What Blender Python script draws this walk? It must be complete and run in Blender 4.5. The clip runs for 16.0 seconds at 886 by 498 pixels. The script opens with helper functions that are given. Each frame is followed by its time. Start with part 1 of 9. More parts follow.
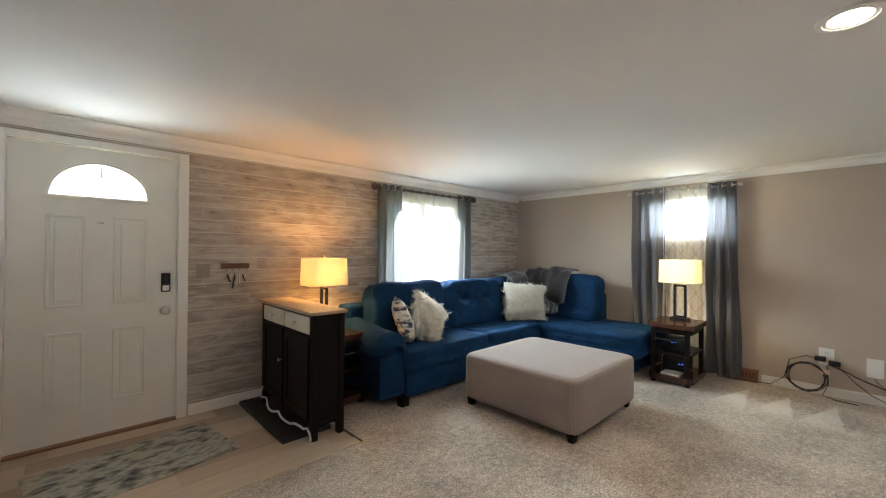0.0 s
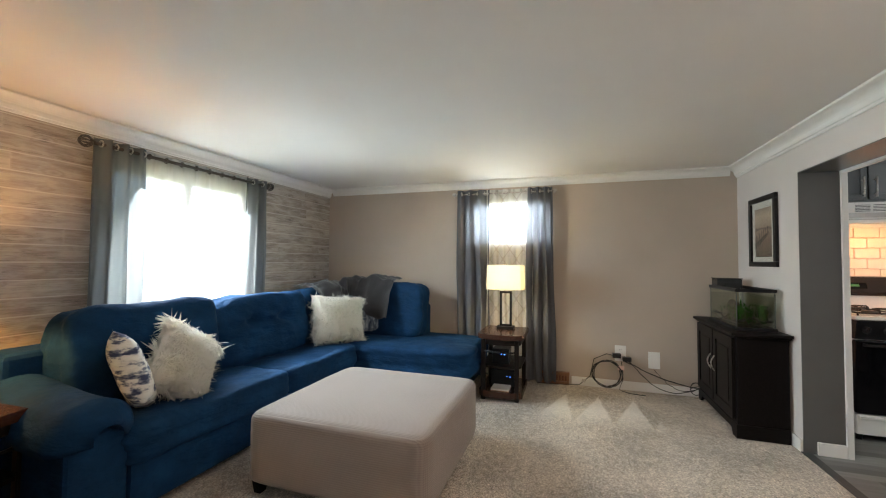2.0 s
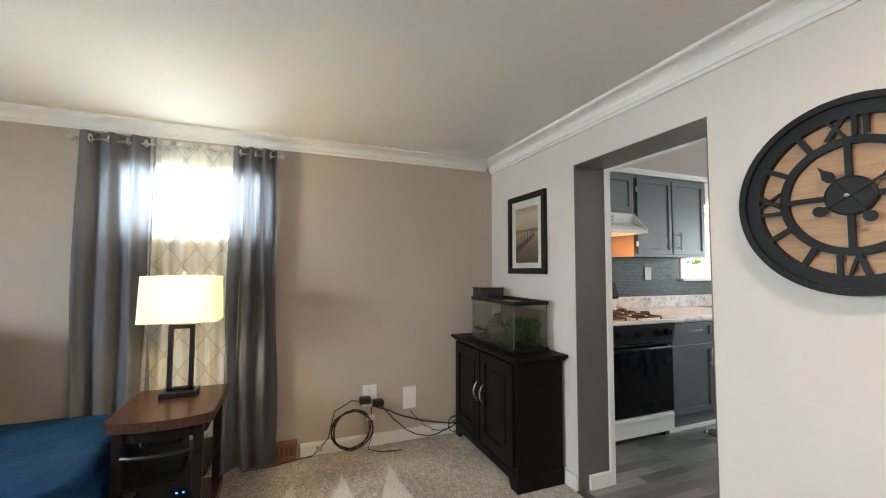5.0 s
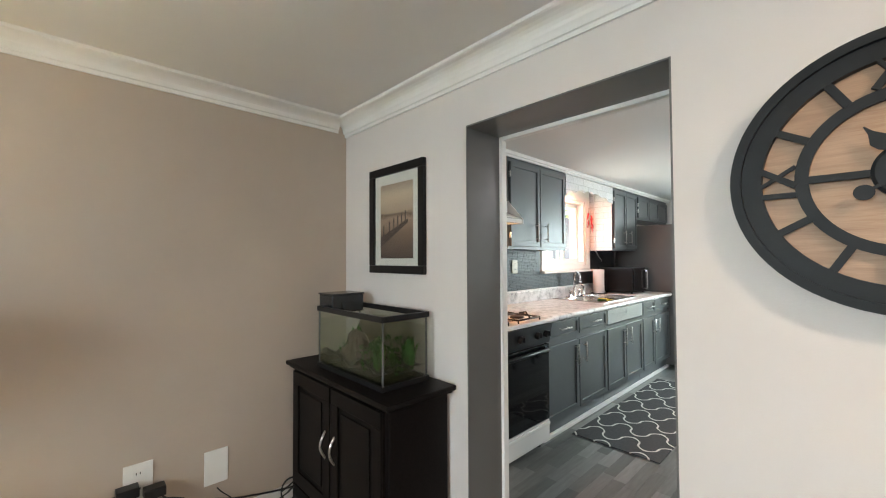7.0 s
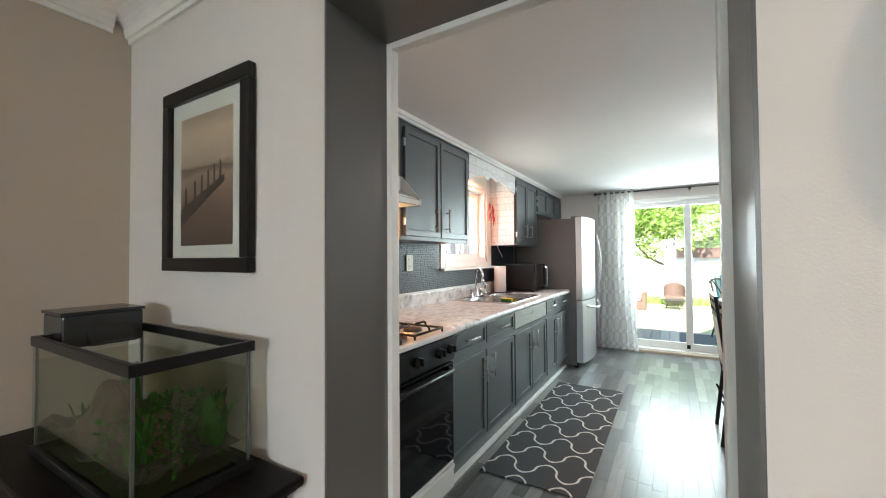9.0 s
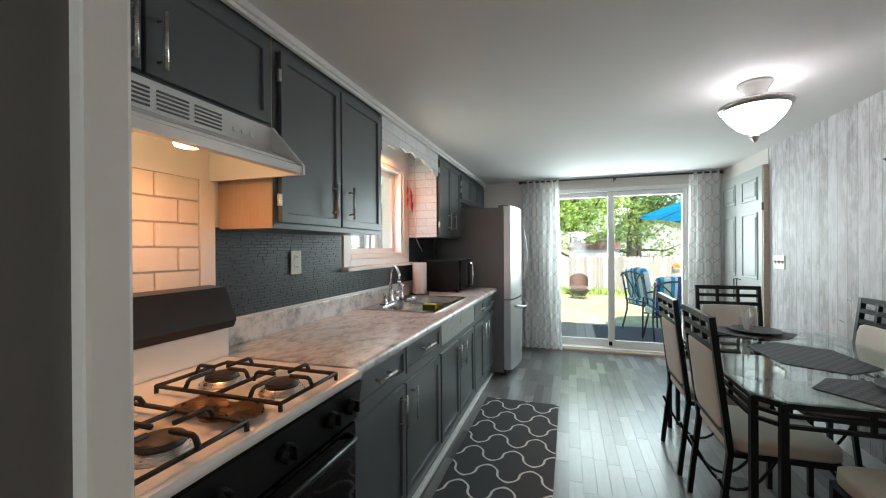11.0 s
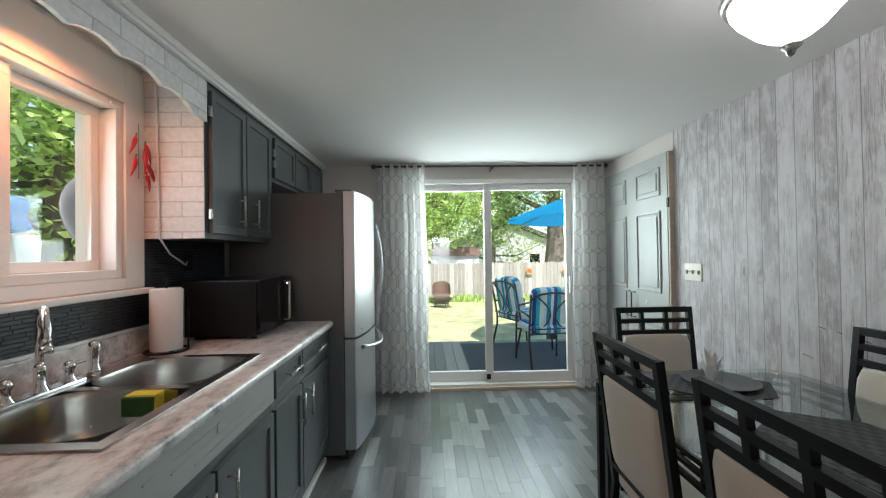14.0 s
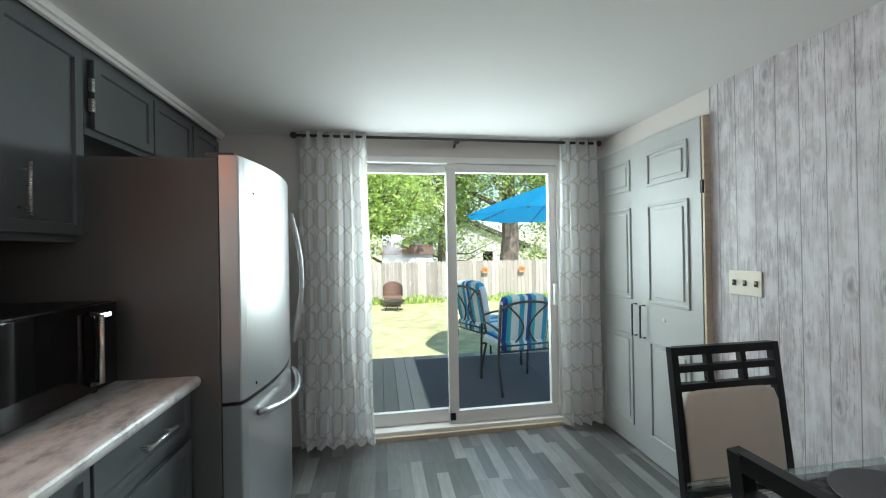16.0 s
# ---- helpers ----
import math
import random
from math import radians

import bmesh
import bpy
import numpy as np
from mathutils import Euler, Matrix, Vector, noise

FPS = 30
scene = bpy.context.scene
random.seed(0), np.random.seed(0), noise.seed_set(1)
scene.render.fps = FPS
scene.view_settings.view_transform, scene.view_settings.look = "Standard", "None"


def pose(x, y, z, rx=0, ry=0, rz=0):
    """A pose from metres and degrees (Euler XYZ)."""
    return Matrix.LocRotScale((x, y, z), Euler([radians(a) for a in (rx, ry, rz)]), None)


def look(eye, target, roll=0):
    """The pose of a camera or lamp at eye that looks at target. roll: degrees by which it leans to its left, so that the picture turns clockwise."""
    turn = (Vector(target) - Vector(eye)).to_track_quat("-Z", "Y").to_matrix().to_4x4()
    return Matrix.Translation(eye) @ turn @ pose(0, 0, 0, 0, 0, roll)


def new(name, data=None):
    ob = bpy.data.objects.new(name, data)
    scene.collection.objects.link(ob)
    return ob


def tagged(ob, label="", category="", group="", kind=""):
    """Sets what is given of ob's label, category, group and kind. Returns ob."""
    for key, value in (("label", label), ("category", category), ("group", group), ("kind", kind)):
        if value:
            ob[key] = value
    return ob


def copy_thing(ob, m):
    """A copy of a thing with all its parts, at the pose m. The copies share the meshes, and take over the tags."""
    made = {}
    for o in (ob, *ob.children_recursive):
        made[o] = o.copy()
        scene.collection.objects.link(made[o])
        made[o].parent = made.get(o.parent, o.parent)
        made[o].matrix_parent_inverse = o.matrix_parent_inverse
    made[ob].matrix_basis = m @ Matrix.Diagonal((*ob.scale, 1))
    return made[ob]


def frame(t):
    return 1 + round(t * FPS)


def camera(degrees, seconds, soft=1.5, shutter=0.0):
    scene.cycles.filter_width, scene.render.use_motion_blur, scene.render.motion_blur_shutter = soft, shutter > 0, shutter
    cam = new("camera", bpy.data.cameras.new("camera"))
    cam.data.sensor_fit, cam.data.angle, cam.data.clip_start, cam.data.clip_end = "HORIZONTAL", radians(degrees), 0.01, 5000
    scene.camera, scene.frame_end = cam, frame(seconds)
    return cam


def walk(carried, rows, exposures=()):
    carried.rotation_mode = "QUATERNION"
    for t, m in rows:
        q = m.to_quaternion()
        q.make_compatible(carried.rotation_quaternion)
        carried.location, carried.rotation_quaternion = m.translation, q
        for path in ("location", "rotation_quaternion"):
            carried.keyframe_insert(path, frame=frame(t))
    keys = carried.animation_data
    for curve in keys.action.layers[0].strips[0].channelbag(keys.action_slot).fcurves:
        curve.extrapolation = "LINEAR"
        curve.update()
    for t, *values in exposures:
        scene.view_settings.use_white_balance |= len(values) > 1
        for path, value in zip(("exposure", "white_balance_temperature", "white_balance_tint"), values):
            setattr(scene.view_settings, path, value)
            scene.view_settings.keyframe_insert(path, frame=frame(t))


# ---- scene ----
# ---- camera and walk ----
cam = camera(97.5, 16.0, soft=1.1)
PATH = [
    (0, (0.393, 0.066, 1.323), (1.772, 1.514, 1.338), 0.4),
    (0.5, (0.534, 0.264, 1.318), (2.069, 1.545, 1.348), 0.3),
    (1, (0.688, 0.427, 1.328), (2.371, 1.507, 1.367), 0.3),
    (1.5, (0.923, 0.566, 1.306), (2.727, 1.428, 1.355), 0.3),
    (2, (1.15, 0.703, 1.283), (3.049, 1.329, 1.349), 0.5),
    (2.5, (1.379, 0.827, 1.282), (3.34, 1.219, 1.346), 0.4),
    (3, (1.605, 0.9, 1.294), (3.598, 1.05, 1.362), 0.3),
    (3.5, (1.888, 0.873, 1.324), (3.886, 0.8, 1.374), 0.1),
    (4, (2.147, 0.892, 1.28), (4.12, 0.579, 1.367), 0.2),
    (6.5, (3.177, 0.525, 1.333), (4.749, -0.71, 1.385), -0.1),
    (7, (3.332, 0.456, 1.342), (4.774, -0.929, 1.392), -0.3),
    (7.5, (3.461, 0.288, 1.334), (4.784, -1.211, 1.378), -0.2),
    (8, (3.574, 0.084, 1.339), (4.783, -1.509, 1.385), -0.2),
    (8.5, (3.685, -0.049, 1.326), (4.791, -1.715, 1.376), -0.3),
    (9, (3.779, -0.151, 1.303), (4.797, -1.872, 1.346), -0.4),
    (11.5, (4.162, -1.07, 1.337), (4.65, -3.01, 1.329), -0.4),
    (12, (4.177, -1.31, 1.335), (4.526, -3.279, 1.331), -0.5),
    (12.5, (4.181, -1.521, 1.35), (4.396, -3.509, 1.351), -0.5),
    (13, (4.218, -1.762, 1.357), (4.316, -3.76, 1.358), -0.5),
    (13.5, (4.246, -2.015, 1.332), (4.242, -4.015, 1.349), -0.7),
    (14, (4.2, -2.29, 1.346), (4.127, -4.289, 1.368), -0.8),
    (14.5, (4.199, -2.521, 1.356), (4.068, -4.517, 1.372), -0.8),
    (15, (4.242, -2.746, 1.363), (4.043, -4.736, 1.378), -0.8),
    (15.5, (4.236, -2.984, 1.355), (3.966, -4.965, 1.366), -0.8),
    (16, (4.143, -3.243, 1.38), (3.826, -5.218, 1.385), -1.0),
]
EXPOSURES = [(0.0, 2.04), (0.5, 2.02), (2.0, 2.08), (3.0, 2.1), (4.0, 2.2), (6.5, 2.38), (8.0, 2.38), (8.5, 2.32), (9.0, 2.15), (11.5, 1.32), (12.5, 1.27), (13.5, 1.07), (15.0, 0.99), (16.0, 1.06)]
walk(cam, [(t, look(eye, target, roll)) for t, eye, target, roll in PATH], EXPOSURES)

# ---- world, sun and window light ----
world = bpy.data.worlds.new("world")
scene.world = world
world.use_nodes = True
wn = world.node_tree.nodes
sky = wn.new("ShaderNodeTexSky")
sky.sky_type = "NISHITA"
sky.sun_disc = False
SUN_EL, SUN_AZ = 48.0, 12.0  # height, and turn from +y towards -x
sky.sun_elevation = radians(SUN_EL)
sky.sun_rotation = radians(-SUN_AZ)
wn["Background"].inputs["Strength"].default_value = 0.14
world.node_tree.links.new(sky.outputs[0], wn["Background"].inputs[0])


def lamp(name, kind, m, energy, color, size=0.1, size_y=0.0, spread=None):
    data = bpy.data.lights.new(name, kind)
    data.energy, data.color = energy, color
    if kind == "AREA":
        data.shape, data.size, data.size_y = "RECTANGLE", size, size_y or size
        if spread:
            data.spread = radians(spread)
    elif kind == "SUN":
        data.angle = radians(0.5)
    else:
        data.shadow_soft_size = size
    ob = new(name, data)
    ob.matrix_world = m
    return ob


sun_way = Vector((math.sin(radians(SUN_AZ)) * math.cos(radians(SUN_EL)), -math.cos(radians(SUN_AZ)) * math.cos(radians(SUN_EL)), -math.sin(radians(SUN_EL))))
lamp("sun", "SUN", look(Vector((0, 0, 30)), Vector((0, 0, 30)) + sun_way), 4.6, (1.0, 0.95, 0.86))
DAY = (0.80, 0.94, 1.0)
lamp("daylight_window_1", "AREA", look((3.6, 3.80, 1.5), (3.6, 0, -0.9)), 20.5, DAY, 1.05, 0.95, 132)
lamp("daylight_window_2", "AREA", look((5.62, 1.37, 1.74), (0, 1.37, -1.0)), 7.0, DAY, 0.75, 0.40, 132)
lamp("daylight_door_1", "AREA", look((0.53, 3.83, 1.78), (0.53, 0, 1.3)), 3.6, DAY, 0.45, 0.2)
lamp("daylight_window_3", "AREA", look((5.60, -3.57, 1.63), (0, -3.57, 1.2)), 1.5, DAY, 0.75, 0.6)
lamp("daylight_door_2", "AREA", look((3.55, -6.42, 1.5), (3.55, 0, 0.5)), 25, (0.83, 0.98, 1.0), 1.5, 1.0)
WARM = (1.0, 0.52, 0.16)
lamp("bulb_table_lamp_1", "POINT", pose(2.075, 3.42, 1.12), 5.6, WARM, 0.05)
lamp("bulb_table_lamp_2", "POINT", pose(5.13, 1.33, 1.14), 3, (1.0, 0.76, 0.36), 0.05)
lamp("bulb_recessed", "AREA", pose(2.484, 0.067, 2.195), 3.9, (1.0, 0.77, 0.58), 0.13, 0.13)
lamp("bulb_hood", "AREA", pose(5.22, -1.66, 1.63), 1.1, (1.0, 0.35, 0.12), 0.2, 0.1)
lamp("bulb_valance", "AREA", look((5.33, -3.60, 2.06), (5.42, -3.60, 1.2)), 1.7, (1.0, 0.31, 0.11), 0.16, 0.16)
lamp("bulb_ceiling_lamp", "POINT", pose(3.155, -3.36, 2.105), 6.8, (0.95, 0.93, 1.0), 0.06)

# ---- materials ----


def rgb(r, g, b):
    return (r, g, b, 1.0)


class Nodes:
    """A material under construction, with short ways to add and join nodes."""

    def __init__(self, name):
        self.mat = bpy.data.materials.new(name)
        self.mat.use_nodes = True
        self.tree = self.mat.node_tree
        self.bsdf = self.tree.nodes["Principled BSDF"]

    def add(self, kind, operation="", noise_dimensions="", data_type="", blend_type=""):
        node = self.tree.nodes.new(kind)
        if operation:
            node.operation = operation
        if noise_dimensions:
            node.noise_dimensions = noise_dimensions
        if data_type:
            node.data_type = data_type
        if blend_type:
            node.blend_type = blend_type
        return node

    def put(self, node, **inputs):
        for key, value in inputs.items():
            socket = node.inputs[key]
            if isinstance(value, bpy.types.NodeSocket):
                self.tree.links.new(value, socket)
            else:
                socket.default_value = value
        return node

    def where(self, kind="pos", scale=(1, 1, 1), rot=(0, 0, 0)):
        src = self.add("ShaderNodeNewGeometry").outputs["Position"] if kind == "pos" else self.add("ShaderNodeTexCoord").outputs["Object"]
        m = self.add("ShaderNodeMapping")
        m.inputs["Scale"].default_value = scale
        m.inputs["Rotation"].default_value = [radians(a) for a in rot]
        self.tree.links.new(src, m.inputs["Vector"])
        return m.outputs[0]

    def noise(self, vec, scale, detail=4.0, rough=0.55):
        n = self.add("ShaderNodeTexNoise")
        self.put(n, Vector=vec, Scale=scale, Detail=detail, Roughness=rough)
        return n.outputs["Fac"]

    def ramp(self, fac, *stops):
        r = self.add("ShaderNodeValToRGB")
        els = r.color_ramp.elements
        while len(els) < len(stops):
            els.new(0.5)
        for el, (p, c) in zip(els, stops):
            el.position, el.color = p, rgb(*c)
        self.tree.links.new(fac, r.inputs[0])
        return r.outputs[0]

    def mix(self, fac, a, b, how="MIX"):
        m = self.add("ShaderNodeMix", data_type="RGBA", blend_type=how)
        for socket, value in ((m.inputs[0], fac), (m.inputs[6], a), (m.inputs[7], b)):
            if isinstance(value, bpy.types.NodeSocket):
                self.tree.links.new(value, socket)
            else:
                socket.default_value = value
        return m.outputs[2]

    def math(self, how, a, b=0.0):
        m = self.add("ShaderNodeMath", operation=how)
        for socket, value in ((m.inputs[0], a), (m.inputs[1], b)):
            if isinstance(value, bpy.types.NodeSocket):
                self.tree.links.new(value, socket)
            else:
                socket.default_value = value
        return m.outputs[0]

    def bump(self, height, strength=0.3, dist=0.01):
        b = self.add("ShaderNodeBump")
        self.put(b, Height=height, Strength=strength, Distance=dist)
        self.tree.links.new(b.outputs[0], self.bsdf.inputs["Normal"])

    def done(self, color=None, rough=None, metal=None, **more):
        if color is not None:
            self.put(self.bsdf, **{"Base Color": color})
        if rough is not None:
            self.put(self.bsdf, Roughness=rough)
        if metal is not None:
            self.put(self.bsdf, Metallic=metal)
        for key, value in more.items():
            self.put(self.bsdf, **{key.replace("_", " "): value})
        return self.mat


def paint(name, c, rough=0.55, var=0.08, scale=3.0, bump=0.06, grain=220.0, metal=0.0, kind="pos"):
    """Paint or plastic: a colour with faint large stains, a fine relief and uneven gloss."""
    n = Nodes(name)
    v = n.where(kind)
    big = n.noise(v, scale, 5)
    lo, hi = [x * (1 - var) for x in c], [min(1, x * (1 + var)) for x in c]
    col = n.ramp(big, (0.3, lo), (0.7, hi))
    fine = n.noise(v, grain, 2)
    n.bump(fine, bump, 0.004)
    r = n.ramp(n.noise(v, scale * 6, 3), (0.25, [rough * 0.94] * 3), (0.75, [min(1, rough * 1.06)] * 3))
    return n.done(col, r, metal)


def wood(name, dark, light, rough=0.4, stretch=(1, 12, 12), scale=6.0, bump=0.1, kind="obj", spec=0.5):
    n = Nodes(name)
    v = n.where(kind, stretch)
    g = n.noise(v, scale, 8, 0.65)
    fine = n.noise(v, scale * 7, 3)
    col = n.ramp(g, (0.3, dark), (0.72, light))
    col = n.mix(0.25, col, n.ramp(fine, (0.35, dark), (0.65, light)))
    n.bump(fine, bump, 0.003)
    return n.done(col, rough, Specular_IOR_Level=spec)


def cloth(name, c, rough=0.9, var=0.18, weave=700.0, big=4.0, bump=0.25, sheen=0.3, kind="obj"):
    n = Nodes(name)
    v = n.where(kind)
    a = n.noise(v, big, 5)
    b = n.noise(v, weave, 2)
    lo, hi = [x * (1 - var) for x in c], [min(1, x * (1 + var)) for x in c]
    col = n.mix(0.3, n.ramp(a, (0.3, lo), (0.7, hi)), n.ramp(b, (0.35, lo), (0.65, hi)))
    n.bump(b, bump, 0.002)
    return n.done(col, rough, Sheen_Weight=sheen)


def metal(name, c, rough=0.3, brushed=(1, 1, 40), kind="obj"):
    n = Nodes(name)
    v = n.where(kind, brushed)
    f = n.noise(v, 30, 3)
    r = n.ramp(f, (0.3, [rough * 0.8] * 3), (0.7, [rough * 1.25] * 3))
    n.bump(f, 0.03, 0.001)
    return n.done(rgb(*c), r, 1.0)


def pane(name, tint=(1, 1, 1), gloss=0.04, edge=0.55):
    """A thin sheet of clear glass that shines more at a slant."""
    n = Nodes(name)
    t, g, f, s = n.add("ShaderNodeBsdfTransparent"), n.add("ShaderNodeBsdfGlossy"), n.add("ShaderNodeLayerWeight"), n.add("ShaderNodeMixShader")
    n.put(t, Color=rgb(*tint))
    n.put(g, Roughness=0.02)
    f.inputs["Blend"].default_value = 0.5
    slant = n.math("MULTIPLY", n.math("POWER", f.outputs["Facing"], 4.0), edge)
    n.tree.links.new(n.math("ADD", slant, gloss), s.inputs[0])
    n.tree.links.new(t.outputs[0], s.inputs[1])
    n.tree.links.new(g.outputs[0], s.inputs[2])
    n.tree.links.new(s.outputs[0], n.tree.nodes["Material Output"].inputs["Surface"])
    return n.mat


def thin_cloth(name, c, passing=0.5, clear=0.3, pattern=None, line=(0.5, 0.47, 0.42), seen="yz", cell=(0.14, 0.2)):
    """Cloth that lets light through; pattern 'trellis' prints a net of wavy lines on it."""
    n = Nodes(name)
    v = n.where("pos")
    col = rgb(*c)
    w = n.noise(v, 500, 2)
    col = n.mix(0.15, col, n.ramp(w, (0.3, [x * 0.8 for x in c]), (0.7, c)))
    clearness = clear
    if pattern:
        sep = n.add("ShaderNodeSeparateXYZ")
        n.tree.links.new(v, sep.inputs[0])
        a, b = sep.outputs[{"x": 0, "y": 1}[seen[0]]], sep.outputs[2]
        u = n.math("MULTIPLY", a, 2 * math.pi / cell[0])
        z = n.math("MULTIPLY", b, 2 * math.pi / cell[1])
        if pattern == "hexagon":
            tri = n.math("PINGPONG", n.math("DIVIDE", b, cell[1]), 0.5)
            bend = n.math("MINIMUM", n.math("MAXIMUM", n.math("SUBTRACT", n.math("MULTIPLY", tri, 1.9), 0.22), 0.05), 0.45)
            across = n.math("DIVIDE", a, cell[0])
            f = n.math("MINIMUM", n.math("PINGPONG", n.math("ADD", across, bend), 0.5), n.math("PINGPONG", n.math("SUBTRACT", across, bend), 0.5))
            # a second net, half a cell higher, crosses the first
            tri2 = n.math("PINGPONG", n.math("ADD", n.math("DIVIDE", b, cell[1]), 0.5), 0.5)
            bend2 = n.math("MINIMUM", n.math("MAXIMUM", n.math("SUBTRACT", n.math("MULTIPLY", tri2, 1.9), 0.22), 0.05), 0.45)
            f2 = n.math("MINIMUM", n.math("PINGPONG", n.math("ADD", across, bend2), 0.5), n.math("PINGPONG", n.math("SUBTRACT", across, bend2), 0.5))
            f = n.math("MINIMUM", f, f2)
            mask = n.ramp(f, (0.034, (1, 1, 1)), (0.058, (0, 0, 0)))
        else:
            f = n.math("ABSOLUTE", n.math("ADD", n.math("COSINE", u), n.math("COSINE", z)))
            mask = n.ramp(f, (0.13, (1, 1, 1)), (0.20, (0, 0, 0)))
        col = n.mix(mask, col, rgb(*line))
        clearness = n.math("SUBTRACT", clear, n.math("MULTIPLY", mask, clear * 0.8))
    d, tl, tp = n.add("ShaderNodeBsdfDiffuse"), n.add("ShaderNodeBsdfTranslucent"), n.add("ShaderNodeBsdfTransparent")
    m1, m2 = n.add("ShaderNodeMixShader"), n.add("ShaderNodeMixShader")
    n.put(d, Color=col)
    n.put(tl, Color=col)
    m1.inputs[0].default_value = passing
    n.tree.links.new(d.outputs[0], m1.inputs[1])
    n.tree.links.new(tl.outputs[0], m1.inputs[2])
    n.put(m2, Fac=clearness)
    n.tree.links.new(m1.outputs[0], m2.inputs[1])
    n.tree.links.new(tp.outputs[0], m2.inputs[2])
    n.tree.links.new(m2.outputs[0], n.tree.nodes["Material Output"].inputs["Surface"])
    return n.mat


def glow(name, c, strength):
    n = Nodes(name)
    return n.done(rgb(*c), 0.5, Emission_Color=rgb(*c), Emission_Strength=strength)


def shiplap(name, along, across, width, colors, length=1.6, joint=(0.12, 0.09, 0.07), joint_share=0.6, stain=0.7, wash_share=0.75, vary=0.38, patch=(2.4, 5.5), groove=0.480):
    """Printed boards: bands across one axis, broken into lengths, with grain, knots, cracks and patchy washed paint."""
    n = Nodes(name)
    sep = n.add("ShaderNodeSeparateXYZ")
    n.tree.links.new(n.where("pos"), sep.inputs[0])
    s, t = sep.outputs["xyz".index(along)], sep.outputs["xyz".index(across)]
    band = n.math("FLOOR", n.math("DIVIDE", t, width))
    frac = n.math("FRACT", n.math("DIVIDE", t, width))
    wn1 = n.add("ShaderNodeTexWhiteNoise", noise_dimensions="1D")
    n.tree.links.new(band, wn1.inputs["W"])
    shift = n.math("MULTIPLY", wn1.outputs[0], 3.7)
    pos = n.math("ADD", n.math("DIVIDE", s, length), shift)
    piece = n.math("FLOOR", pos)
    wn2 = n.add("ShaderNodeTexWhiteNoise", noise_dimensions="2D")
    both = n.add("ShaderNodeCombineXYZ")
    n.put(both, X=band, Y=piece)
    n.tree.links.new(both.outputs[0], wn2.inputs["Vector"])
    tone = wn2.outputs[0]

    def field(ks, kt, scale, detail, rough, seed):
        c = n.add("ShaderNodeCombineXYZ")
        n.put(c, X=n.math("MULTIPLY", n.math("ADD", s, n.math("MULTIPLY", tone, 31.0 + seed)), ks), Y=n.math("MULTIPLY", t, kt), Z=n.math("MULTIPLY", tone, 9.0 + seed))
        return n.noise(c.outputs[0], scale, detail, rough)
    g = field(1.3, 24.0, 4.0, 8, 0.7, 0.0)
    wash = field(patch[0], patch[1], 3.6, 7, 0.62, 2.0)
    dirt = field(patch[0] * 0.5, patch[1] * 0.6, 3.0, 7, 0.62, 5.0)
    crack = field(1.0, 26.0, 2.0, 5, 0.6, 7.0)
    base = n.ramp(n.math("ADD", n.math("MULTIPLY", g, 1 - vary), n.math("MULTIPLY", tone, vary)), (0.25, colors[0]), (0.5, colors[1]), (0.75, colors[2]))
    base = n.mix(n.math("MULTIPLY", n.ramp(dirt, (0.46, (0, 0, 0)), (0.66, (1, 1, 1))), stain), base, rgb(*colors[0]))
    base = n.mix(n.math("MULTIPLY", n.ramp(wash, (0.43, (0, 0, 0)), (0.60, (1, 1, 1))), wash_share), base, rgb(*colors[2]))
    line = n.ramp(n.math("ABSOLUTE", n.math("SUBTRACT", crack, 0.5)), (0.006, (1, 1, 1)), (0.022, (0, 0, 0)))
    line = n.math("MULTIPLY", line, n.ramp(dirt, (0.46, (0, 0, 0)), (0.55, (0.65, 0.65, 0.65))))
    base = n.mix(line, base, rgb(*[x * 0.6 for x in colors[0]]))
    kv = n.add("ShaderNodeCombineXYZ")
    n.put(kv, X=n.math("ADD", n.math("MULTIPLY", s, 3.4), n.math("MULTIPLY", g, 0.35)), Y=n.math("ADD", n.math("MULTIPLY", t, 8.5), n.math("MULTIPLY", wash, 0.35)))
    k = n.add("ShaderNodeTexVoronoi")
    n.tree.links.new(kv.outputs[0], k.inputs["Vector"])
    k.inputs["Scale"].default_value = 1.0
    base = n.mix(n.ramp(k.outputs["Distance"], (0.05, (0.75, 0.75, 0.75)), (0.15, (0, 0, 0))), base, rgb(*[x * 0.5 for x in colors[0]]))
    ring = n.math("ABSOLUTE", n.math("SUBTRACT", k.outputs["Distance"], 0.2))
    base = n.mix(n.ramp(ring, (0.01, (0.45, 0.45, 0.45)), (0.05, (0, 0, 0))), base, rgb(*colors[0]))
    edge = n.ramp(n.math("ABSOLUTE", n.math("SUBTRACT", frac, 0.5)), (groove, (0, 0, 0)), (groove + 0.012, (1, 1, 1)))
    cut = n.ramp(n.math("ABSOLUTE", n.math("SUBTRACT", n.math("FRACT", pos), 0.5)), (0.497, (0, 0, 0)), (0.499, (1, 1, 1)))
    dark = n.math("MAXIMUM", edge, n.math("MULTIPLY", cut, 0.25))
    base = n.mix(n.math("MULTIPLY", dark, joint_share), base, rgb(*joint))
    n.bump(n.math("SUBTRACT", g, n.math("MULTIPLY", dark, 0.5)), 0.12, 0.002)
    return n.done(base, 0.6)


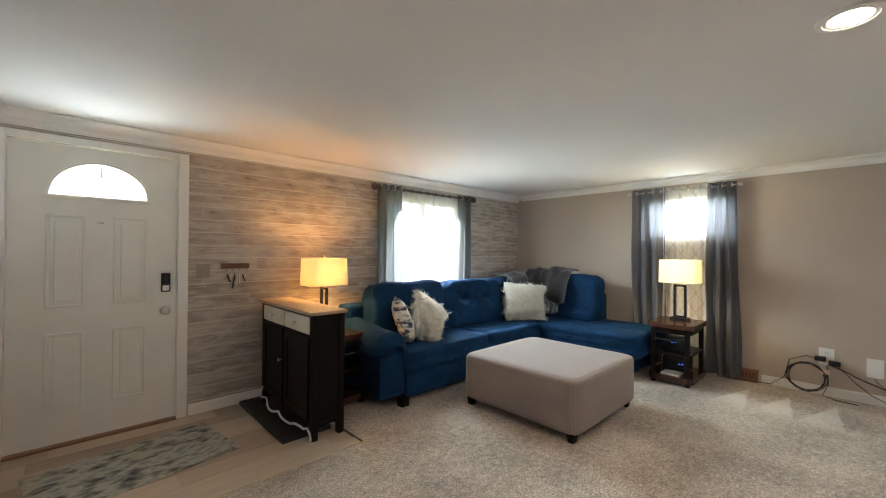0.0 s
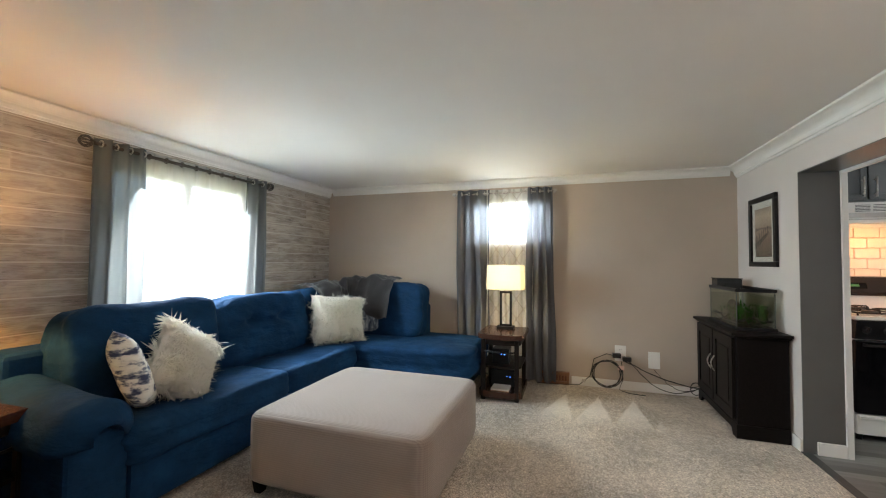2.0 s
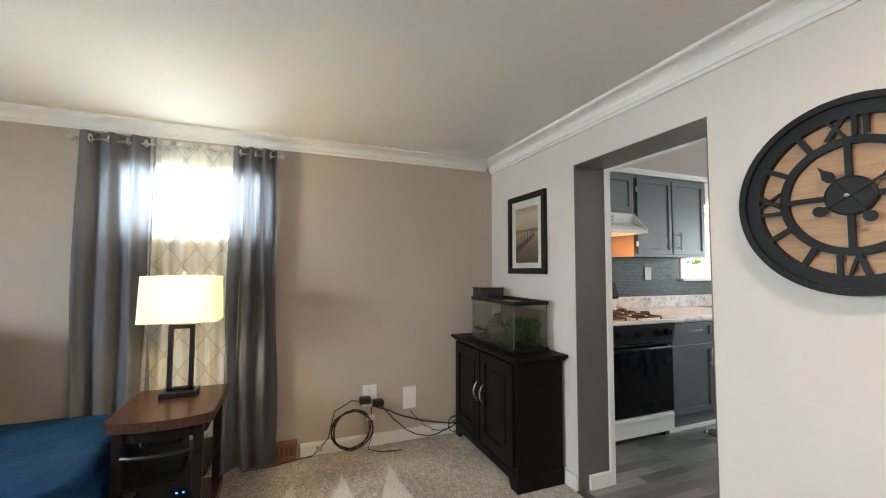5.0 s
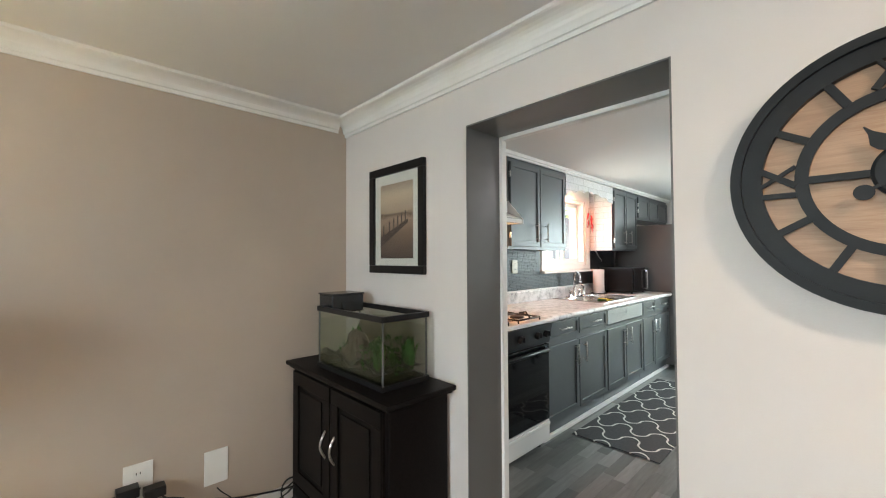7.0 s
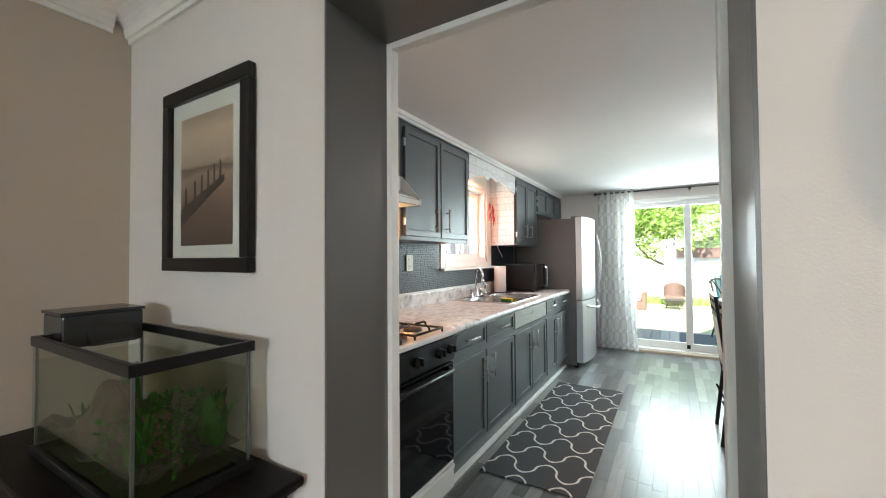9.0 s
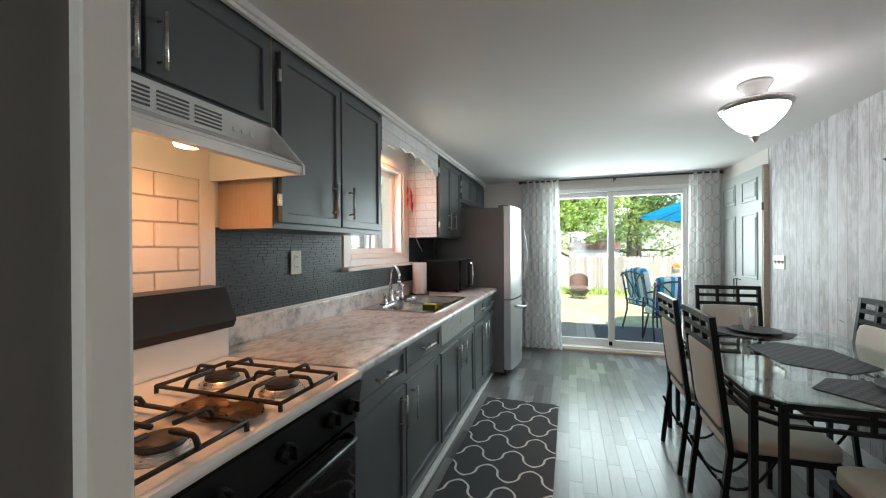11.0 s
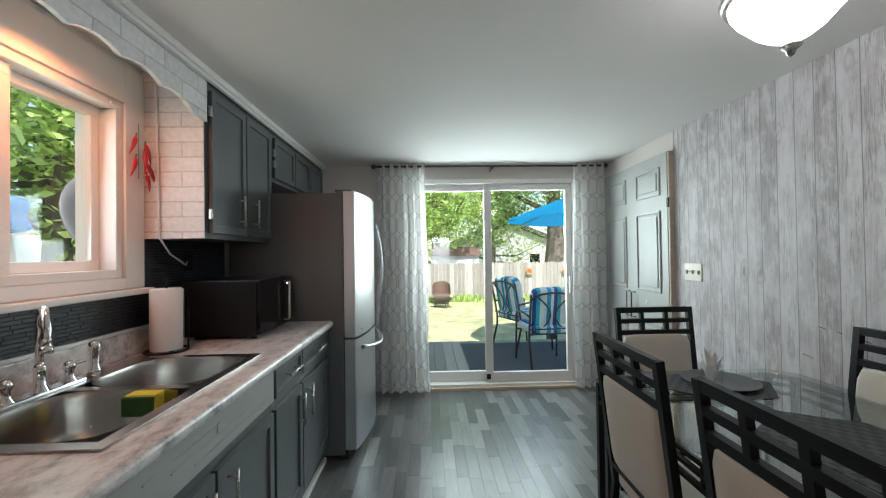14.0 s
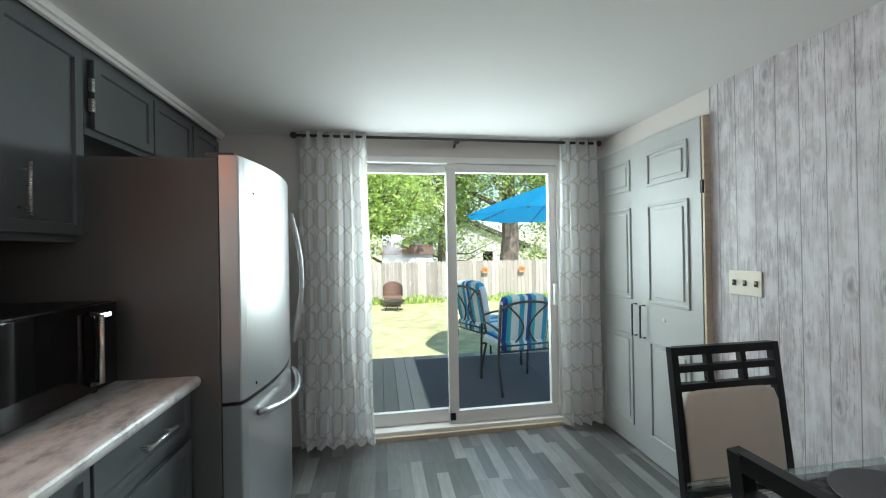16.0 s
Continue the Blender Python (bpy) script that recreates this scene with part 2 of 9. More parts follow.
def brick_paper(name, along="x", across="z", size=(0.21, 0.07)):
    n = Nodes(name)
    sep = n.add("ShaderNodeSeparateXYZ")
    n.tree.links.new(n.where("pos"), sep.inputs[0])
    c = n.add("ShaderNodeCombineXYZ")
    n.put(c, X=sep.outputs["xyz".index(along)], Y=sep.outputs["xyz".index(across)])
    v = n.noise(c.outputs[0], 14, 4)
    wob = n.add("ShaderNodeVectorMath", operation="ADD")
    n.tree.links.new(c.outputs[0], wob.inputs[0])
    w3 = n.add("ShaderNodeCombineXYZ")
    n.put(w3, X=n.math("MULTIPLY", v, 0.010), Y=n.math("MULTIPLY", v, 0.012))
    n.tree.links.new(w3.outputs[0], wob.inputs[1])
    b = n.add("ShaderNodeTexBrick")
    n.tree.links.new(wob.outputs[0], b.inputs["Vector"])
    n.put(b, Color1=rgb(0.72, 0.72, 0.72), Color2=rgb(0.56, 0.56, 0.565), Mortar=rgb(0.40, 0.395, 0.39), Scale=1.0)
    for key, value in (("Mortar Size", 0.0052), ("Mortar Smooth", 0.7), ("Brick Width", size[0]), ("Row Height", size[1]), ("Bias", -0.3)):
        b.inputs[key].default_value = value
    col = n.mix(0.35, b.outputs["Color"], n.ramp(n.noise(c.outputs[0], 40, 6), (0.3, (0.5, 0.5, 0.5)), (0.65, (0.85, 0.85, 0.84))))
    n.bump(n.math("MULTIPLY", b.outputs["Fac"], -1.0), 0.2, 0.003)
    return n.done(col, 0.6)


def planks(name, stops, rough=0.35, per="object", bump=0.06, stretch=(10, 1, 10), share=0.55, scale=3.5):
    """Boards whose tone varies piece by piece."""
    n = Nodes(name)
    r = n.add("ShaderNodeObjectInfo").outputs["Random"] if per == "object" else n.add("ShaderNodeNewGeometry").outputs["Random Per Island"]
    v = n.where("pos", stretch)
    g = n.noise(v, scale, 6, 0.6)
    f = n.math("ADD", n.math("MULTIPLY", r, share), n.math("MULTIPLY", g, 1.05 - share))
    col = n.ramp(f, *stops)
    n.bump(g, bump, 0.002)
    return n.done(col, n.ramp(g, (0.3, [rough * 0.94] * 3), (0.7, [rough * 1.08] * 3)))


def carpet_material():
    n = Nodes("carpet")
    v = n.where("pos")
    pile = n.noise(v, 230, 2, 0.7)
    tuft = n.noise(v, 85, 3, 0.8)
    big = n.noise(v, 2.2, 4)
    both = n.math("ADD", n.math("MULTIPLY", tuft, 0.68), n.math("MULTIPLY", pile, 0.32))
    col = n.ramp(both, (0.36, (0.15, 0.128, 0.105)), (0.5, (0.40, 0.352, 0.30)), (0.64, (0.78, 0.71, 0.625)))
    # pile brushed the other way in wedges left by a vacuum cleaner beside the wall
    sep = n.add("ShaderNodeSeparateXYZ")
    n.tree.links.new(v, sep.inputs[0])
    x, y = sep.outputs[0], sep.outputs[1]
    wob = n.math("MULTIPLY", n.math("SUBTRACT", n.noise(v, 6, 3), 0.5), 0.14)
    depth = n.math("SUBTRACT", 5.24, x)
    cell = n.math("ABSOLUTE", n.math("SUBTRACT", n.math("FRACT", n.math("ADD", n.math("DIVIDE", n.math("SUBTRACT", y, n.math("MULTIPLY", depth, 0.12)), 0.30), wob)), 0.5))
    wedge = n.math("SUBTRACT", n.math("MULTIPLY", depth, 0.75), cell)
    inside = n.math("MULTIPLY", n.ramp(wedge, (0.0, (0, 0, 0)), (0.06, (1, 1, 1))), n.ramp(n.math("ADD", depth, wob), (0.40, (1, 1, 1)), (0.80, (0, 0, 0))))
    inside = n.math("MULTIPLY", inside, n.math("MULTIPLY", n.ramp(n.math("ADD", y, wob), (0.0, (0, 0, 0)), (0.02, (1, 1, 1))), n.ramp(n.math("ADD", y, wob), (0.92, (1, 1, 1)), (0.97, (0, 0, 0)))))
    mott = n.noise(v, 24, 6, 0.75)
    col = n.mix(0.8, col, n.ramp(n.math("ADD", n.math("MULTIPLY", mott, 0.6), n.math("MULTIPLY", big, 0.4)), (0.41, (0.36, 0.335, 0.31)), (0.59, (1.0, 0.97, 0.93))), "MULTIPLY")
    col = n.mix(0.48, col, col, "ADD")
    col = n.mix(n.math("MULTIPLY", inside, 0.9), col, n.mix(0.6, col, rgb(0.90, 0.87, 0.82)))
    n.bump(n.math("ADD", n.math("MULTIPLY", pile, 0.5), tuft), 0.7, 0.018)
    return n.done(col, 1.0, Sheen_Weight=0.2)


def marble_top():
    n = Nodes("laminate_marble")
    v = n.where("pos", (1, 1, 1), (0, 0, 35))
    a = n.noise(v, 2.6, 9, 0.72)
    b = n.noise(n.where("pos", (1.6, 0.9, 1), (0, 0, -30)), 13, 8, 0.72)
    col = n.ramp(b, (0.36, (0.26, 0.25, 0.25)), (0.46, (0.52, 0.50, 0.49)), (0.56, (0.74, 0.72, 0.71)))
    col = n.mix(n.ramp(a, (0.45, (0, 0, 0)), (0.6, (0.75, 0.75, 0.75))), col, rgb(0.76, 0.74, 0.73))
    n.bump(n.noise(v, 300, 2), 0.04, 0.001)
    return n.done(col, 0.28)


def trellis_rug():
    n = Nodes("kitchen_rug")
    sep = n.add("ShaderNodeSeparateXYZ")
    v = n.where("pos")
    n.tree.links.new(v, sep.inputs[0])
    u = n.math("MULTIPLY", n.math("SUBTRACT", sep.outputs[0], 4.205), 2 * math.pi / 0.255)
    w = n.math("MULTIPLY", sep.outputs[1], 2 * math.pi / 0.40)
    f = n.math("ABSOLUTE", n.math("ADD", n.math("COSINE", u), n.math("ADD", n.math("COSINE", w), n.math("MULTIPLY", n.math("COSINE", n.math("MULTIPLY", w, 3.0)), 0.30))))
    line = n.ramp(f, (0.14, (1, 1, 1)), (0.2, (0, 0, 0)))
    t = n.noise(v, 260, 2)
    base = n.ramp(t, (0.3, (0.035, 0.036, 0.038)), (0.7, (0.075, 0.077, 0.08)))
    col = n.mix(line, base, n.ramp(t, (0.3, (0.58, 0.57, 0.53)), (0.7, (0.75, 0.74, 0.7))))
    n.bump(n.math("ADD", t, line), 0.4, 0.004)
    return n.done(col, 0.95)


def stripes_cloth():
    n = Nodes("striped_cushion_cloth")
    sep = n.add("ShaderNodeSeparateXYZ")
    n.tree.links.new(n.where("obj"), sep.inputs[0])
    f = n.math("FRACT", n.math("ADD", n.math("DIVIDE", sep.outputs[0], 0.25), 0.5))
    r = n.ramp(f, (0.0, (0.62, 0.70, 0.74)), (0.22, (0.02, 0.32, 0.55)), (0.42, (0.64, 0.72, 0.74)), (0.55, (0.02, 0.07, 0.30)), (0.72, (0.03, 0.40, 0.50)), (0.9, (0.62, 0.70, 0.74)))
    for node in n.tree.nodes:
        if node.type == "VALTORGB":
            node.color_ramp.interpolation = "CONSTANT"
    return n.done(r, 0.85)


def blotch_cloth(name, stops, scale=7.0, stretch=(1, 1, 1)):
    n = Nodes(name)
    v = n.where("obj", stretch)
    g = n.noise(v, scale, 4, 0.6)
    col = n.ramp(g, *stops)
    n.bump(n.noise(v, 500, 2), 0.2, 0.002)
    return n.done(col, 0.9)


def sepia_print():
    """The framed view of a pier: soft sky, far shore and water in brown tones."""
    n = Nodes("sepia_print")
    sep = n.add("ShaderNodeSeparateXYZ")
    n.tree.links.new(n.where("pos"), sep.inputs[0])
    z = n.math("DIVIDE", n.math("SUBTRACT", sep.outputs[2], 1.345), 0.42)
    z = n.math("ADD", z, n.math("MULTIPLY", n.math("SUBTRACT", n.noise(n.where("pos", (4, 1, 14)), 2.0, 5), 0.5), 0.12))
    col = n.ramp(z, (0.0, (0.06, 0.035, 0.025)), (0.3, (0.17, 0.105, 0.075)), (0.50, (0.34, 0.235, 0.17)), (0.55, (0.12, 0.075, 0.055)), (0.60, (0.42, 0.31, 0.22)), (0.8, (0.56, 0.43, 0.31)), (1.0, (0.30, 0.21, 0.15)))
    return n.done(col, 0.35)


def leaf_material(name, c):
    n = Nodes(name)
    r = n.add("ShaderNodeNewGeometry").outputs["Random Per Island"]
    col = n.ramp(r, (0.0, [x * 0.55 for x in c]), (0.5, c), (1.0, [min(1, x * 1.7) for x in c]))
    d, tl, m = n.add("ShaderNodeBsdfDiffuse"), n.add("ShaderNodeBsdfTranslucent"), n.add("ShaderNodeMixShader")
    n.put(d, Color=col)
    n.put(tl, Color=col)
    m.inputs[0].default_value = 0.62
    n.tree.links.new(d.outputs[0], m.inputs[1])
    n.tree.links.new(tl.outputs[0], m.inputs[2])
    n.tree.links.new(m.outputs[0], n.tree.nodes["Material Output"].inputs["Surface"])
    return n.mat


def checker_cloth():
    n = Nodes("placemat_cloth")
    v = n.where("obj")
    c = n.add("ShaderNodeTexChecker")
    n.tree.links.new(v, c.inputs["Vector"])
    n.put(c, Color1=rgb(0.022, 0.022, 0.025), Color2=rgb(0.065, 0.065, 0.07), Scale=38.0)
    n.bump(n.noise(v, 400, 2), 0.2, 0.002)
    return n.done(c.outputs[0], 0.55)


def velvet(name, c):
    """Short pile that is brushed lighter in patches, over soft creases."""
    n = Nodes(name)
    v = n.where("pos")
    nap = n.noise(v, 5, 5, 0.6)
    crease = n.noise(n.where("pos", (1, 1, 2.2), (20, 30, 15)), 7, 4, 0.55)
    fine = n.noise(v, 500, 2)
    col = n.ramp(nap, (0.3, [x * 0.62 for x in c]), (0.55, c), (0.75, [x * 1.55 for x in c]))
    col = n.mix(0.2, col, n.ramp(fine, (0.35, [x * 0.6 for x in c]), (0.65, [x * 1.5 for x in c])))
    n.bump(n.math("ADD", crease, n.math("MULTIPLY", fine, 0.01)), 0.42, 0.05)
    return n.done(col, 0.85, Specular_IOR_Level=0.12)


def ribbed(name, c):
    """Stretch cover with fine ribs."""
    n = Nodes(name)
    v = n.where("pos")
    sep = n.add("ShaderNodeSeparateXYZ")
    n.tree.links.new(v, sep.inputs[0])
    rib = n.math("ADD", n.math("SINE", n.math("MULTIPLY", sep.outputs[2], 2 * math.pi / 0.011)), n.math("SINE", n.math("MULTIPLY", sep.outputs[0], 2 * math.pi / 0.011)))
    a = n.noise(v, 3, 4)
    col = n.ramp(a, (0.3, [x * 0.93 for x in c]), (0.7, [x * 1.07 for x in c]))
    col = n.mix(0.35, col, n.ramp(n.math("ADD", n.math("MULTIPLY", rib, 0.25), 0.5), (0.1, [x * 0.7 for x in c]), (0.9, [x * 1.25 for x in c])))
    n.bump(n.math("ADD", rib, n.noise(v, 500, 2)), 0.25, 0.002)
    return n.done(col, 0.92, Sheen_Weight=0.15)


M = dict(
    beige=paint("wall_paint_beige", (0.47, 0.392, 0.325), 0.75, 0.05, 1.2, 0.10),
    white_wall=paint("wall_paint_white", (0.66, 0.605, 0.572), 0.7, 0.03, 1.2, 0.10),
    ceiling=paint("ceiling_paint", (0.72, 0.70, 0.68), 0.85, 0.03, 0.8, 0.12),
    trim=paint("trim_paint_white", (0.78, 0.76, 0.73), 0.4, 0.03, 5, 0.03),
    door_white=paint("door_paint_white", (0.76, 0.74, 0.69), 0.42, 0.04, 3, 0.04),
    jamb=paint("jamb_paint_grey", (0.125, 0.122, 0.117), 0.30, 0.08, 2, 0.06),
    grey_door=paint("closet_paint_grey", (0.42, 0.43, 0.42), 0.42, 0.05, 3, 0.04),
    shiplap=shiplap("wallpaper_boards_brown", "x", "z", 0.105, ((0.25, 0.20, 0.165), (0.38, 0.325, 0.28), (0.57, 0.52, 0.465)), 2.6, (0.62, 0.58, 0.53), 0.8, 0.5, 0.55, 0.16, (1.5, 5.5), 0.462),
    greyboards=shiplap("wallpaper_boards_grey", "z", "y", 0.098, ((0.36, 0.318, 0.325), (0.52, 0.487, 0.50), (0.72, 0.695, 0.72)), 40.0, (0.20, 0.18, 0.185), 0.8, 0.36, 0.62, 0.30, groove=0.474),
    brick_x=brick_paper("brick_wallpaper_side", "x", "z"),
    brick_y=brick_paper("brick_wallpaper_valance", "y", "z", (0.22, 0.075)),
    carpet=carpet_material(),
    entry=planks("entry_vinyl", ((0.2, (0.30, 0.22, 0.155)), (0.5, (0.44, 0.335, 0.245)), (0.8, (0.56, 0.445, 0.335))), 0.35, "island", 0.05, (1, 10, 10)),
    strip=wood("transition_strip_wood", (0.42, 0.33, 0.24), (0.60, 0.49, 0.37), 0.4, kind="pos"),
    floor_k=planks("kitchen_vinyl", ((0.18, (0.065, 0.066, 0.063)), (0.42, (0.109, 0.110, 0.106)), (0.65, (0.171, 0.172, 0.165)), (0.88, (0.260, 0.262, 0.249))), 0.31, share=0.54, stretch=(14, 1.6, 10), bump=0.004),
    floor_k2=planks("kitchen_vinyl_rest", ((0.18, (0.065, 0.066, 0.063)), (0.42, (0.109, 0.110, 0.106)), (0.65, (0.171, 0.172, 0.165)), (0.88, (0.260, 0.262, 0.249))), 0.31, "island", share=0.54, stretch=(14, 1.6, 10), bump=0.004),
    joint=paint("floor_joint", (0.055, 0.054, 0.052), 0.5),
    blue=velvet("sofa_velvet_blue", (0.007, 0.036, 0.096)),
    ottoman=ribbed("ottoman_fabric_taupe", (0.262, 0.214, 0.197)),
    fur=thin_cloth("white_fur", (0.94, 0.92, 0.86), 0.5, 0.0),
    throw=cloth("grey_throw", (0.055, 0.052, 0.056), 0.95, 0.25, 300, 12, 0.5, 0.5),
    pat1=blotch_cloth("pillow_print_navy", ((0.40, (0.03, 0.04, 0.09)), (0.47, (0.20, 0.21, 0.25)), (0.52, (0.62, 0.60, 0.55)), (0.62, (0.72, 0.70, 0.64))), 9, (1, 1, 3)),
    pat2=blotch_cloth("pillow_print_slate", ((0.36, (0.04, 0.05, 0.08)), (0.5, (0.16, 0.18, 0.21)), (0.62, (0.42, 0.43, 0.43))), 12, (3, 3, 1)),
    dark_wood=wood("espresso_wood", (0.006, 0.004, 0.0035), (0.016, 0.011, 0.009), 0.42, spec=0.14),
    black_wood=wood("black_brown_wood", (0.005, 0.004, 0.0037), (0.011, 0.0085, 0.008), 0.40, spec=0.09),
    walnut=wood("walnut_top", (0.028, 0.011, 0.007), (0.075, 0.032, 0.02), 0.26),
    pale_top=wood("cabinet_top_pale", (0.34, 0.24, 0.16), (0.50, 0.38, 0.27), 0.4, (12, 1, 12)),
    cream=paint("cream_paint", (0.66, 0.62, 0.53), 0.45, 0.05, 10, kind="obj"),
    tray=paint("boot_tray_rubber", (0.012, 0.012, 0.012), 0.55, 0.1, 8),
    cord_white=paint("white_cable", (0.70, 0.70, 0.72), 0.4, 0.03),
    cord_black=paint("black_cable", (0.010, 0.010, 0.011), 0.45, 0.03),
    plastic_w=paint("white_plastic", (0.78, 0.77, 0.74), 0.35, 0.02, 8, 0.02),
    plastic_b=paint("black_plastic", (0.010, 0.010, 0.011), 0.32, 0.05, 8, 0.03),
    black_metal=paint("black_metal", (0.010, 0.010, 0.011), 0.38, 0.1, 20, 0.05),
    chair_metal=paint("chair_enamel_black", (0.011, 0.012, 0.013), 0.42, 0.1, 20, 0.1, kind="obj"),
    rod_metal=metal("rod_bronze", (0.10, 0.09, 0.085), 0.4),
    nickel=metal("brushed_nickel", (0.62, 0.60, 0.57), 0.28),
    chrome=metal("chrome", (0.80, 0.80, 0.82), 0.08),
    steel=paint("stainless_steel", (0.55, 0.55, 0.56), 0.36, 0.02, 2, 0.0, 100, 1.0),
    sink_steel=paint("sink_steel", (0.52, 0.50, 0.48), 0.26, 0.03, 3, 0.0, 100, 1.0),
    fridge_side=paint("fridge_side_grey", (0.115, 0.111, 0.108), 0.42, 0.06, 3, 0.15, 300),
    cab=paint("cabinet_paint_grey", (0.098, 0.108, 0.112), 0.36, 0.07, 3, 0.06, 120),
    cab_light=paint("cabinet_panel_light", (0.40, 0.42, 0.40), 0.4, 0.05, 4, 0.05),
    cab_side=wood("cabinet_side_raw", (0.44, 0.32, 0.23), (0.52, 0.39, 0.29), 0.5, (12, 12, 1)),
    counter=marble_top(),
    tile_w=paint("white_tile_glaze", (0.76, 0.72, 0.66), 0.12, 0.03, 9, 0.02),
    grout=paint("grout", (0.60, 0.57, 0.53), 0.9, 0.06, 9),
    mosaic=paint("dark_mosaic_paint", (0.026, 0.033, 0.041), 0.42, 0.12, 12, 0.08, 90),
    enamel=paint("white_enamel", (0.78, 0.77, 0.75), 0.18, 0.02, 4, 0.01),
    oven=paint("black_glass", (0.004, 0.004, 0.005), 0.06, 0.05, 4, 0.0),
    iron=paint("cast_iron", (0.014, 0.013, 0.012), 0.6, 0.2, 40, 0.3, 120),
    burner=paint("burner_cap", (0.035, 0.03, 0.028), 0.55, 0.2, 40, 0.2),
    copper=metal("spoon_rest_copper", (0.40, 0.28, 0.19), 0.3),
    mesh_filter=metal("hood_filter", (0.42, 0.33, 0.24), 0.4, (60, 60, 1)),
    rug_k=trellis_rug(),
    mat_entry=blotch_cloth("entry_mat_print", ((0.34, (0.045, 0.05, 0.055)), (0.44, (0.22, 0.22, 0.19)), (0.54, (0.46, 0.44, 0.37)), (0.66, (0.20, 0.24, 0.26))), 6.5, (1, 1.8, 1)),
    chair_cloth=cloth("chair_fabric_cream", (0.62, 0.55, 0.48), 0.85, 0.06, 300, 3, 0.15, 0.15),
    glass=pane("window_glass", (0.97, 0.98, 0.98), 0.03, 0.4),
    table_glass=pane("table_glass", (0.80, 0.87, 0.85), 0.16, 0.8),
    tumbler=pane("tumbler_glass", (0.97, 0.98, 0.98), 0.04, 0.5),
    napkin=cloth("napkin_paper", (0.90, 0.90, 0.90), 0.9, 0.04, 200, 10, 0.1, 0.0),
    plate=paint("slate_plate", (0.05, 0.052, 0.055), 0.35, 0.1, 15),
    placemat=checker_cloth(),
    wire=paint("star_wire", (0.012, 0.011, 0.011), 0.5, 0.1, 20),
    clock_wood=wood("clock_pine", (0.28, 0.155, 0.085), (0.47, 0.295, 0.175), 0.5, (1, 8, 14), 4.0),
    clock_black=paint("clock_metal_black", (0.007, 0.008, 0.009), 0.55, 0.12, 14, 0.05),
    frame_black=paint("frame_black", (0.009, 0.008, 0.008), 0.32, 0.08, 14, 0.0),
    matboard=paint("mat_board", (0.70, 0.68, 0.62), 0.8, 0.02, 10),
    sepia=sepia_print(),
    pier=paint("pier_ink", (0.045, 0.027, 0.02), 0.4),
    curtain=thin_cloth("curtain_cloth_grey", (0.17, 0.175, 0.195), 0.33, 0.03),
    curtain_n=thin_cloth("curtain_cloth_taupe", (0.19, 0.20, 0.205), 0.38, 0.03),
    sheer_n=thin_cloth("sheer_white", (0.72, 0.72, 0.72), 0.7, 0.5),
    sheer_e=thin_cloth("sheer_trellis_east", (0.84, 0.84, 0.81), 0.6, 0.26, "trellis", (0.52, 0.50, 0.46), "yz", (0.15, 0.22)),
    sheer_k=thin_cloth("sheer_trellis_kitchen", (0.95, 0.96, 0.97), 0.45, 0.25, "hexagon", (0.60, 0.575, 0.54), "xz", (0.17, 0.36)),
    shade=thin_cloth("lamp_shade_linen", (0.84, 0.72, 0.50), 0.085, 0.0),
    shade_pale=thin_cloth("lamp_shade_ivory", (0.84, 0.78, 0.62), 0.15, 0.0),
    vinyl=paint("window_vinyl", (0.80, 0.78, 0.75), 0.35, 0.02, 5, 0.02),
    bulb=glow("lamp_bulb", (1.0, 0.80, 0.5), 6.0),
    recess=glow("recessed_diffuser", (1.0, 0.86, 0.70), 9.0),
    bowl=glow("frosted_bowl", (1.0, 0.98, 0.96), 4.5),
    hoodglow=glow("hood_bulb", (1.0, 0.62, 0.28), 10.0),
    led_blue=glow("led_blue", (0.05, 0.2, 1.0), 1.6),
    led_white=glow("led_white", (0.75, 0.8, 1.0), 2.0),
    led_green=glow("led_green", (0.02, 0.12, 0.04), 0.1),
    chili=paint("chili_red", (0.45, 0.012, 0.018), 0.3, 0.15, 30, kind="obj"),
    stem=paint("chili_stem", (0.10, 0.16, 0.03), 0.6),
    sponge_y=paint("sponge_yellow", (0.72, 0.60, 0.05), 0.95, 0.1, 60, 0.6, 150),
    sponge_g=paint("sponge_green", (0.03, 0.10, 0.03), 0.95, 0.2, 60, 0.6, 200),
    paper=cloth("paper_towel_paper", (0.82, 0.82, 0.82), 0.95, 0.03, 150, 20, 0.3, 0.0),
    tank_glass=pane("aquarium_glass", (0.93, 0.95, 0.92), 0.04, 0.4),
    water=thin_cloth("aquarium_water", (0.42, 0.46, 0.18), 0.6, 0.90),
    gravel=paint("aquarium_gravel", (0.010, 0.009, 0.008), 0.7, 0.5, 120, 1.0, 160),
    weed=leaf_material("aquarium_plant", (0.022, 0.11, 0.014)),
    rock=paint("aquarium_rock", (0.075, 0.052, 0.04), 0.8, 0.3, 30, 0.5),
    filter_grey=paint("filter_smoke_plastic", (0.03, 0.032, 0.034), 0.2, 0.1, 20),
    register=wood("register_oak", (0.17, 0.07, 0.03), (0.28, 0.13, 0.06), 0.4),
    rust=wood("hook_wood", (0.10, 0.03, 0.015), (0.17, 0.06, 0.03), 0.5),
    tag=paint("paper_tag", (0.75, 0.52, 0.46), 0.7),
    switch_metal=paint("switch_plate_taupe", (0.30, 0.25, 0.21), 0.4),
    almond=paint("switch_plate_almond", (0.66, 0.61, 0.50), 0.35, 0.02),
    # outdoors
    grass=paint("lawn", (0.40, 0.42, 0.23), 0.95, 0.35, 2.5, 1.0, 60),
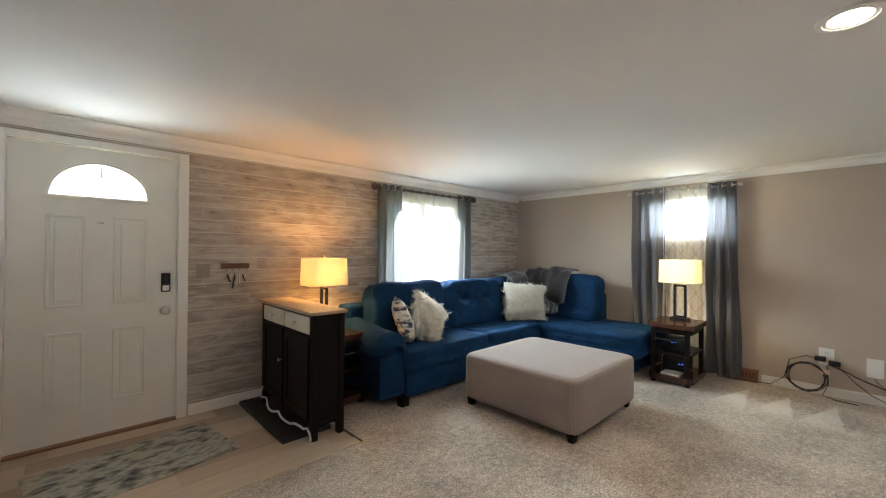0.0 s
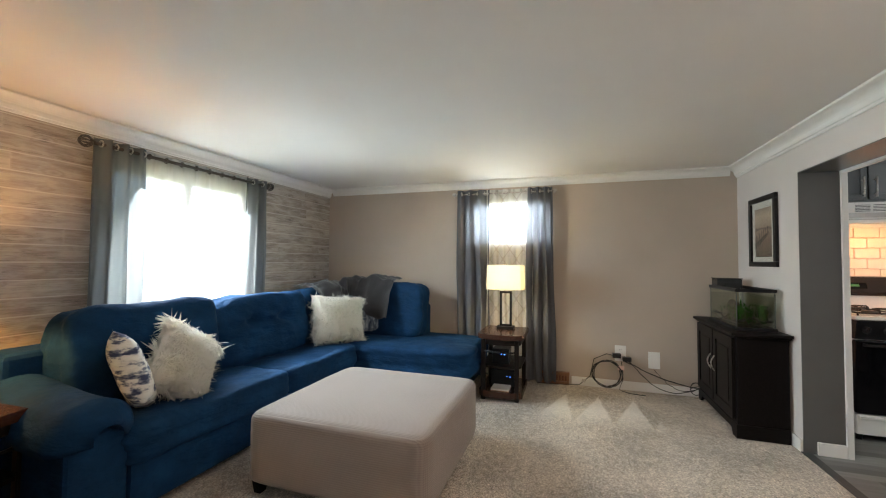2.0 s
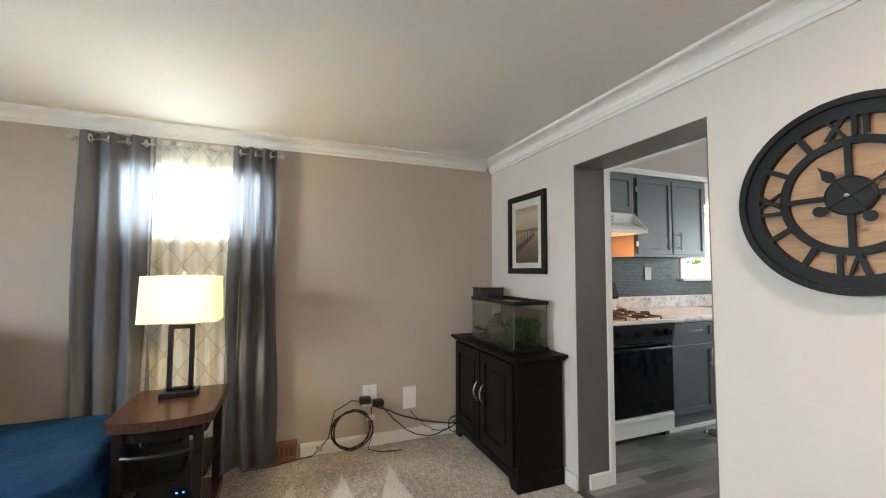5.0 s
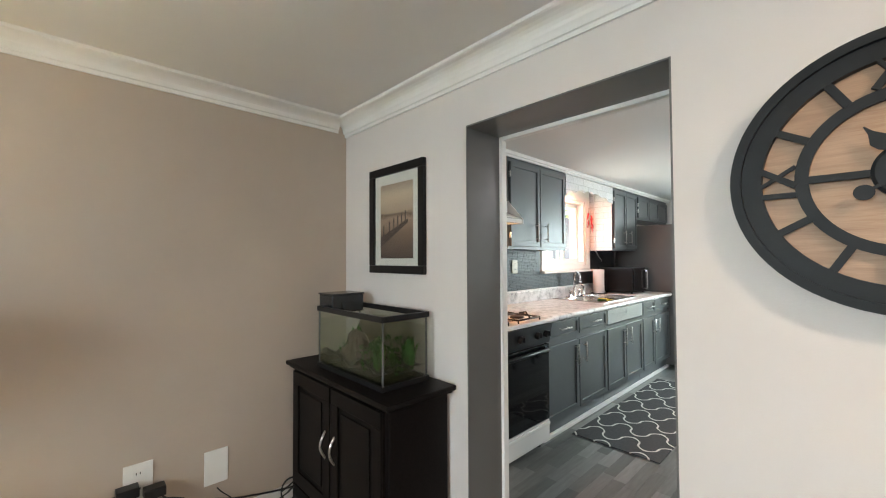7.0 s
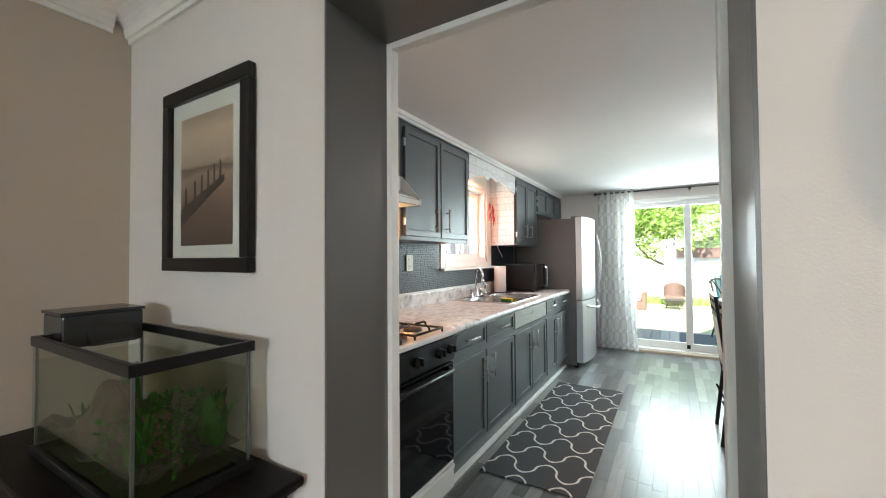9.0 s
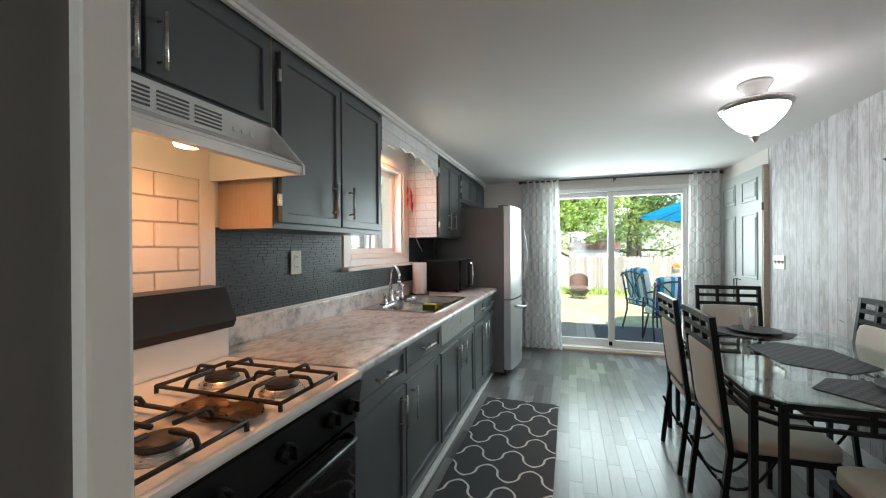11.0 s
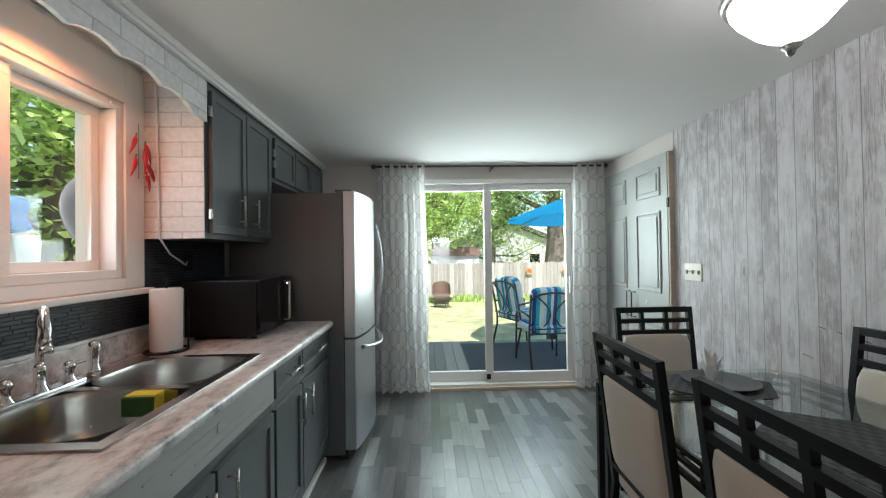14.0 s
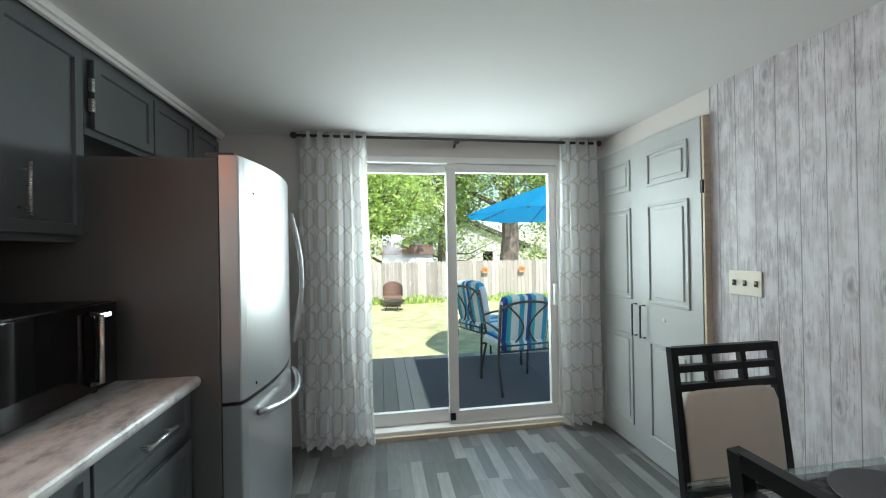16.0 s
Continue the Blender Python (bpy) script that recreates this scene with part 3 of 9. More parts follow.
    deck=planks("deck_boards", ((0.2, (0.24, 0.215, 0.185)), (0.5, (0.34, 0.31, 0.27)), (0.8, (0.44, 0.40, 0.35))), 0.8, "object", 0.3, (8, 1, 8)),
    out_rug=cloth("outdoor_rug_navy", (0.035, 0.043, 0.062), 0.95, 0.25, 200, 3, 0.5, 0.1, "pos"),
    fence=planks("fence_boards", ((0.2, (0.20, 0.185, 0.165)), (0.5, (0.31, 0.295, 0.275)), (0.8, (0.40, 0.385, 0.365))), 0.85, "object", 0.4, (8, 8, 1)),
    siding=paint("siding_white", (0.74, 0.75, 0.76), 0.6, 0.04, 1),
    roof_brown=paint("roof_brown", (0.17, 0.11, 0.095), 0.9, 0.2, 5, 0.5, 40),
    roof_dark=paint("roof_charcoal", (0.05, 0.052, 0.058), 0.9, 0.2, 5, 0.5, 40),
    bark=paint("bark", (0.14, 0.12, 0.10), 0.95, 0.3, 6, 1.0, 25),
    leaf1=leaf_material("leaves_bright", (0.46, 0.60, 0.22)),
    leaf2=leaf_material("leaves_deep", (0.34, 0.47, 0.17)),
    umbrella=thin_cloth("umbrella_canvas", (0.015, 0.30, 0.62), 0.55, 0.0),
    stripes=stripes_cloth(),
    patio_metal=paint("patio_metal_bronze", (0.045, 0.042, 0.04), 0.45, 0.1, 20),
    red_cushion=blotch_cloth("red_floral_cushion", ((0.35, (0.55, 0.08, 0.06)), (0.5, (0.62, 0.30, 0.25)), (0.65, (0.60, 0.50, 0.42))), 12),
    wicker=wood("wicker_brown", (0.10, 0.06, 0.045), (0.20, 0.13, 0.10), 0.7),
    orange=paint("orange_ornament", (0.62, 0.17, 0.03), 0.6),
    dish=paint("dish_grey", (0.10, 0.105, 0.115), 0.5, 0.05, 4),
    brickhouse=paint("neighbour_siding", (0.50, 0.52, 0.54), 0.7, 0.05, 2),
    pot=paint("flower_pot", (0.16, 0.20, 0.19), 0.6),
)

for key in ("plastic_b", "oven", "black_metal", "chair_metal", "frame_black", "clock_black"):
    M[key].node_tree.nodes["Principled BSDF"].inputs["Specular IOR Level"].default_value = 0.3

# ---- mesh tools ----
PLACE = {}


def thing(name, at=(0, 0, 0), label="", category="", group="", kind=""):
    """An Empty at a thing's base, under which its parts are hung."""
    ob = new(name)
    ob.location = at
    ob.empty_display_size = 0.1
    PLACE[ob] = Matrix.Translation(at)
    return tagged(ob, label, category, group, kind)


def part(name, bm, material, parent=None, label="", category="", group="", kind="", smooth=False):
    """Links a bmesh, given in world places, as one mesh object, under a thing or a part if one is given."""
    me = bpy.data.meshes.new(name)
    bm.normal_update()
    bm.to_mesh(me)
    bm.free()
    me.materials.append(material)
    if smooth:
        me.polygons.foreach_set("use_smooth", [True] * len(me.polygons))
    ob = new(name, me)
    if parent is not None:
        me.transform(PLACE[parent].inverted())
        ob.parent = parent
        PLACE[ob] = PLACE[parent]
    else:
        PLACE[ob] = Matrix.Identity(4)
    return tagged(ob, label, category, group, kind)


def bx(bm, x0, x1, y0, y1, z0, z1, bev=0.0, seg=2):
    """Adds a box, with rounded edges if bev is given."""
    m = Matrix.Translation(((x0 + x1) / 2, (y0 + y1) / 2, (z0 + z1) / 2)) @ Matrix.Diagonal((abs(x1 - x0), abs(y1 - y0), abs(z1 - z0), 1))
    vs = bmesh.ops.create_cube(bm, size=1.0, matrix=m)["verts"]
    if bev:
        es = list(dict.fromkeys(e for v in vs for e in v.link_edges))
        bmesh.ops.bevel(bm, geom=es, offset=bev, segments=seg, profile=0.6, affect="EDGES")
    return bm


def box(x0, x1, y0, y1, z0, z1, bev=0.0, seg=2):
    return bx(bmesh.new(), x0, x1, y0, y1, z0, z1, bev, seg)


def tube(bm, pts, r, seg=8, closed=False):
    """Sweeps a circle along a line of points; r is one radius or one for each point."""
    pts = [Vector(p) for p in pts]
    n = len(pts)
    rs = r if isinstance(r, (list, tuple)) else [r] * n
    rings, up = [], Vector((0.13, 0.21, 0.97))
    for i, p in enumerate(pts):
        a, b = pts[(i - 1) % n if closed else max(i - 1, 0)], pts[(i + 1) % n if closed else min(i + 1, n - 1)]
        d = (b - a).normalized()
        s = d.cross(up)
        if s.length < 0.1:
            s = d.cross(Vector((1, 0, 0)))
        s.normalize()
        u = s.cross(d)
        rings.append([bm.verts.new(p + rs[i] * (math.cos(2 * math.pi * k / seg) * s + math.sin(2 * math.pi * k / seg) * u)) for k in range(seg)])
    for i in range(n if closed else n - 1):
        a, b = rings[i], rings[(i + 1) % n]
        for k in range(seg):
            bm.faces.new((a[k], a[(k + 1) % seg], b[(k + 1) % seg], b[k]))
    if not closed:
        bm.faces.new(rings[0][::-1])
        bm.faces.new(rings[-1])
    return bm


def bar(bm, a, b, w, d=None, up=(0, 0, 1)):
    """A square bar from a to b, w wide and d deep."""
    a, b, d = Vector(a), Vector(b), d or w
    way = (b - a).normalized()
    s = way.cross(Vector(up))
    if s.length < 0.05:
        s = way.cross(Vector((1, 0, 0)))
    s.normalize()
    u = s.cross(way)
    ends = [[bm.verts.new(p + sx * w / 2 * s + sy * d / 2 * u) for sx, sy in ((-1, -1), (1, -1), (1, 1), (-1, 1))] for p in (a, b)]
    for k in range(4):
        bm.faces.new((ends[0][k], ends[0][(k + 1) % 4], ends[1][(k + 1) % 4], ends[1][k]))
    bm.faces.new(ends[0][::-1])
    bm.faces.new(ends[1])
    return bm


def lathe(bm, profile, at, seg=32, m=None):
    """Turns a line of (radius, height) round a vertical axis at the place given."""
    m = m or Matrix.Identity(4)
    rings = []
    for r, z in profile:
        rings.append([bm.verts.new(Vector(at) + m.to_3x3() @ Vector((r * math.cos(2 * math.pi * k / seg), r * math.sin(2 * math.pi * k / seg), z))) for k in range(seg)])
    for a, b in zip(rings, rings[1:]):
        for k in range(seg):
            bm.faces.new((a[k], a[(k + 1) % seg], b[(k + 1) % seg], b[k]))
    for ring, (r, _), flip in ((rings[0], profile[0], True), (rings[-1], profile[-1], False)):
        if r > 1e-4:
            bm.faces.new(ring[::-1] if flip else ring)
    bmesh.ops.remove_doubles(bm, verts=bm.verts, dist=1e-5)
    return bm


def slab(bm, pts, h0, h1, axis="z"):
    """A flat plate with the outline pts in the two other axes, from h0 to h1 along axis."""

    def at(p, h):
        return {"z": (p[0], p[1], h), "y": (p[0], h, p[1]), "x": (h, p[0], p[1])}[axis]

    a, b = [bm.verts.new(at(p, h0)) for p in pts], [bm.verts.new(at(p, h1)) for p in pts]
    n = len(pts)
    for k in range(n):
        bm.faces.new((a[k], a[(k + 1) % n], b[(k + 1) % n], b[k]))
    bm.faces.new(a[::-1])
    bm.faces.new(b)
    bmesh.ops.recalc_face_normals(bm, faces=bm.faces)
    return bm


def sheet(bm, fn, nu, nv):
    """A grid of nu by nv faces; fn(u, v) gives the place for u, v in 0..1."""
    rows = [[bm.verts.new(fn(i / nu, j / nv)) for i in range(nu + 1)] for j in range(nv + 1)]
    for j in range(nv):
        for i in range(nu):
            bm.faces.new((rows[j][i], rows[j][i + 1], rows[j + 1][i + 1], rows[j + 1][i]))
    return bm


def pad(bm, m, size, n=10, flat=5.0, lump=0.0, seed=0.0, pinch=0.0):
    """A stuffed cushion: a rounded box of the size given, posed by m; lump: uneven filling; pinch: a tuft in its middle."""
    sx, sy, sz = [s / 2 for s in size]
    vs = bmesh.ops.create_cube(bm, size=2.0)["verts"]
    es = list(dict.fromkeys(e for v in vs for e in v.link_edges))
    bmesh.ops.subdivide_edges(bm, edges=es, cuts=n, use_grid_fill=True)
    for v in bm.verts:
        p = v.co.copy()
        q = (abs(p.x) ** flat + abs(p.y) ** flat + abs(p.z) ** flat) ** (1 / flat)
        p = p / q
        puff = 1.0
        if lump:
            k = noise.noise(Vector((p.x * 1.7 + seed, p.y * 1.7, p.z * 1.7 + seed * 2)))
            puff += lump * k + 0.28 * lump * noise.noise(Vector((p.x * 5 + seed, p.y * 5, p.z * 5 - seed))) + 0.12 * lump * noise.noise(Vector((p.x * 11, p.y * 11 + seed, p.z * 11)))
        w = Vector((p.x * sx * puff, p.y * sy * puff, p.z * sz * puff))
        if pinch:
            for tx in (-0.34, 0.36):
                d, ang = math.hypot(p.x - tx, p.z - 0.22), math.atan2(p.z - 0.22, p.x - tx)
                w.y *= 1 - pinch * math.exp(-(d / 0.14) ** 2) - 0.30 * pinch * math.exp(-(d / 0.42) ** 2) * (0.6 + 0.4 * math.sin(7 * ang + seed))
        v.co = m @ w
    return bm


def soft_box(x0, x1, y0, y1, z0, z1, flat=8.0, lump=0.02, seed=0.0, n=10, pinch=0.0, tilt=(0, 0, 0)):
    m = pose((x0 + x1) / 2, (y0 + y1) / 2, (z0 + z1) / 2, *tilt)
    return pad(bmesh.new(), m, (x1 - x0, y1 - y0, z1 - z0), n, flat, lump, seed, pinch)


def wall_with_holes(bm, axis, a0, a1, z0, z1, t0, t1, holes):
    """A wall along axis from a0 to a1, from t0 to t1 thick, with rectangular holes (a0, a1, z0, z1)."""
    cuts = sorted({a0, a1, *[h[0] for h in holes], *[h[1] for h in holes]})
    for lo, hi in zip(cuts, cuts[1:]):
        mid = (lo + hi) / 2
        spans, z = [], z0
        for h in sorted([h for h in holes if h[0] < mid < h[1]], key=lambda h: h[2]):
            if h[2] > z:
                spans.append((z, h[2]))
            z = h[3]
        if z < z1:
            spans.append((z, z1))
        for s0, s1 in spans:
            if axis == "x":
                bx(bm, lo, hi, t0, t1, s0, s1)
            else:
                bx(bm, t0, t1, lo, hi, s0, s1)
    return bm


def panel_door_face(bm, u0, u1, z0, z1, panels, at, out, axis="y", groove=0.008, raise_=0.005):
    """Raised panels with a moulded edge on a face; at: the face's plane; out: +1 or -1, the way it faces."""
    for p0, p1, q0, q1 in panels:
        r, c = 0.018, 0.040
        bars = ((p0, p1, q0, q0 + r), (p0, p1, q1 - r, q1), (p0, p0 + r, q0 + r, q1 - r), (p1 - r, p1, q0 + r, q1 - r), (p0 + c, p1 - c, q0 + c, q1 - c))
        for k, a in enumerate(bars):
            lo, hi = sorted((at - out * 0.002, at + out * (0.010 if k < 4 else 0.008)))
            if axis == "y":
                bx(bm, a[0], a[1], lo, hi, a[2], a[3], 0.003, 1)
            else:
                bx(bm, lo, hi, a[0], a[1], a[2], a[3], 0.003, 1)
    return bm


# ---- plan ----
EX, NY, WX = 5.53, 3.725, -0.02       # living room: east, north and west walls
LS, KN = -0.805, -1.055               # the wall between the rooms: its two faces
KW, KS = 2.41, -6.14                  # kitchen: west and south walls
CL, CK = 2.210, 2.215                 # ceilings
OP0, OP1, OPZ = 3.678, 4.495, 1.932   # opening between the rooms

# ---- structure ----


def structure():
    st = dict(kind="structure")
    # floors
    bm = bmesh.new()
    slab(bm, [(WX, LS), (EX, LS), (EX, NY), (1.85, NY), (1.85, 2.41), (WX, 2.41)], -0.03, 0.0)
    part("floor_living", bm, M["carpet"], None, "grey-beige cut pile carpet with vacuum marks", "carpet", **st)
    bm = bmesh.new()
    rng = random.Random(4)
    y = 2.50
    while y < NY - 0.01:
        x = WX - rng.random() * 0.8
        while x < 1.85:
            e = min(x + 0.95, 1.85)
            bx(bm, max(x, WX) + 0.001, e - 0.001, y + 0.001, min(y + 0.15, NY) - 0.001, -0.03, 0.001)
            x += 0.95
        y += 0.15
    part("floor_entry", bm, M["entry"], None, "tan wood-look vinyl planks at the front door", "floor", **st)
    part("trim_transition", box(WX, 1.85, 2.40, 2.50, -0.03, 0.008, 0.004), M["strip"], None, "pale wooden strip between vinyl and carpet", "trim", **st)
    part("trim_transition_side", box(1.848, 1.868, 2.41, 2.66, -0.02, 0.008, 0.003), M["joint"], None, "dark edge strip of the carpet", "trim", **st)
    part("floor_kitchen", box(KW - 0.02, EX + 0.02, KS - 0.02, LS - 0.004, -0.06, -0.004), M["joint"], None, "grey-brown wood-look vinyl strip floor", "floor", **st)
    # living room walls
    part("wall_north", wall_with_holes(bmesh.new(), "x", WX - 0.2, EX + 0.2, 0, 2.6, NY, NY + 0.2, [(0.08, 0.99, 0.0, 2.04), (2.97, 4.22, 0.86, 1.97)]), M["shiplap"], None, "wall papered with whitewashed brown boards", "wall", **st)
    part("wall_west", box(WX - 0.2, WX, LS, NY, 0, 2.6), M["white_wall"], None, "plain white painted wall", "wall", **st)
    part("wall_east", wall_with_holes(bmesh.new(), "y", LS - 0.1, NY, 0, 2.6, EX, EX + 0.2, [(0.98, 1.77, 1.52, 1.97)]), M["beige"], None, "wall painted warm beige", "wall", **st)
    part("wall_south", wall_with_holes(bmesh.new(), "x", WX - 0.2, EX, 0, 2.6, KN, LS, [(OP0, OP1, 0.0, OPZ)]), M["white_wall"], None, "white painted wall with an opening to the kitchen", "wall", **st)
    part("ceiling_living", box(WX - 0.2, EX + 0.2, KN + 0.1, NY + 0.2, CL, CL + 0.12), M["ceiling"], None, "smooth white ceiling", "ceiling", **st)
    # kitchen walls
    part("wall_kitchen_east", wall_with_holes(bmesh.new(), "y", KS - 0.2, LS - 0.1, 0, 2.6, EX, EX + 0.2, [(-4.03, -3.13, 1.26, 2.02)]), M["trim"], None, "white painted kitchen wall", "wall", **st)
    part("wall_kitchen_west", box(KW - 0.2, KW, KS - 0.2, KN, 0, 2.6), M["greyboards"], None, "wall papered with upright whitewashed grey boards", "wall", **st)
    part("wall_kitchen_south", wall_with_holes(bmesh.new(), "x", KW, EX, -0.4, 2.6, KS - 0.2, KS, [(2.72, 4.36, 0.03, 2.08)]), M["white_wall"], None, "white painted wall round the sliding door", "wall", **st)
    part("ceiling_kitchen", box(KW - 0.2, EX + 0.2, KS - 0.2, KN + 0.1, CK, CK + 0.12), M["ceiling"], None, "smooth white kitchen ceiling", "ceiling", **st)
    part("roof", box(WX - 0.4, EX + 0.4, KS - 0.45, NY + 0.4, 2.62, 2.75), M["roof_dark"], None, "dark roof over both rooms", "roof", **st)
    # lining of the opening
    t = thing("trim_opening", (OP1, LS, 0), "dark grey painted lining of the kitchen opening", "trim", **st)
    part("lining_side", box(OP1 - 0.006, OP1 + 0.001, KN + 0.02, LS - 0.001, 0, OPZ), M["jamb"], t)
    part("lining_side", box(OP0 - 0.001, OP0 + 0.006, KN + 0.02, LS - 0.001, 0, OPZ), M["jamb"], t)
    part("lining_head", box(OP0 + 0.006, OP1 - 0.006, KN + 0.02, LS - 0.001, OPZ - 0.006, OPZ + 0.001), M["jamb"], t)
    part("casing", box(OP1 - 0.022, OP1 + 0.05, KN - 0.016, KN + 0.02, 0, OPZ + 0.05, 0.004), M["trim"], t, "white casing")
    part("casing", box(OP0 - 0.05, OP0 + 0.022, KN - 0.016, KN + 0.02, 0, OPZ + 0.05, 0.004), M["trim"], t, "white casing")
    part("casing", box(OP0 + 0.022, OP1 - 0.022, KN - 0.016, KN + 0.02, OPZ - 0.024, OPZ + 0.05, 0.004), M["trim"], t, "white casing")
    part("baseboard_block", box(OP1 - 0.024, OP1 - 0.004, KN + 0.022, KN + 0.175, 0, 0.085, 0.005), M["trim"], t, "white baseboard end")
    part("threshold", box(OP0 - 0.02, OP1 + 0.02, LS - 0.045, LS + 0.012, -0.005, 0.006, 0.003), M["joint"], t, "dark metal carpet edge")
    # baseboards and crown mouldings
    def base(name, x0, x1, y0, y1):
        part(name, bx(bx(bmesh.new(), x0, x1, y0, y1, 0.0, 0.075, 0.003), min(x0, x1) + (0.004 if abs(x1 - x0) < 0.05 else 0), max(x0, x1), y0 + (0.004 if abs(y1 - y0) < 0.05 else 0), y1, 0.07, 0.088, 0.003), M["trim"], None, "white painted baseboard", "baseboard", **st)
    base("baseboard_east", EX - 0.014, EX, LS, 0.70)
    base("baseboard_north", 1.07, 2.9, NY - 0.014, NY)
    base("baseboard_south", OP1, 5.5, LS, LS + 0.014)
    base("baseboard_south_west", WX, OP0, LS, LS + 0.014)
    base("baseboard_kitchen", KW, KW + 0.014, -5.0, KN)

    def crown(name, a, b, inward, low, ceil):
        """A crown moulding from a to b; inward: the way out from the wall."""
        prof = [(0, low), (0.010, low), (0.012, low + 0.016), (0.020, low + 0.018), (0.024, low + 0.034)]
        prof += [(0.024 + 0.066 * (1 - math.cos(k / 6 * math.pi / 2)), low + 0.034 + (ceil - low - 0.052) * math.sin(k / 6 * math.pi / 2)) for k in range(1, 7)]
        prof += [(0.098, ceil - 0.014), (0.098, ceil - 0.001), (0, ceil - 0.001)]
        bm = bmesh.new()
        a, b, inw = Vector(a), Vector(b), Vector(inward)
        e = [[bm.verts.new(p + inw * o + Vector((0, 0, z))) for o, z in prof] for p in (a, b)]
        n = len(prof)
        for k in range(n):
            bm.faces.new((e[0][k], e[0][(k + 1) % n], e[1][(k + 1) % n], e[1][k]))
        bm.faces.new(e[0][::-1])
        bm.faces.new(e[1])
        bmesh.ops.recalc_face_normals(bm, faces=bm.faces)
        part(name, bm, M["trim"], None, "white crown moulding under the ceiling", "moulding", **st)
    crown("trim_crown_north", (WX, NY, 0), (EX, NY, 0), (0, -1, 0), 2.110, CL)
    crown("trim_crown_east", (EX, LS + 0.06, 0), (EX, NY - 0.06, 0), (-1, 0, 0), 2.13, CL)
    crown("trim_crown_south", (WX, LS, 0), (EX, LS, 0), (0, 1, 0), 2.112, CL)
    crown("trim_crown_west", (WX, LS + 0.06, 0), (WX, NY - 0.06, 0), (1, 0, 0), 2.112, CL)
    part("trim_cabinet_top", bx(box(5.196, 5.224, KS, KN, CK - 0.03, CK, 0.005), 5.21, 5.23, KS, KN, CK - 0.045, CK - 0.028, 0.003), M["trim"], None, "thin white moulding over the wall cabinets", "moulding", **st)


structure()


def front_door():
    d = thing("door_1", (0.53, NY, 0), "closed white panelled front door with a fan light", "door", kind="structure")
    x0, x1, y0, y1 = 0.085, 0.985, NY + 0.012, NY + 0.056
    cx, base, rx, rz = 0.533, 1.69, 0.265, 0.235
    arc = [(cx + rx * math.cos(a), base + rz * math.sin(a)) for a in [math.pi * k / 24 for k in range(25)]]
    bm = bmesh.new()
    wall_with_holes(bm, "x", x0, x1, 0.02, 2.03, y0, y1, [(cx - rx, cx + rx, base, base + rz)])
    for k in range(24):
        (ax, az), (bx_, bz) = arc[k], arc[k + 1]
        slab(bm, [(ax, az), (ax, base + rz), (bx_, base + rz), (bx_, bz)], y0, y1, "y")
    panel_door_face(bm, x0, x1, 0, 2.03, [(0.26, 0.455, 0.93, 1.56), (0.605, 0.80, 0.93, 1.56), (0.26, 0.455, 0.24, 0.76), (0.605, 0.80, 0.24, 0.76)], y0, -1)
    part("leaf", bm, M["door_white"], d)
    bm = bmesh.new()
    tube(bm, [(x, y0 - 0.004, z) for x, z in arc], 0.009, 6)
    bx(bm, cx - rx - 0.03, cx + rx + 0.03, y0 - 0.014, y0, base - 0.022, base + 0.002, 0.003)
    part("fan_light_moulding", bm, M["door_white"], d)
    g = part("pane", slab(bmesh.new(), arc, NY + 0.03, NY + 0.034, "y"), M["glass"], d, "arched clear glass")
    g.visible_shadow = False
    part("glazing_bar", box(cx - 0.006, cx + 0.006, NY + 0.024, NY + 0.04, base + 0.14, base + rz, 0.002), M["door_white"], d)
    bm = bmesh.new()
    for a, b, c, e in ((0.99, 1.06, 0, 2.085), (0.0, 0.08, 0, 2.085)):
        bx(bm, a, b, NY - 0.016, NY, c, e, 0.004)
    bx(bm, 0.08, 0.99, NY - 0.016, NY, 2.035, 2.085, 0.004)
    part("casing", bm, M["trim"], d, "white casing")
    part("jamb", bx(bx(bmesh.new(), 0.986, 0.992, NY, NY + 0.18, 0, 2.035), 0.078, 0.084, NY, NY + 0.18, 0, 2.035), M["trim"], d)
    part("threshold", box(0.08, 0.99, NY - 0.03, NY + 0.06, 0.0, 0.018, 0.005), M["register"], d, "brown threshold")
    lock = part("keypad_lock", box(0.885, 0.945, NY - 0.014, NY + 0.012, 1.0, 1.145, 0.008), M["plastic_b"], d, "black keypad lock")
    part("screen", box(0.893, 0.937, NY - 0.016, NY - 0.013, 1.075, 1.135, 0.002), M["oven"], lock)
    part("thumb_turn", bx(bmesh.new(), 0.893, 0.937, NY - 0.022, NY - 0.012, 1.01, 1.05, 0.004), M["nickel"], lock)
    side = Matrix.Rotation(radians(90), 4, "X")
    knob = part("knob", lathe(bmesh.new(), [(0.034, 0), (0.034, 0.008), (0.013, 0.016), (0.012, 0.034), (0.026, 0.044), (0.031, 0.058), (0.027, 0.072), (0.012, 0.078), (0.0, 0.079)], (0.912, NY + 0.012, 0.856), 24, side), M["nickel"], d, "satin nickel knob", smooth=True)
    part("peephole", box(0.515, 0.552, NY + 0.005, NY + 0.013, 1.505, 1.515, 0.002), M["nickel"], d)
    for z in (0.25, 1.02, 1.82):
        part("hinge_leaf", box(0.98, 0.992, NY + 0.003, NY + 0.013, z, z + 0.09, 0.002), M["trim"], d)


front_door()


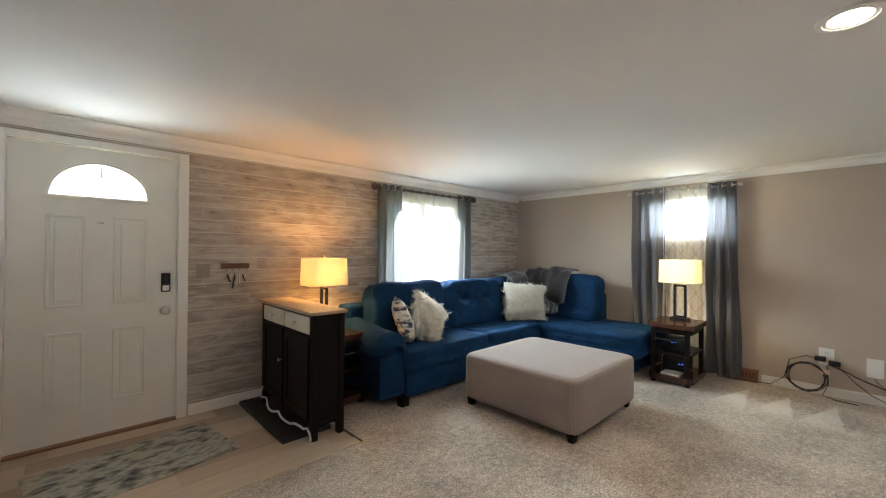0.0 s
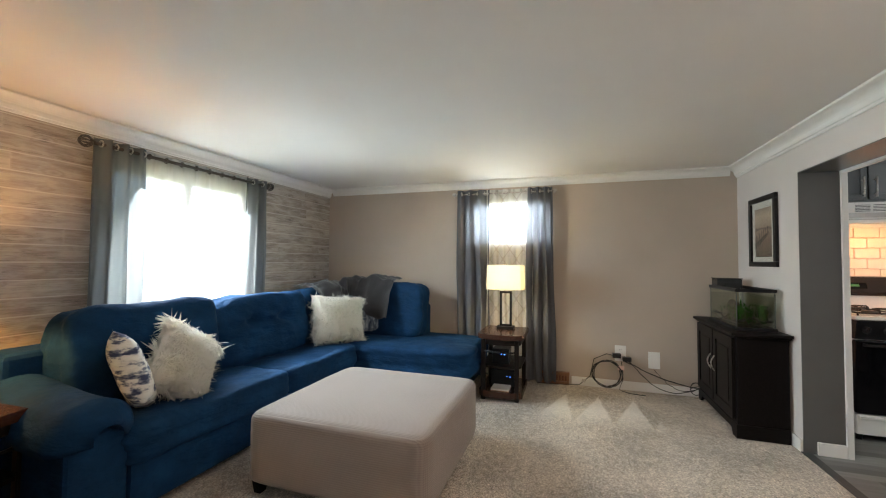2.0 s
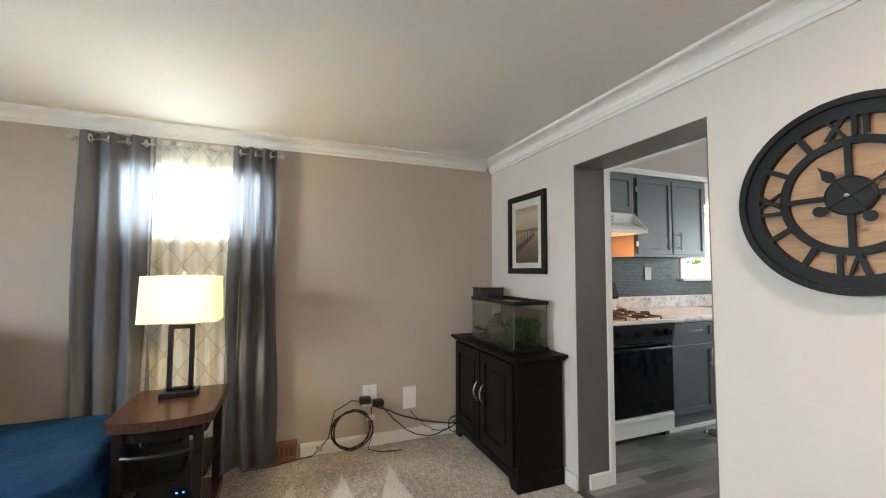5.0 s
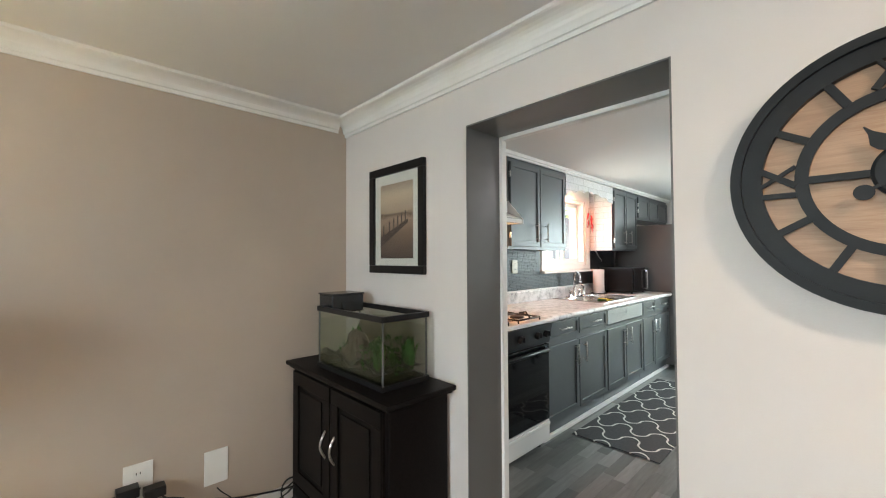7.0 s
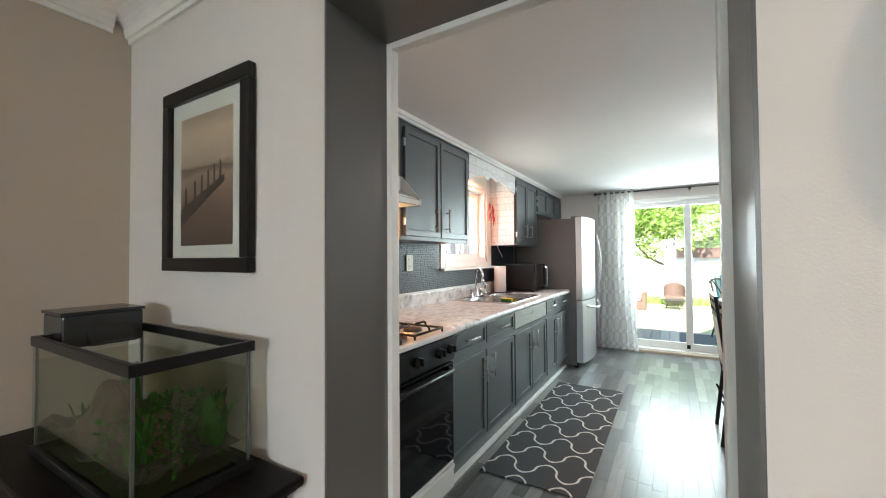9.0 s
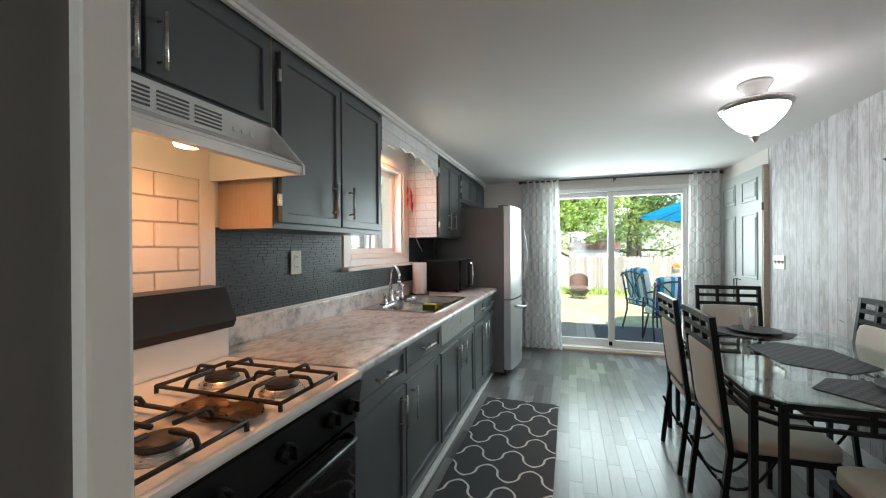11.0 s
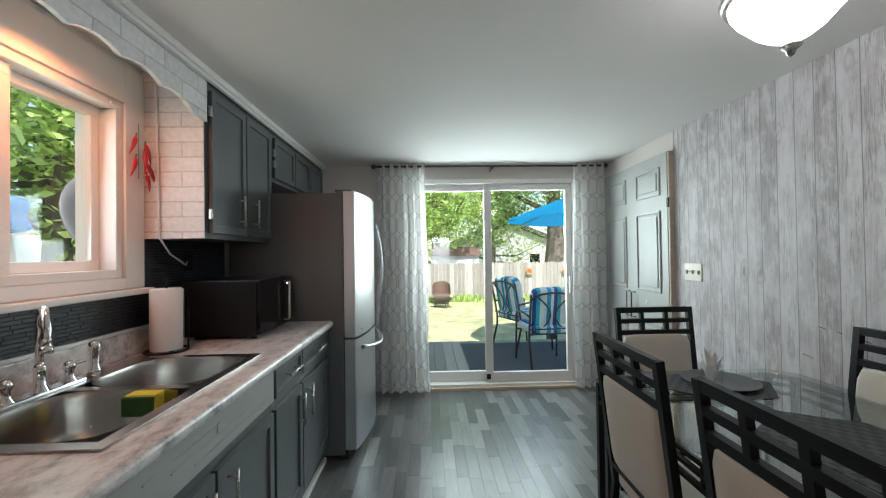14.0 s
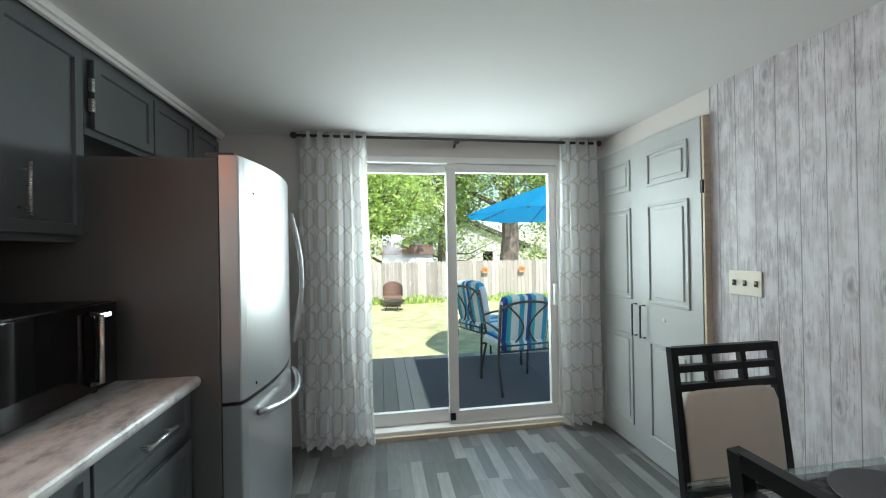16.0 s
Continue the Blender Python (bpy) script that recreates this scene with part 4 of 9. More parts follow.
def living_windows():
    for name, axis, a0, a1, z0, z1, at in (("window_1", "x", 2.97, 4.22, 0.86, 1.97, NY), ("window_2", "y", 0.98, 1.77, 1.52, 1.97, EX)):
        mid = (a0 + a1) / 2
        w = thing(name, (mid, at, z0) if axis == "x" else (at, mid, z0), "white vinyl sliding window behind curtains", "window", kind="structure")

        def bar_at(u0, u1, q0, q1, d0, d1, nm, mt, bev=0.004):
            args = (u0, u1, at + d0, at + d1) if axis == "x" else (at + d0, at + d1, u0, u1)
            return part(nm, box(*args, q0, q1, bev), mt, w)
        bar_at(a0, a1, z0, z0 + 0.05, 0.06, 0.13, "window_frame", M["vinyl"])
        bar_at(a0, a1, z1 - 0.05, z1, 0.06, 0.13, "window_frame", M["vinyl"])
        bar_at(a0, a0 + 0.05, z0 + 0.05, z1 - 0.05, 0.06, 0.13, "window_frame", M["vinyl"])
        bar_at(a1 - 0.05, a1, z0 + 0.05, z1 - 0.05, 0.06, 0.13, "window_frame", M["vinyl"])
        bar_at(mid - 0.03, mid + 0.03, z0 + 0.05, z1 - 0.05, 0.07, 0.12, "meeting_rail", M["vinyl"])
        for u0, u1 in ((a0 + 0.05, mid - 0.03), (mid + 0.03, a1 - 0.05)):
            g = bar_at(u0, u1, z0 + 0.05, z1 - 0.05, 0.094, 0.098, "pane", M["glass"], 0)
            g.visible_shadow = False
        bar_at(a0 - 0.02, a1 + 0.02, z0 - 0.022, z0, -0.03, 0.06, "window_sill", M["trim"])


living_windows()


def curtain(name, u0, u1, z0, z1, folds, depth, material, label, axis="x", at=0.0, group="", flare=0.0):
    """A hung curtain with grommets along its rod."""
    c = thing(name, (((u0 + u1) / 2, at, z1) if axis == "x" else (at, (u0 + u1) / 2, z1)), label, "curtain", group)
    rng = random.Random(hash_name(name) + folds)
    ph = rng.random() * 6

    def place(u, v):
        z = z1 + (z0 - z1) * v
        spread = 1 + flare * v
        a = (u0 + u1) / 2 + (u - 0.5) * (u1 - u0) * spread
        off = depth * math.sin(2 * math.pi * folds * u + 0.5 * math.sin(3 * v + ph)) * (0.75 + 0.35 * v)
        off += 0.25 * depth * math.sin(2 * math.pi * folds * 2.3 * u + 5 * v + ph)
        a += 0.012 * math.sin(9 * v + 7 * u + ph) * v
        return (a, at + off, z) if axis == "x" else (at + off, a, z)
    part("cloth", sheet(bmesh.new(), place, folds * 14, 36), material, c, smooth=True)
    return c


def hash_name(s):
    return sum((i + 1) * ord(ch) for i, ch in enumerate(s)) % 1000


def rod(name, a, b, r, material, label, finial="ball", brackets=()):
    t = thing(name, a, label, "curtain rod")
    part("pole", tube(bmesh.new(), [a, b], r, 12), material, t, smooth=True)
    way = (Vector(b) - Vector(a)).normalized()
    for p, s in ((Vector(a), -1), (Vector(b), 1)):
        if finial == "ball":
            part("finial", lathe(bmesh.new(), [(0, -0.024), (0.018, -0.016), (0.025, 0), (0.018, 0.016), (0, 0.024)], p + s * way * 0.02, 16), material, t, smooth=True)
        elif finial == "cage":
            bm = bmesh.new()
            side = way.to_track_quat("Z", "Y").to_matrix().to_4x4()
            for k in range(5):
                ang = math.pi * k / 5
                pts = [p + s * way * 0.035 + side.to_3x3() @ Vector((0.036 * math.cos(q) * math.cos(ang), 0.036 * math.cos(q) * math.sin(ang), 0.036 * math.sin(q))) for q in [2 * math.pi * j / 16 for j in range(16)]]
                tube(bm, pts, 0.004, 5, True)
            part("finial", bm, material, t, "open wire ball finial")
    for p, q in brackets:
        part("bracket", bar(bmesh.new(), p, q, 0.014, 0.02), material, t)
    return t


def grommets(parent, pts, r, axis, material):
    for p in pts:
        ring = [(p[0], p[1] + r * math.cos(a), p[2] + r * math.sin(a)) if axis == "x" else (p[0] + r * math.cos(a), p[1], p[2] + r * math.sin(a)) for a in [2 * math.pi * k / 14 for k in range(14)]]
        part("grommet", tube(bmesh.new(), ring, 0.005, 5, True), material, parent)


def living_curtains():
    y = NY - 0.085
    rod("curtain_rod", (2.80, y, 2.035), (4.33, y, 2.035), 0.012, M["rod_metal"], "dark bronze curtain rod over the front window", "cage", [((2.9, y, 2.035), (2.9, NY, 2.04)), ((4.27, y, 2.035), (4.27, NY, 2.04))])
    c = curtain("curtain", 2.80, 3.13, 0.06, 2.075, 3, 0.035, M["curtain_n"], "taupe grommet curtain drawn to the side", axis="x", at=y)
    grommets(c, [(2.84 + k * 0.09, y - 0.02, 2.035) for k in range(4)], 0.02, "x", M["nickel"])
    c = curtain("curtain", 4.06, 4.31, 0.06, 2.075, 2, 0.035, M["curtain_n"], "taupe grommet curtain drawn to the side", axis="x", at=y)
    grommets(c, [(4.12, y - 0.02, 2.035), (4.24, y - 0.02, 2.035)], 0.02, "x", M["nickel"])
    c = curtain("sheer_curtain", 3.10, 4.10, 0.10, 2.075, 9, 0.018, M["sheer_n"], "white sheer curtain across the front window", axis="x", at=y + 0.03)
    grommets(c, [(3.16 + k * 0.125, y + 0.0, 2.035) for k in range(7)], 0.018, "x", M["rod_metal"])
    x = EX - 0.085
    rod("curtain_rod", (x, 0.885, 2.055), (x, 1.965, 2.055), 0.008, M["nickel"], "thin nickel curtain rod over the side window", "ball", [((x, 0.93, 2.055), (EX, 0.93, 2.06)), ((x, 1.92, 2.055), (EX, 1.92, 2.06))])
    c = curtain("curtain", 1.57, 1.945, 0.03, 2.10, 3, 0.035, M["curtain"], "slate grey grommet curtain reaching the carpet", axis="y", at=x)
    grommets(c, [(x - 0.02, 1.62 + k * 0.09, 2.055) for k in range(4)], 0.02, "y", M["nickel"])
    c = curtain("curtain", 0.89, 1.15, 0.02, 2.10, 3, 0.04, M["curtain"], "slate grey grommet curtain reaching the carpet", axis="y", at=x, flare=0.28)
    grommets(c, [(x - 0.02, 0.93 + k * 0.09, 2.055) for k in range(3)], 0.02, "y", M["nickel"])
    c = curtain("sheer_curtain", 1.10, 1.62, 0.05, 2.10, 6, 0.014, M["sheer_e"], "white sheer curtain with a grey trellis print", axis="y", at=x + 0.035)
    grommets(c, [(x + 0.02, 1.18 + k * 0.11, 2.055) for k in range(4)], 0.018, "y", M["nickel"])


living_curtains()

# ---- living room: large furniture ----


def sofa():
    s = thing("sectional_sofa", (3.9, 2.9, 0), "navy blue velvet sectional sofa with a chaise", "sofa")
    B = M["blue"]
    part("base", bx(bx(bmesh.new(), 2.50, 4.56, 2.73, 3.58, 0.045, 0.30, 0.02), 4.56, 5.44, 1.66, 3.58, 0.045, 0.28, 0.02), B, s)
    part("seat_cushion", soft_box(2.47, 3.60, 2.68, 3.30, 0.27, 0.475, 9, 0.05, 1, 20), B, s, smooth=True)
    part("seat_cushion", soft_box(3.59, 4.56, 2.68, 3.30, 0.27, 0.475, 9, 0.05, 2, 20), B, s, smooth=True)
    part("chaise_cushion", soft_box(4.53, 5.47, 1.56, 3.32, 0.20, 0.475, 9, 0.05, 3, 22), B, s, smooth=True)
    part("back_frame", bx(bx(bmesh.new(), 2.30, 5.45, 3.36, 3.60, 0.1, 0.80, 0.05, 4), 5.26, 5.46, 2.26, 3.36, 0.1, 0.80, 0.05, 4), B, s)
    part("back_cushion", soft_box(2.47, 3.38, 3.12, 3.46, 0.43, 1.01, 6, 0.07, 4, 22, tilt=(-8, 0, 0)), B, s, smooth=True)
    part("back_cushion", soft_box(3.38, 4.40, 3.13, 3.47, 0.43, 0.985, 6, 0.09, 9, 26, 0.5, (-9, 0, -2)), B, s, "tufted back cushion", smooth=True)
    part("back_cushion", soft_box(4.36, 5.30, 3.12, 3.46, 0.43, 1.0, 6, 0.08, 6, 24, 0.4, (-8, 0, -4)), B, s, smooth=True)
    part("back_cushion", soft_box(5.03, 5.37, 2.22, 3.10, 0.43, 1.035, 6, 0.07, 7, 22, tilt=(0, 7, 0)), B, s, smooth=True)
    # rolled arm: upright panel with a thick pillow folded over it
    bm = bx(bmesh.new(), 2.24, 2.50, 2.74, 3.56, 0.08, 0.50, 0.03, 3)
    part("arm_panel", bm, B, s)
    bm = bmesh.new()

    def roll(u, v):
        a = math.pi * (1.18 * u - 0.09)
        y = 2.68 + 0.88 * v
        r = 0.155 + 0.012 * noise.noise(Vector((u * 2, v * 3, 4)))
        end = min(1.0, 6 * v + 0.35) if v < 0.11 else 1.0
        return (2.37 - math.cos(a) * r * 1.12 * end, y, 0.475 + math.sin(a) * r * end + 0.10 * v * v)
    sheet(bm, roll, 18, 24)
    e = [x for x in bm.edges if x.is_boundary]
    bmesh.ops.holes_fill(bm, edges=e)
    part("arm_pillow", bm, B, s, smooth=True)
    for x, y in ((2.46, 2.72), (4.62, 1.74), (5.36, 1.74), (2.32, 3.5), (5.36, 3.5)):
        part("leg", bx(bmesh.new(), x - 0.04, x + 0.04, y - 0.04, y + 0.04, 0, 0.075, 0.01), M["black_wood"], s, "black block foot")


sofa()


def ottoman():
    o = thing("ottoman", (3.41, 1.88, 0), "large square taupe fabric ottoman on black feet", "ottoman")
    part("body", soft_box(2.875, 3.945, 1.345, 2.415, 0.052, 0.445, 16, 0.006, 2, 20), M["ottoman"], o, smooth=True)
    bm = bmesh.new()
    tube(bm, [(2.93 + 0.0, 1.40, 0.425), (3.89, 1.40, 0.425), (3.89, 2.36, 0.425), (2.93, 2.36, 0.425)], 0.004, 6, True)
    part("piping", bm, M["ottoman"], o)
    for x in (2.92, 3.86):
        for y in (1.40, 2.34):
            m = bmesh.new()
            lathe(m, [(0.03, 0), (0.042, 0.065)], (x + 0.01, y + 0.01, 0), 4, Matrix.Rotation(radians(45), 4, "Z"))
            part("leg", m, M["black_wood"], o, "black tapered foot")


ottoman()


def pillow_mesh(bm, m, w, h, t, n=14, seed=0.0):
    """A square pillow, full in the middle and flat at its seam, with pulled-out corners; it lies in its own xz plane."""
    def place(side):
        def fn(u, v):
            x, z = 2 * u - 1, 2 * v - 1
            k = max(0.0, (1 - x ** 4) * (1 - z ** 4)) ** 0.6
            waist = 1 - 0.07 * (1 - z * z) * abs(x) ** 3
            waist2 = 1 - 0.07 * (1 - x * x) * abs(z) ** 3
            lump = 1 + 0.12 * noise.noise(Vector((x * 1.5 + seed, z * 1.5, seed)))
            return m @ Vector((x * w / 2 * waist, side * t / 2 * k * lump, z * h / 2 * waist2))
        return fn
    sheet(bm, place(1), n, n)
    sheet(bm, place(-1), n, n)
    bmesh.ops.remove_doubles(bm, verts=bm.verts, dist=1e-4)
    bmesh.ops.recalc_face_normals(bm, faces=bm.faces)
    return bm


def fur_pillow(m, w, h, t, seed, label):
    rng = random.Random(seed)
    p = thing("fur_pillow", m.translation - Vector((0, 0, h / 2)), label, "pillow", "pillows on the sofa")
    bm = pillow_mesh(bmesh.new(), m, w, h, t, 14, seed)
    spots = [(f.calc_center_median(), f.normal.copy()) for f in bm.faces]
    part("cover", bm, M["fur"], p, smooth=True)
    bm = bmesh.new()
    for _ in range(24000):
        at, out = spots[rng.randrange(len(spots))]
        base = at + Vector((rng.uniform(-1, 1), rng.uniform(-1, 1), rng.uniform(-1, 1))) * 0.017
        tuft = Vector((noise.noise(base * 22), noise.noise(base * 22 + Vector((7, 0, 0))), noise.noise(base * 22 + Vector((0, 9, 0)))))
        lean = tuft * 1.6 + Vector((rng.gauss(0, 0.3), rng.gauss(0, 0.3), rng.gauss(-0.3, 0.3)))
        tip = base + (out * 0.9 + lean).normalized() * rng.uniform(0.045, 0.115)
        side = out.cross(lean).normalized() * rng.uniform(0.0009, 0.0018)
        mid = (base + tip) / 2 + out * 0.008
        bm.faces.new([bm.verts.new(c) for c in (base - side, base + side, mid + side * 0.8, tip, mid - side * 0.8)])
    part("fur", bm, M["fur"], p, "long white fur")


fur_pillow(pose(2.93, 2.94, 0.66, -30, 36, -10), 0.38, 0.45, 0.18, 3, "fluffy white faux fur pillow leaning on the sofa")
fur_pillow(pose(4.55, 2.92, 0.705, -18, 5, -30), 0.55, 0.46, 0.18, 5, "fluffy white faux fur pillow in the sofa corner")
part("throw_pillow", pillow_mesh(bmesh.new(), pose(2.66, 2.98, 0.66, -22, 24, 50), 0.42, 0.42, 0.15, 14, 11), M["pat1"], None, "navy and cream brushstroke throw pillow on the sofa", "pillow", "pillows on the sofa", smooth=True)
part("throw_pillow", pillow_mesh(bmesh.new(), pose(5.02, 2.86, 0.70, -14, 0, -56), 0.42, 0.42, 0.14, 14, 12), M["pat2"], None, "slate and grey striped throw pillow in the sofa corner", "pillow", "pillows on the sofa", smooth=True)


def throw_blanket():
    """A fleece bunched along the top of the corner cushions, one end falling down the front of the east one."""
    line = [Vector(p) for p in ((4.46, 3.33, 1.005), (4.72, 3.34, 1.04), (5.00, 3.31, 1.045), (5.20, 3.16, 1.075), (5.215, 2.84, 1.095), (5.21, 2.56, 1.09))]
    room = [Vector(p) for p in ((0, -1, 0), (0, -1, 0), (-0.4, -0.9, 0), (-0.9, -0.4, 0), (-1, 0, 0), (-1, 0, 0))]

    def place(u, v):
        k = min(u * 5, 4.999)
        i, f = int(k), k - int(k)
        p, o = line[i].lerp(line[i + 1], f), room[i].lerp(room[i + 1], f).normalized()
        reach = 0.21 + 0.04 * math.sin(6 * u)
        s = v * 2 - 0.55
        hang = max(0.0, s - 0.55)
        fold = 0.024 * math.sin(22 * u + 4 * v + 2 * noise.noise(Vector((u * 4, v * 3, 1)))) * (0.4 + v)
        fold += 0.010 * math.sin(58 * u + 8 * v + 3 * noise.noise(Vector((u * 6, v * 4, 5))))
        fold += 0.02 * noise.noise(Vector((u * 12, v * 7, 3)))
        drop = hang * (0.10 + 0.30 * max(0, (u - 0.45) / 0.55) ** 0.6)
        back = -0.04 * (1 - v) ** 2
        out = 0.035 + 0.025 * hang * math.sin(30 * u + 2 * v) + 0.05 * max(0.0, u - 0.5)
        return p + o * (reach * min(s, 0.9) + 0.05 * hang + out * max(0.0, s)) + Vector((0, 0, 0.030 + back + fold - drop - 0.05 * max(0, s) ** 2))
    bm = sheet(bmesh.new(), place, 90, 30)
    bmesh.ops.solidify(bm, geom=bm.faces[:], thickness=0.012)
    part("throw_blanket", bm, M["throw"], None, "rumpled grey fleece throw over the sofa corner", "blanket", smooth=True)


throw_blanket()


def side_table(label):
    """A tall narrow end table with a bowed front, three shelves and slim posts; its bowed end looks along -x."""
    t = thing("end_table", (0, 0, 0), label, "side table", "pair of end tables")
    D, W, H = 0.56, 0.43, 0.61

    def outline(inset):
        pts = [(D - inset, -W / 2 + inset), (D - inset, W / 2 - inset)]
        n = 12
        for k in range(n + 1):
            a = math.pi / 2 - math.pi * k / n
            pts.append((0.09 + inset - 0.075 * math.cos(a), (W / 2 - inset) * math.sin(a)))
        return pts
    part("top", slab(bmesh.new(), outline(0.0), H - 0.045, H), M["walnut"], t, "walnut top with a bowed end")
    part("apron", slab(bmesh.new(), outline(0.03), H - 0.10, H - 0.045), M["dark_wood"], t)
    part("shelf", slab(bmesh.new(), outline(0.025), 0.30, 0.318), M["dark_wood"], t)
    part("base_shelf", slab(bmesh.new(), outline(0.012), 0.03, 0.085), M["walnut"], t)
    for x, y in ((0.075, -0.155), (0.075, 0.155), (0.52, -0.17), (0.52, 0.17)):
        part("post", box(x - 0.02, x + 0.02, y - 0.02, y + 0.02, 0.0, H - 0.05, 0.004), M["dark_wood"], t)
    part("rail", tube(bmesh.new(), [(0.1 - 0.075 * math.cos(a), 0.165 * math.sin(a), 0.45) for a in [math.pi / 2 - math.pi * k / 10 for k in range(11)]], 0.009, 6), M["black_metal"], t)
    return t


def table_lamp(at, shade_w, shade_d, label, bulb):
    l = thing("table_lamp", at, label, "lamp", "pair of table lamps")
    x, y, z = at
    part("base", box(x - 0.06, x + 0.06, y - 0.085, y + 0.085, z, z + 0.028, 0.004), M["black_metal"], l)
    bm = bmesh.new()
    for s in (-1, 1):
        bx(bm, x - 0.012, x + 0.012, y + s * 0.05 - 0.011, y + s * 0.05 + 0.011, z + 0.028, z + 0.375, 0.002)
    bx(bm, x - 0.012, x + 0.012, y - 0.061, y + 0.061, z + 0.358, z + 0.38, 0.002)
    bx(bm, x - 0.012, x + 0.012, y - 0.061, y + 0.061, z + 0.028, z + 0.046, 0.002)
    part("stem", bm, M["black_metal"], l, "open rectangular black stem")
    part("neck", tube(bmesh.new(), [(x, y, z + 0.38), (x, y, z + 0.66)], 0.006, 8), M["nickel"], l)
    z0, z1, bm = z + 0.40, z + 0.645, bmesh.new()
    hw, hd = shade_w / 2, shade_d / 2
    rings = []
    for zz, k in ((z0, 1.0), (z1, 0.96)):
        rings.append([bm.verts.new((x + sx * hd * k, y + sy * hw * k, zz)) for sx, sy in ((-1, -0.9), (-0.82, -1), (0.82, -1), (1, -0.9), (1, 0.9), (0.82, 1), (-0.82, 1), (-1, 0.9))])
    for k in range(8):
        bm.faces.new((rings[0][k], rings[0][(k + 1) % 8], rings[1][(k + 1) % 8], rings[1][k]))
    part("shade", bm, M["shade_pale" if bulb == 2 else "shade"], l, "rectangular ivory linen shade, lit")
    part("shade_trim", bx(bmesh.new(), x - 0.004, x + 0.004, y - hw * 0.95, y + hw * 0.95, z1 - 0.008, z1 - 0.002), M["nickel"], l)
    part("finial", lathe(bmesh.new(), [(0.004, 0), (0.011, 0.006), (0.008, 0.018), (0, 0.024)], (x, y, z + 0.655), 12), M["nickel"], l)
    b = part("bulb", lathe(bmesh.new(), [(0, -0.03), (0.018, -0.018), (0.022, 0.0), (0.014, 0.025), (0.01, 0.04)], (x, y, z + 0.53), 14), M["bulb"], l, "glowing bulb", smooth=True)
    b.visible_shadow = False


proto = side_table("dark walnut end table with a bowed end and shelves")
proto.matrix_basis = pose(4.72, 1.335, 0)
PLACE[proto] = pose(4.72, 1.335, 0)
second = copy_thing(proto, pose(2.09, 2.98, 0, 0, 0, 90))
tagged(second, "dark walnut end table between cabinet and sofa arm")
table_lamp((5.13, 1.335, 0.61), 0.368, 0.23, "black table lamp with a lit ivory shade", 2)
table_lamp((2.075, 3.42, 0.61), 0.24, 0.365, "black table lamp with a glowing yellow shade", 1)
for x0, x1, y0, y1, z0, z1, nm, lb in ((4.86, 5.02, 1.26, 1.42, 0.318, 0.46, "router", "black network router with blue lights on a shelf"), (4.95, 5.15, 1.22, 1.45, 0.085, 0.24, "modem", "black modem box with a blue light on the bottom shelf")):
    r = thing(nm, ((x0 + x1) / 2, (y0 + y1) / 2, z0), lb, "router")
    part("case", box(x0, x1, y0, y1, z0, z1, 0.006), M["plastic_b"], r)
    for k in range(2):
        part("indicator", box(x0 - 0.002, x0 + 0.001, y0 + 0.04 + 0.03 * k, y0 + 0.048 + 0.03 * k, z0 + 0.09, z0 + 0.096), M["led_blue"], r, "blue status light")
b = thing("book", (4.86, 1.335, 0.085), "thin tan book lying on the bottom shelf", "book")
part("cover", box(4.775, 4.94, 1.25, 1.42, 0.085, 0.092, 0.001), M["register"], b)
part("pages", box(4.78, 4.938, 1.252, 1.418, 0.092, 0.105), M["matboard"], b)


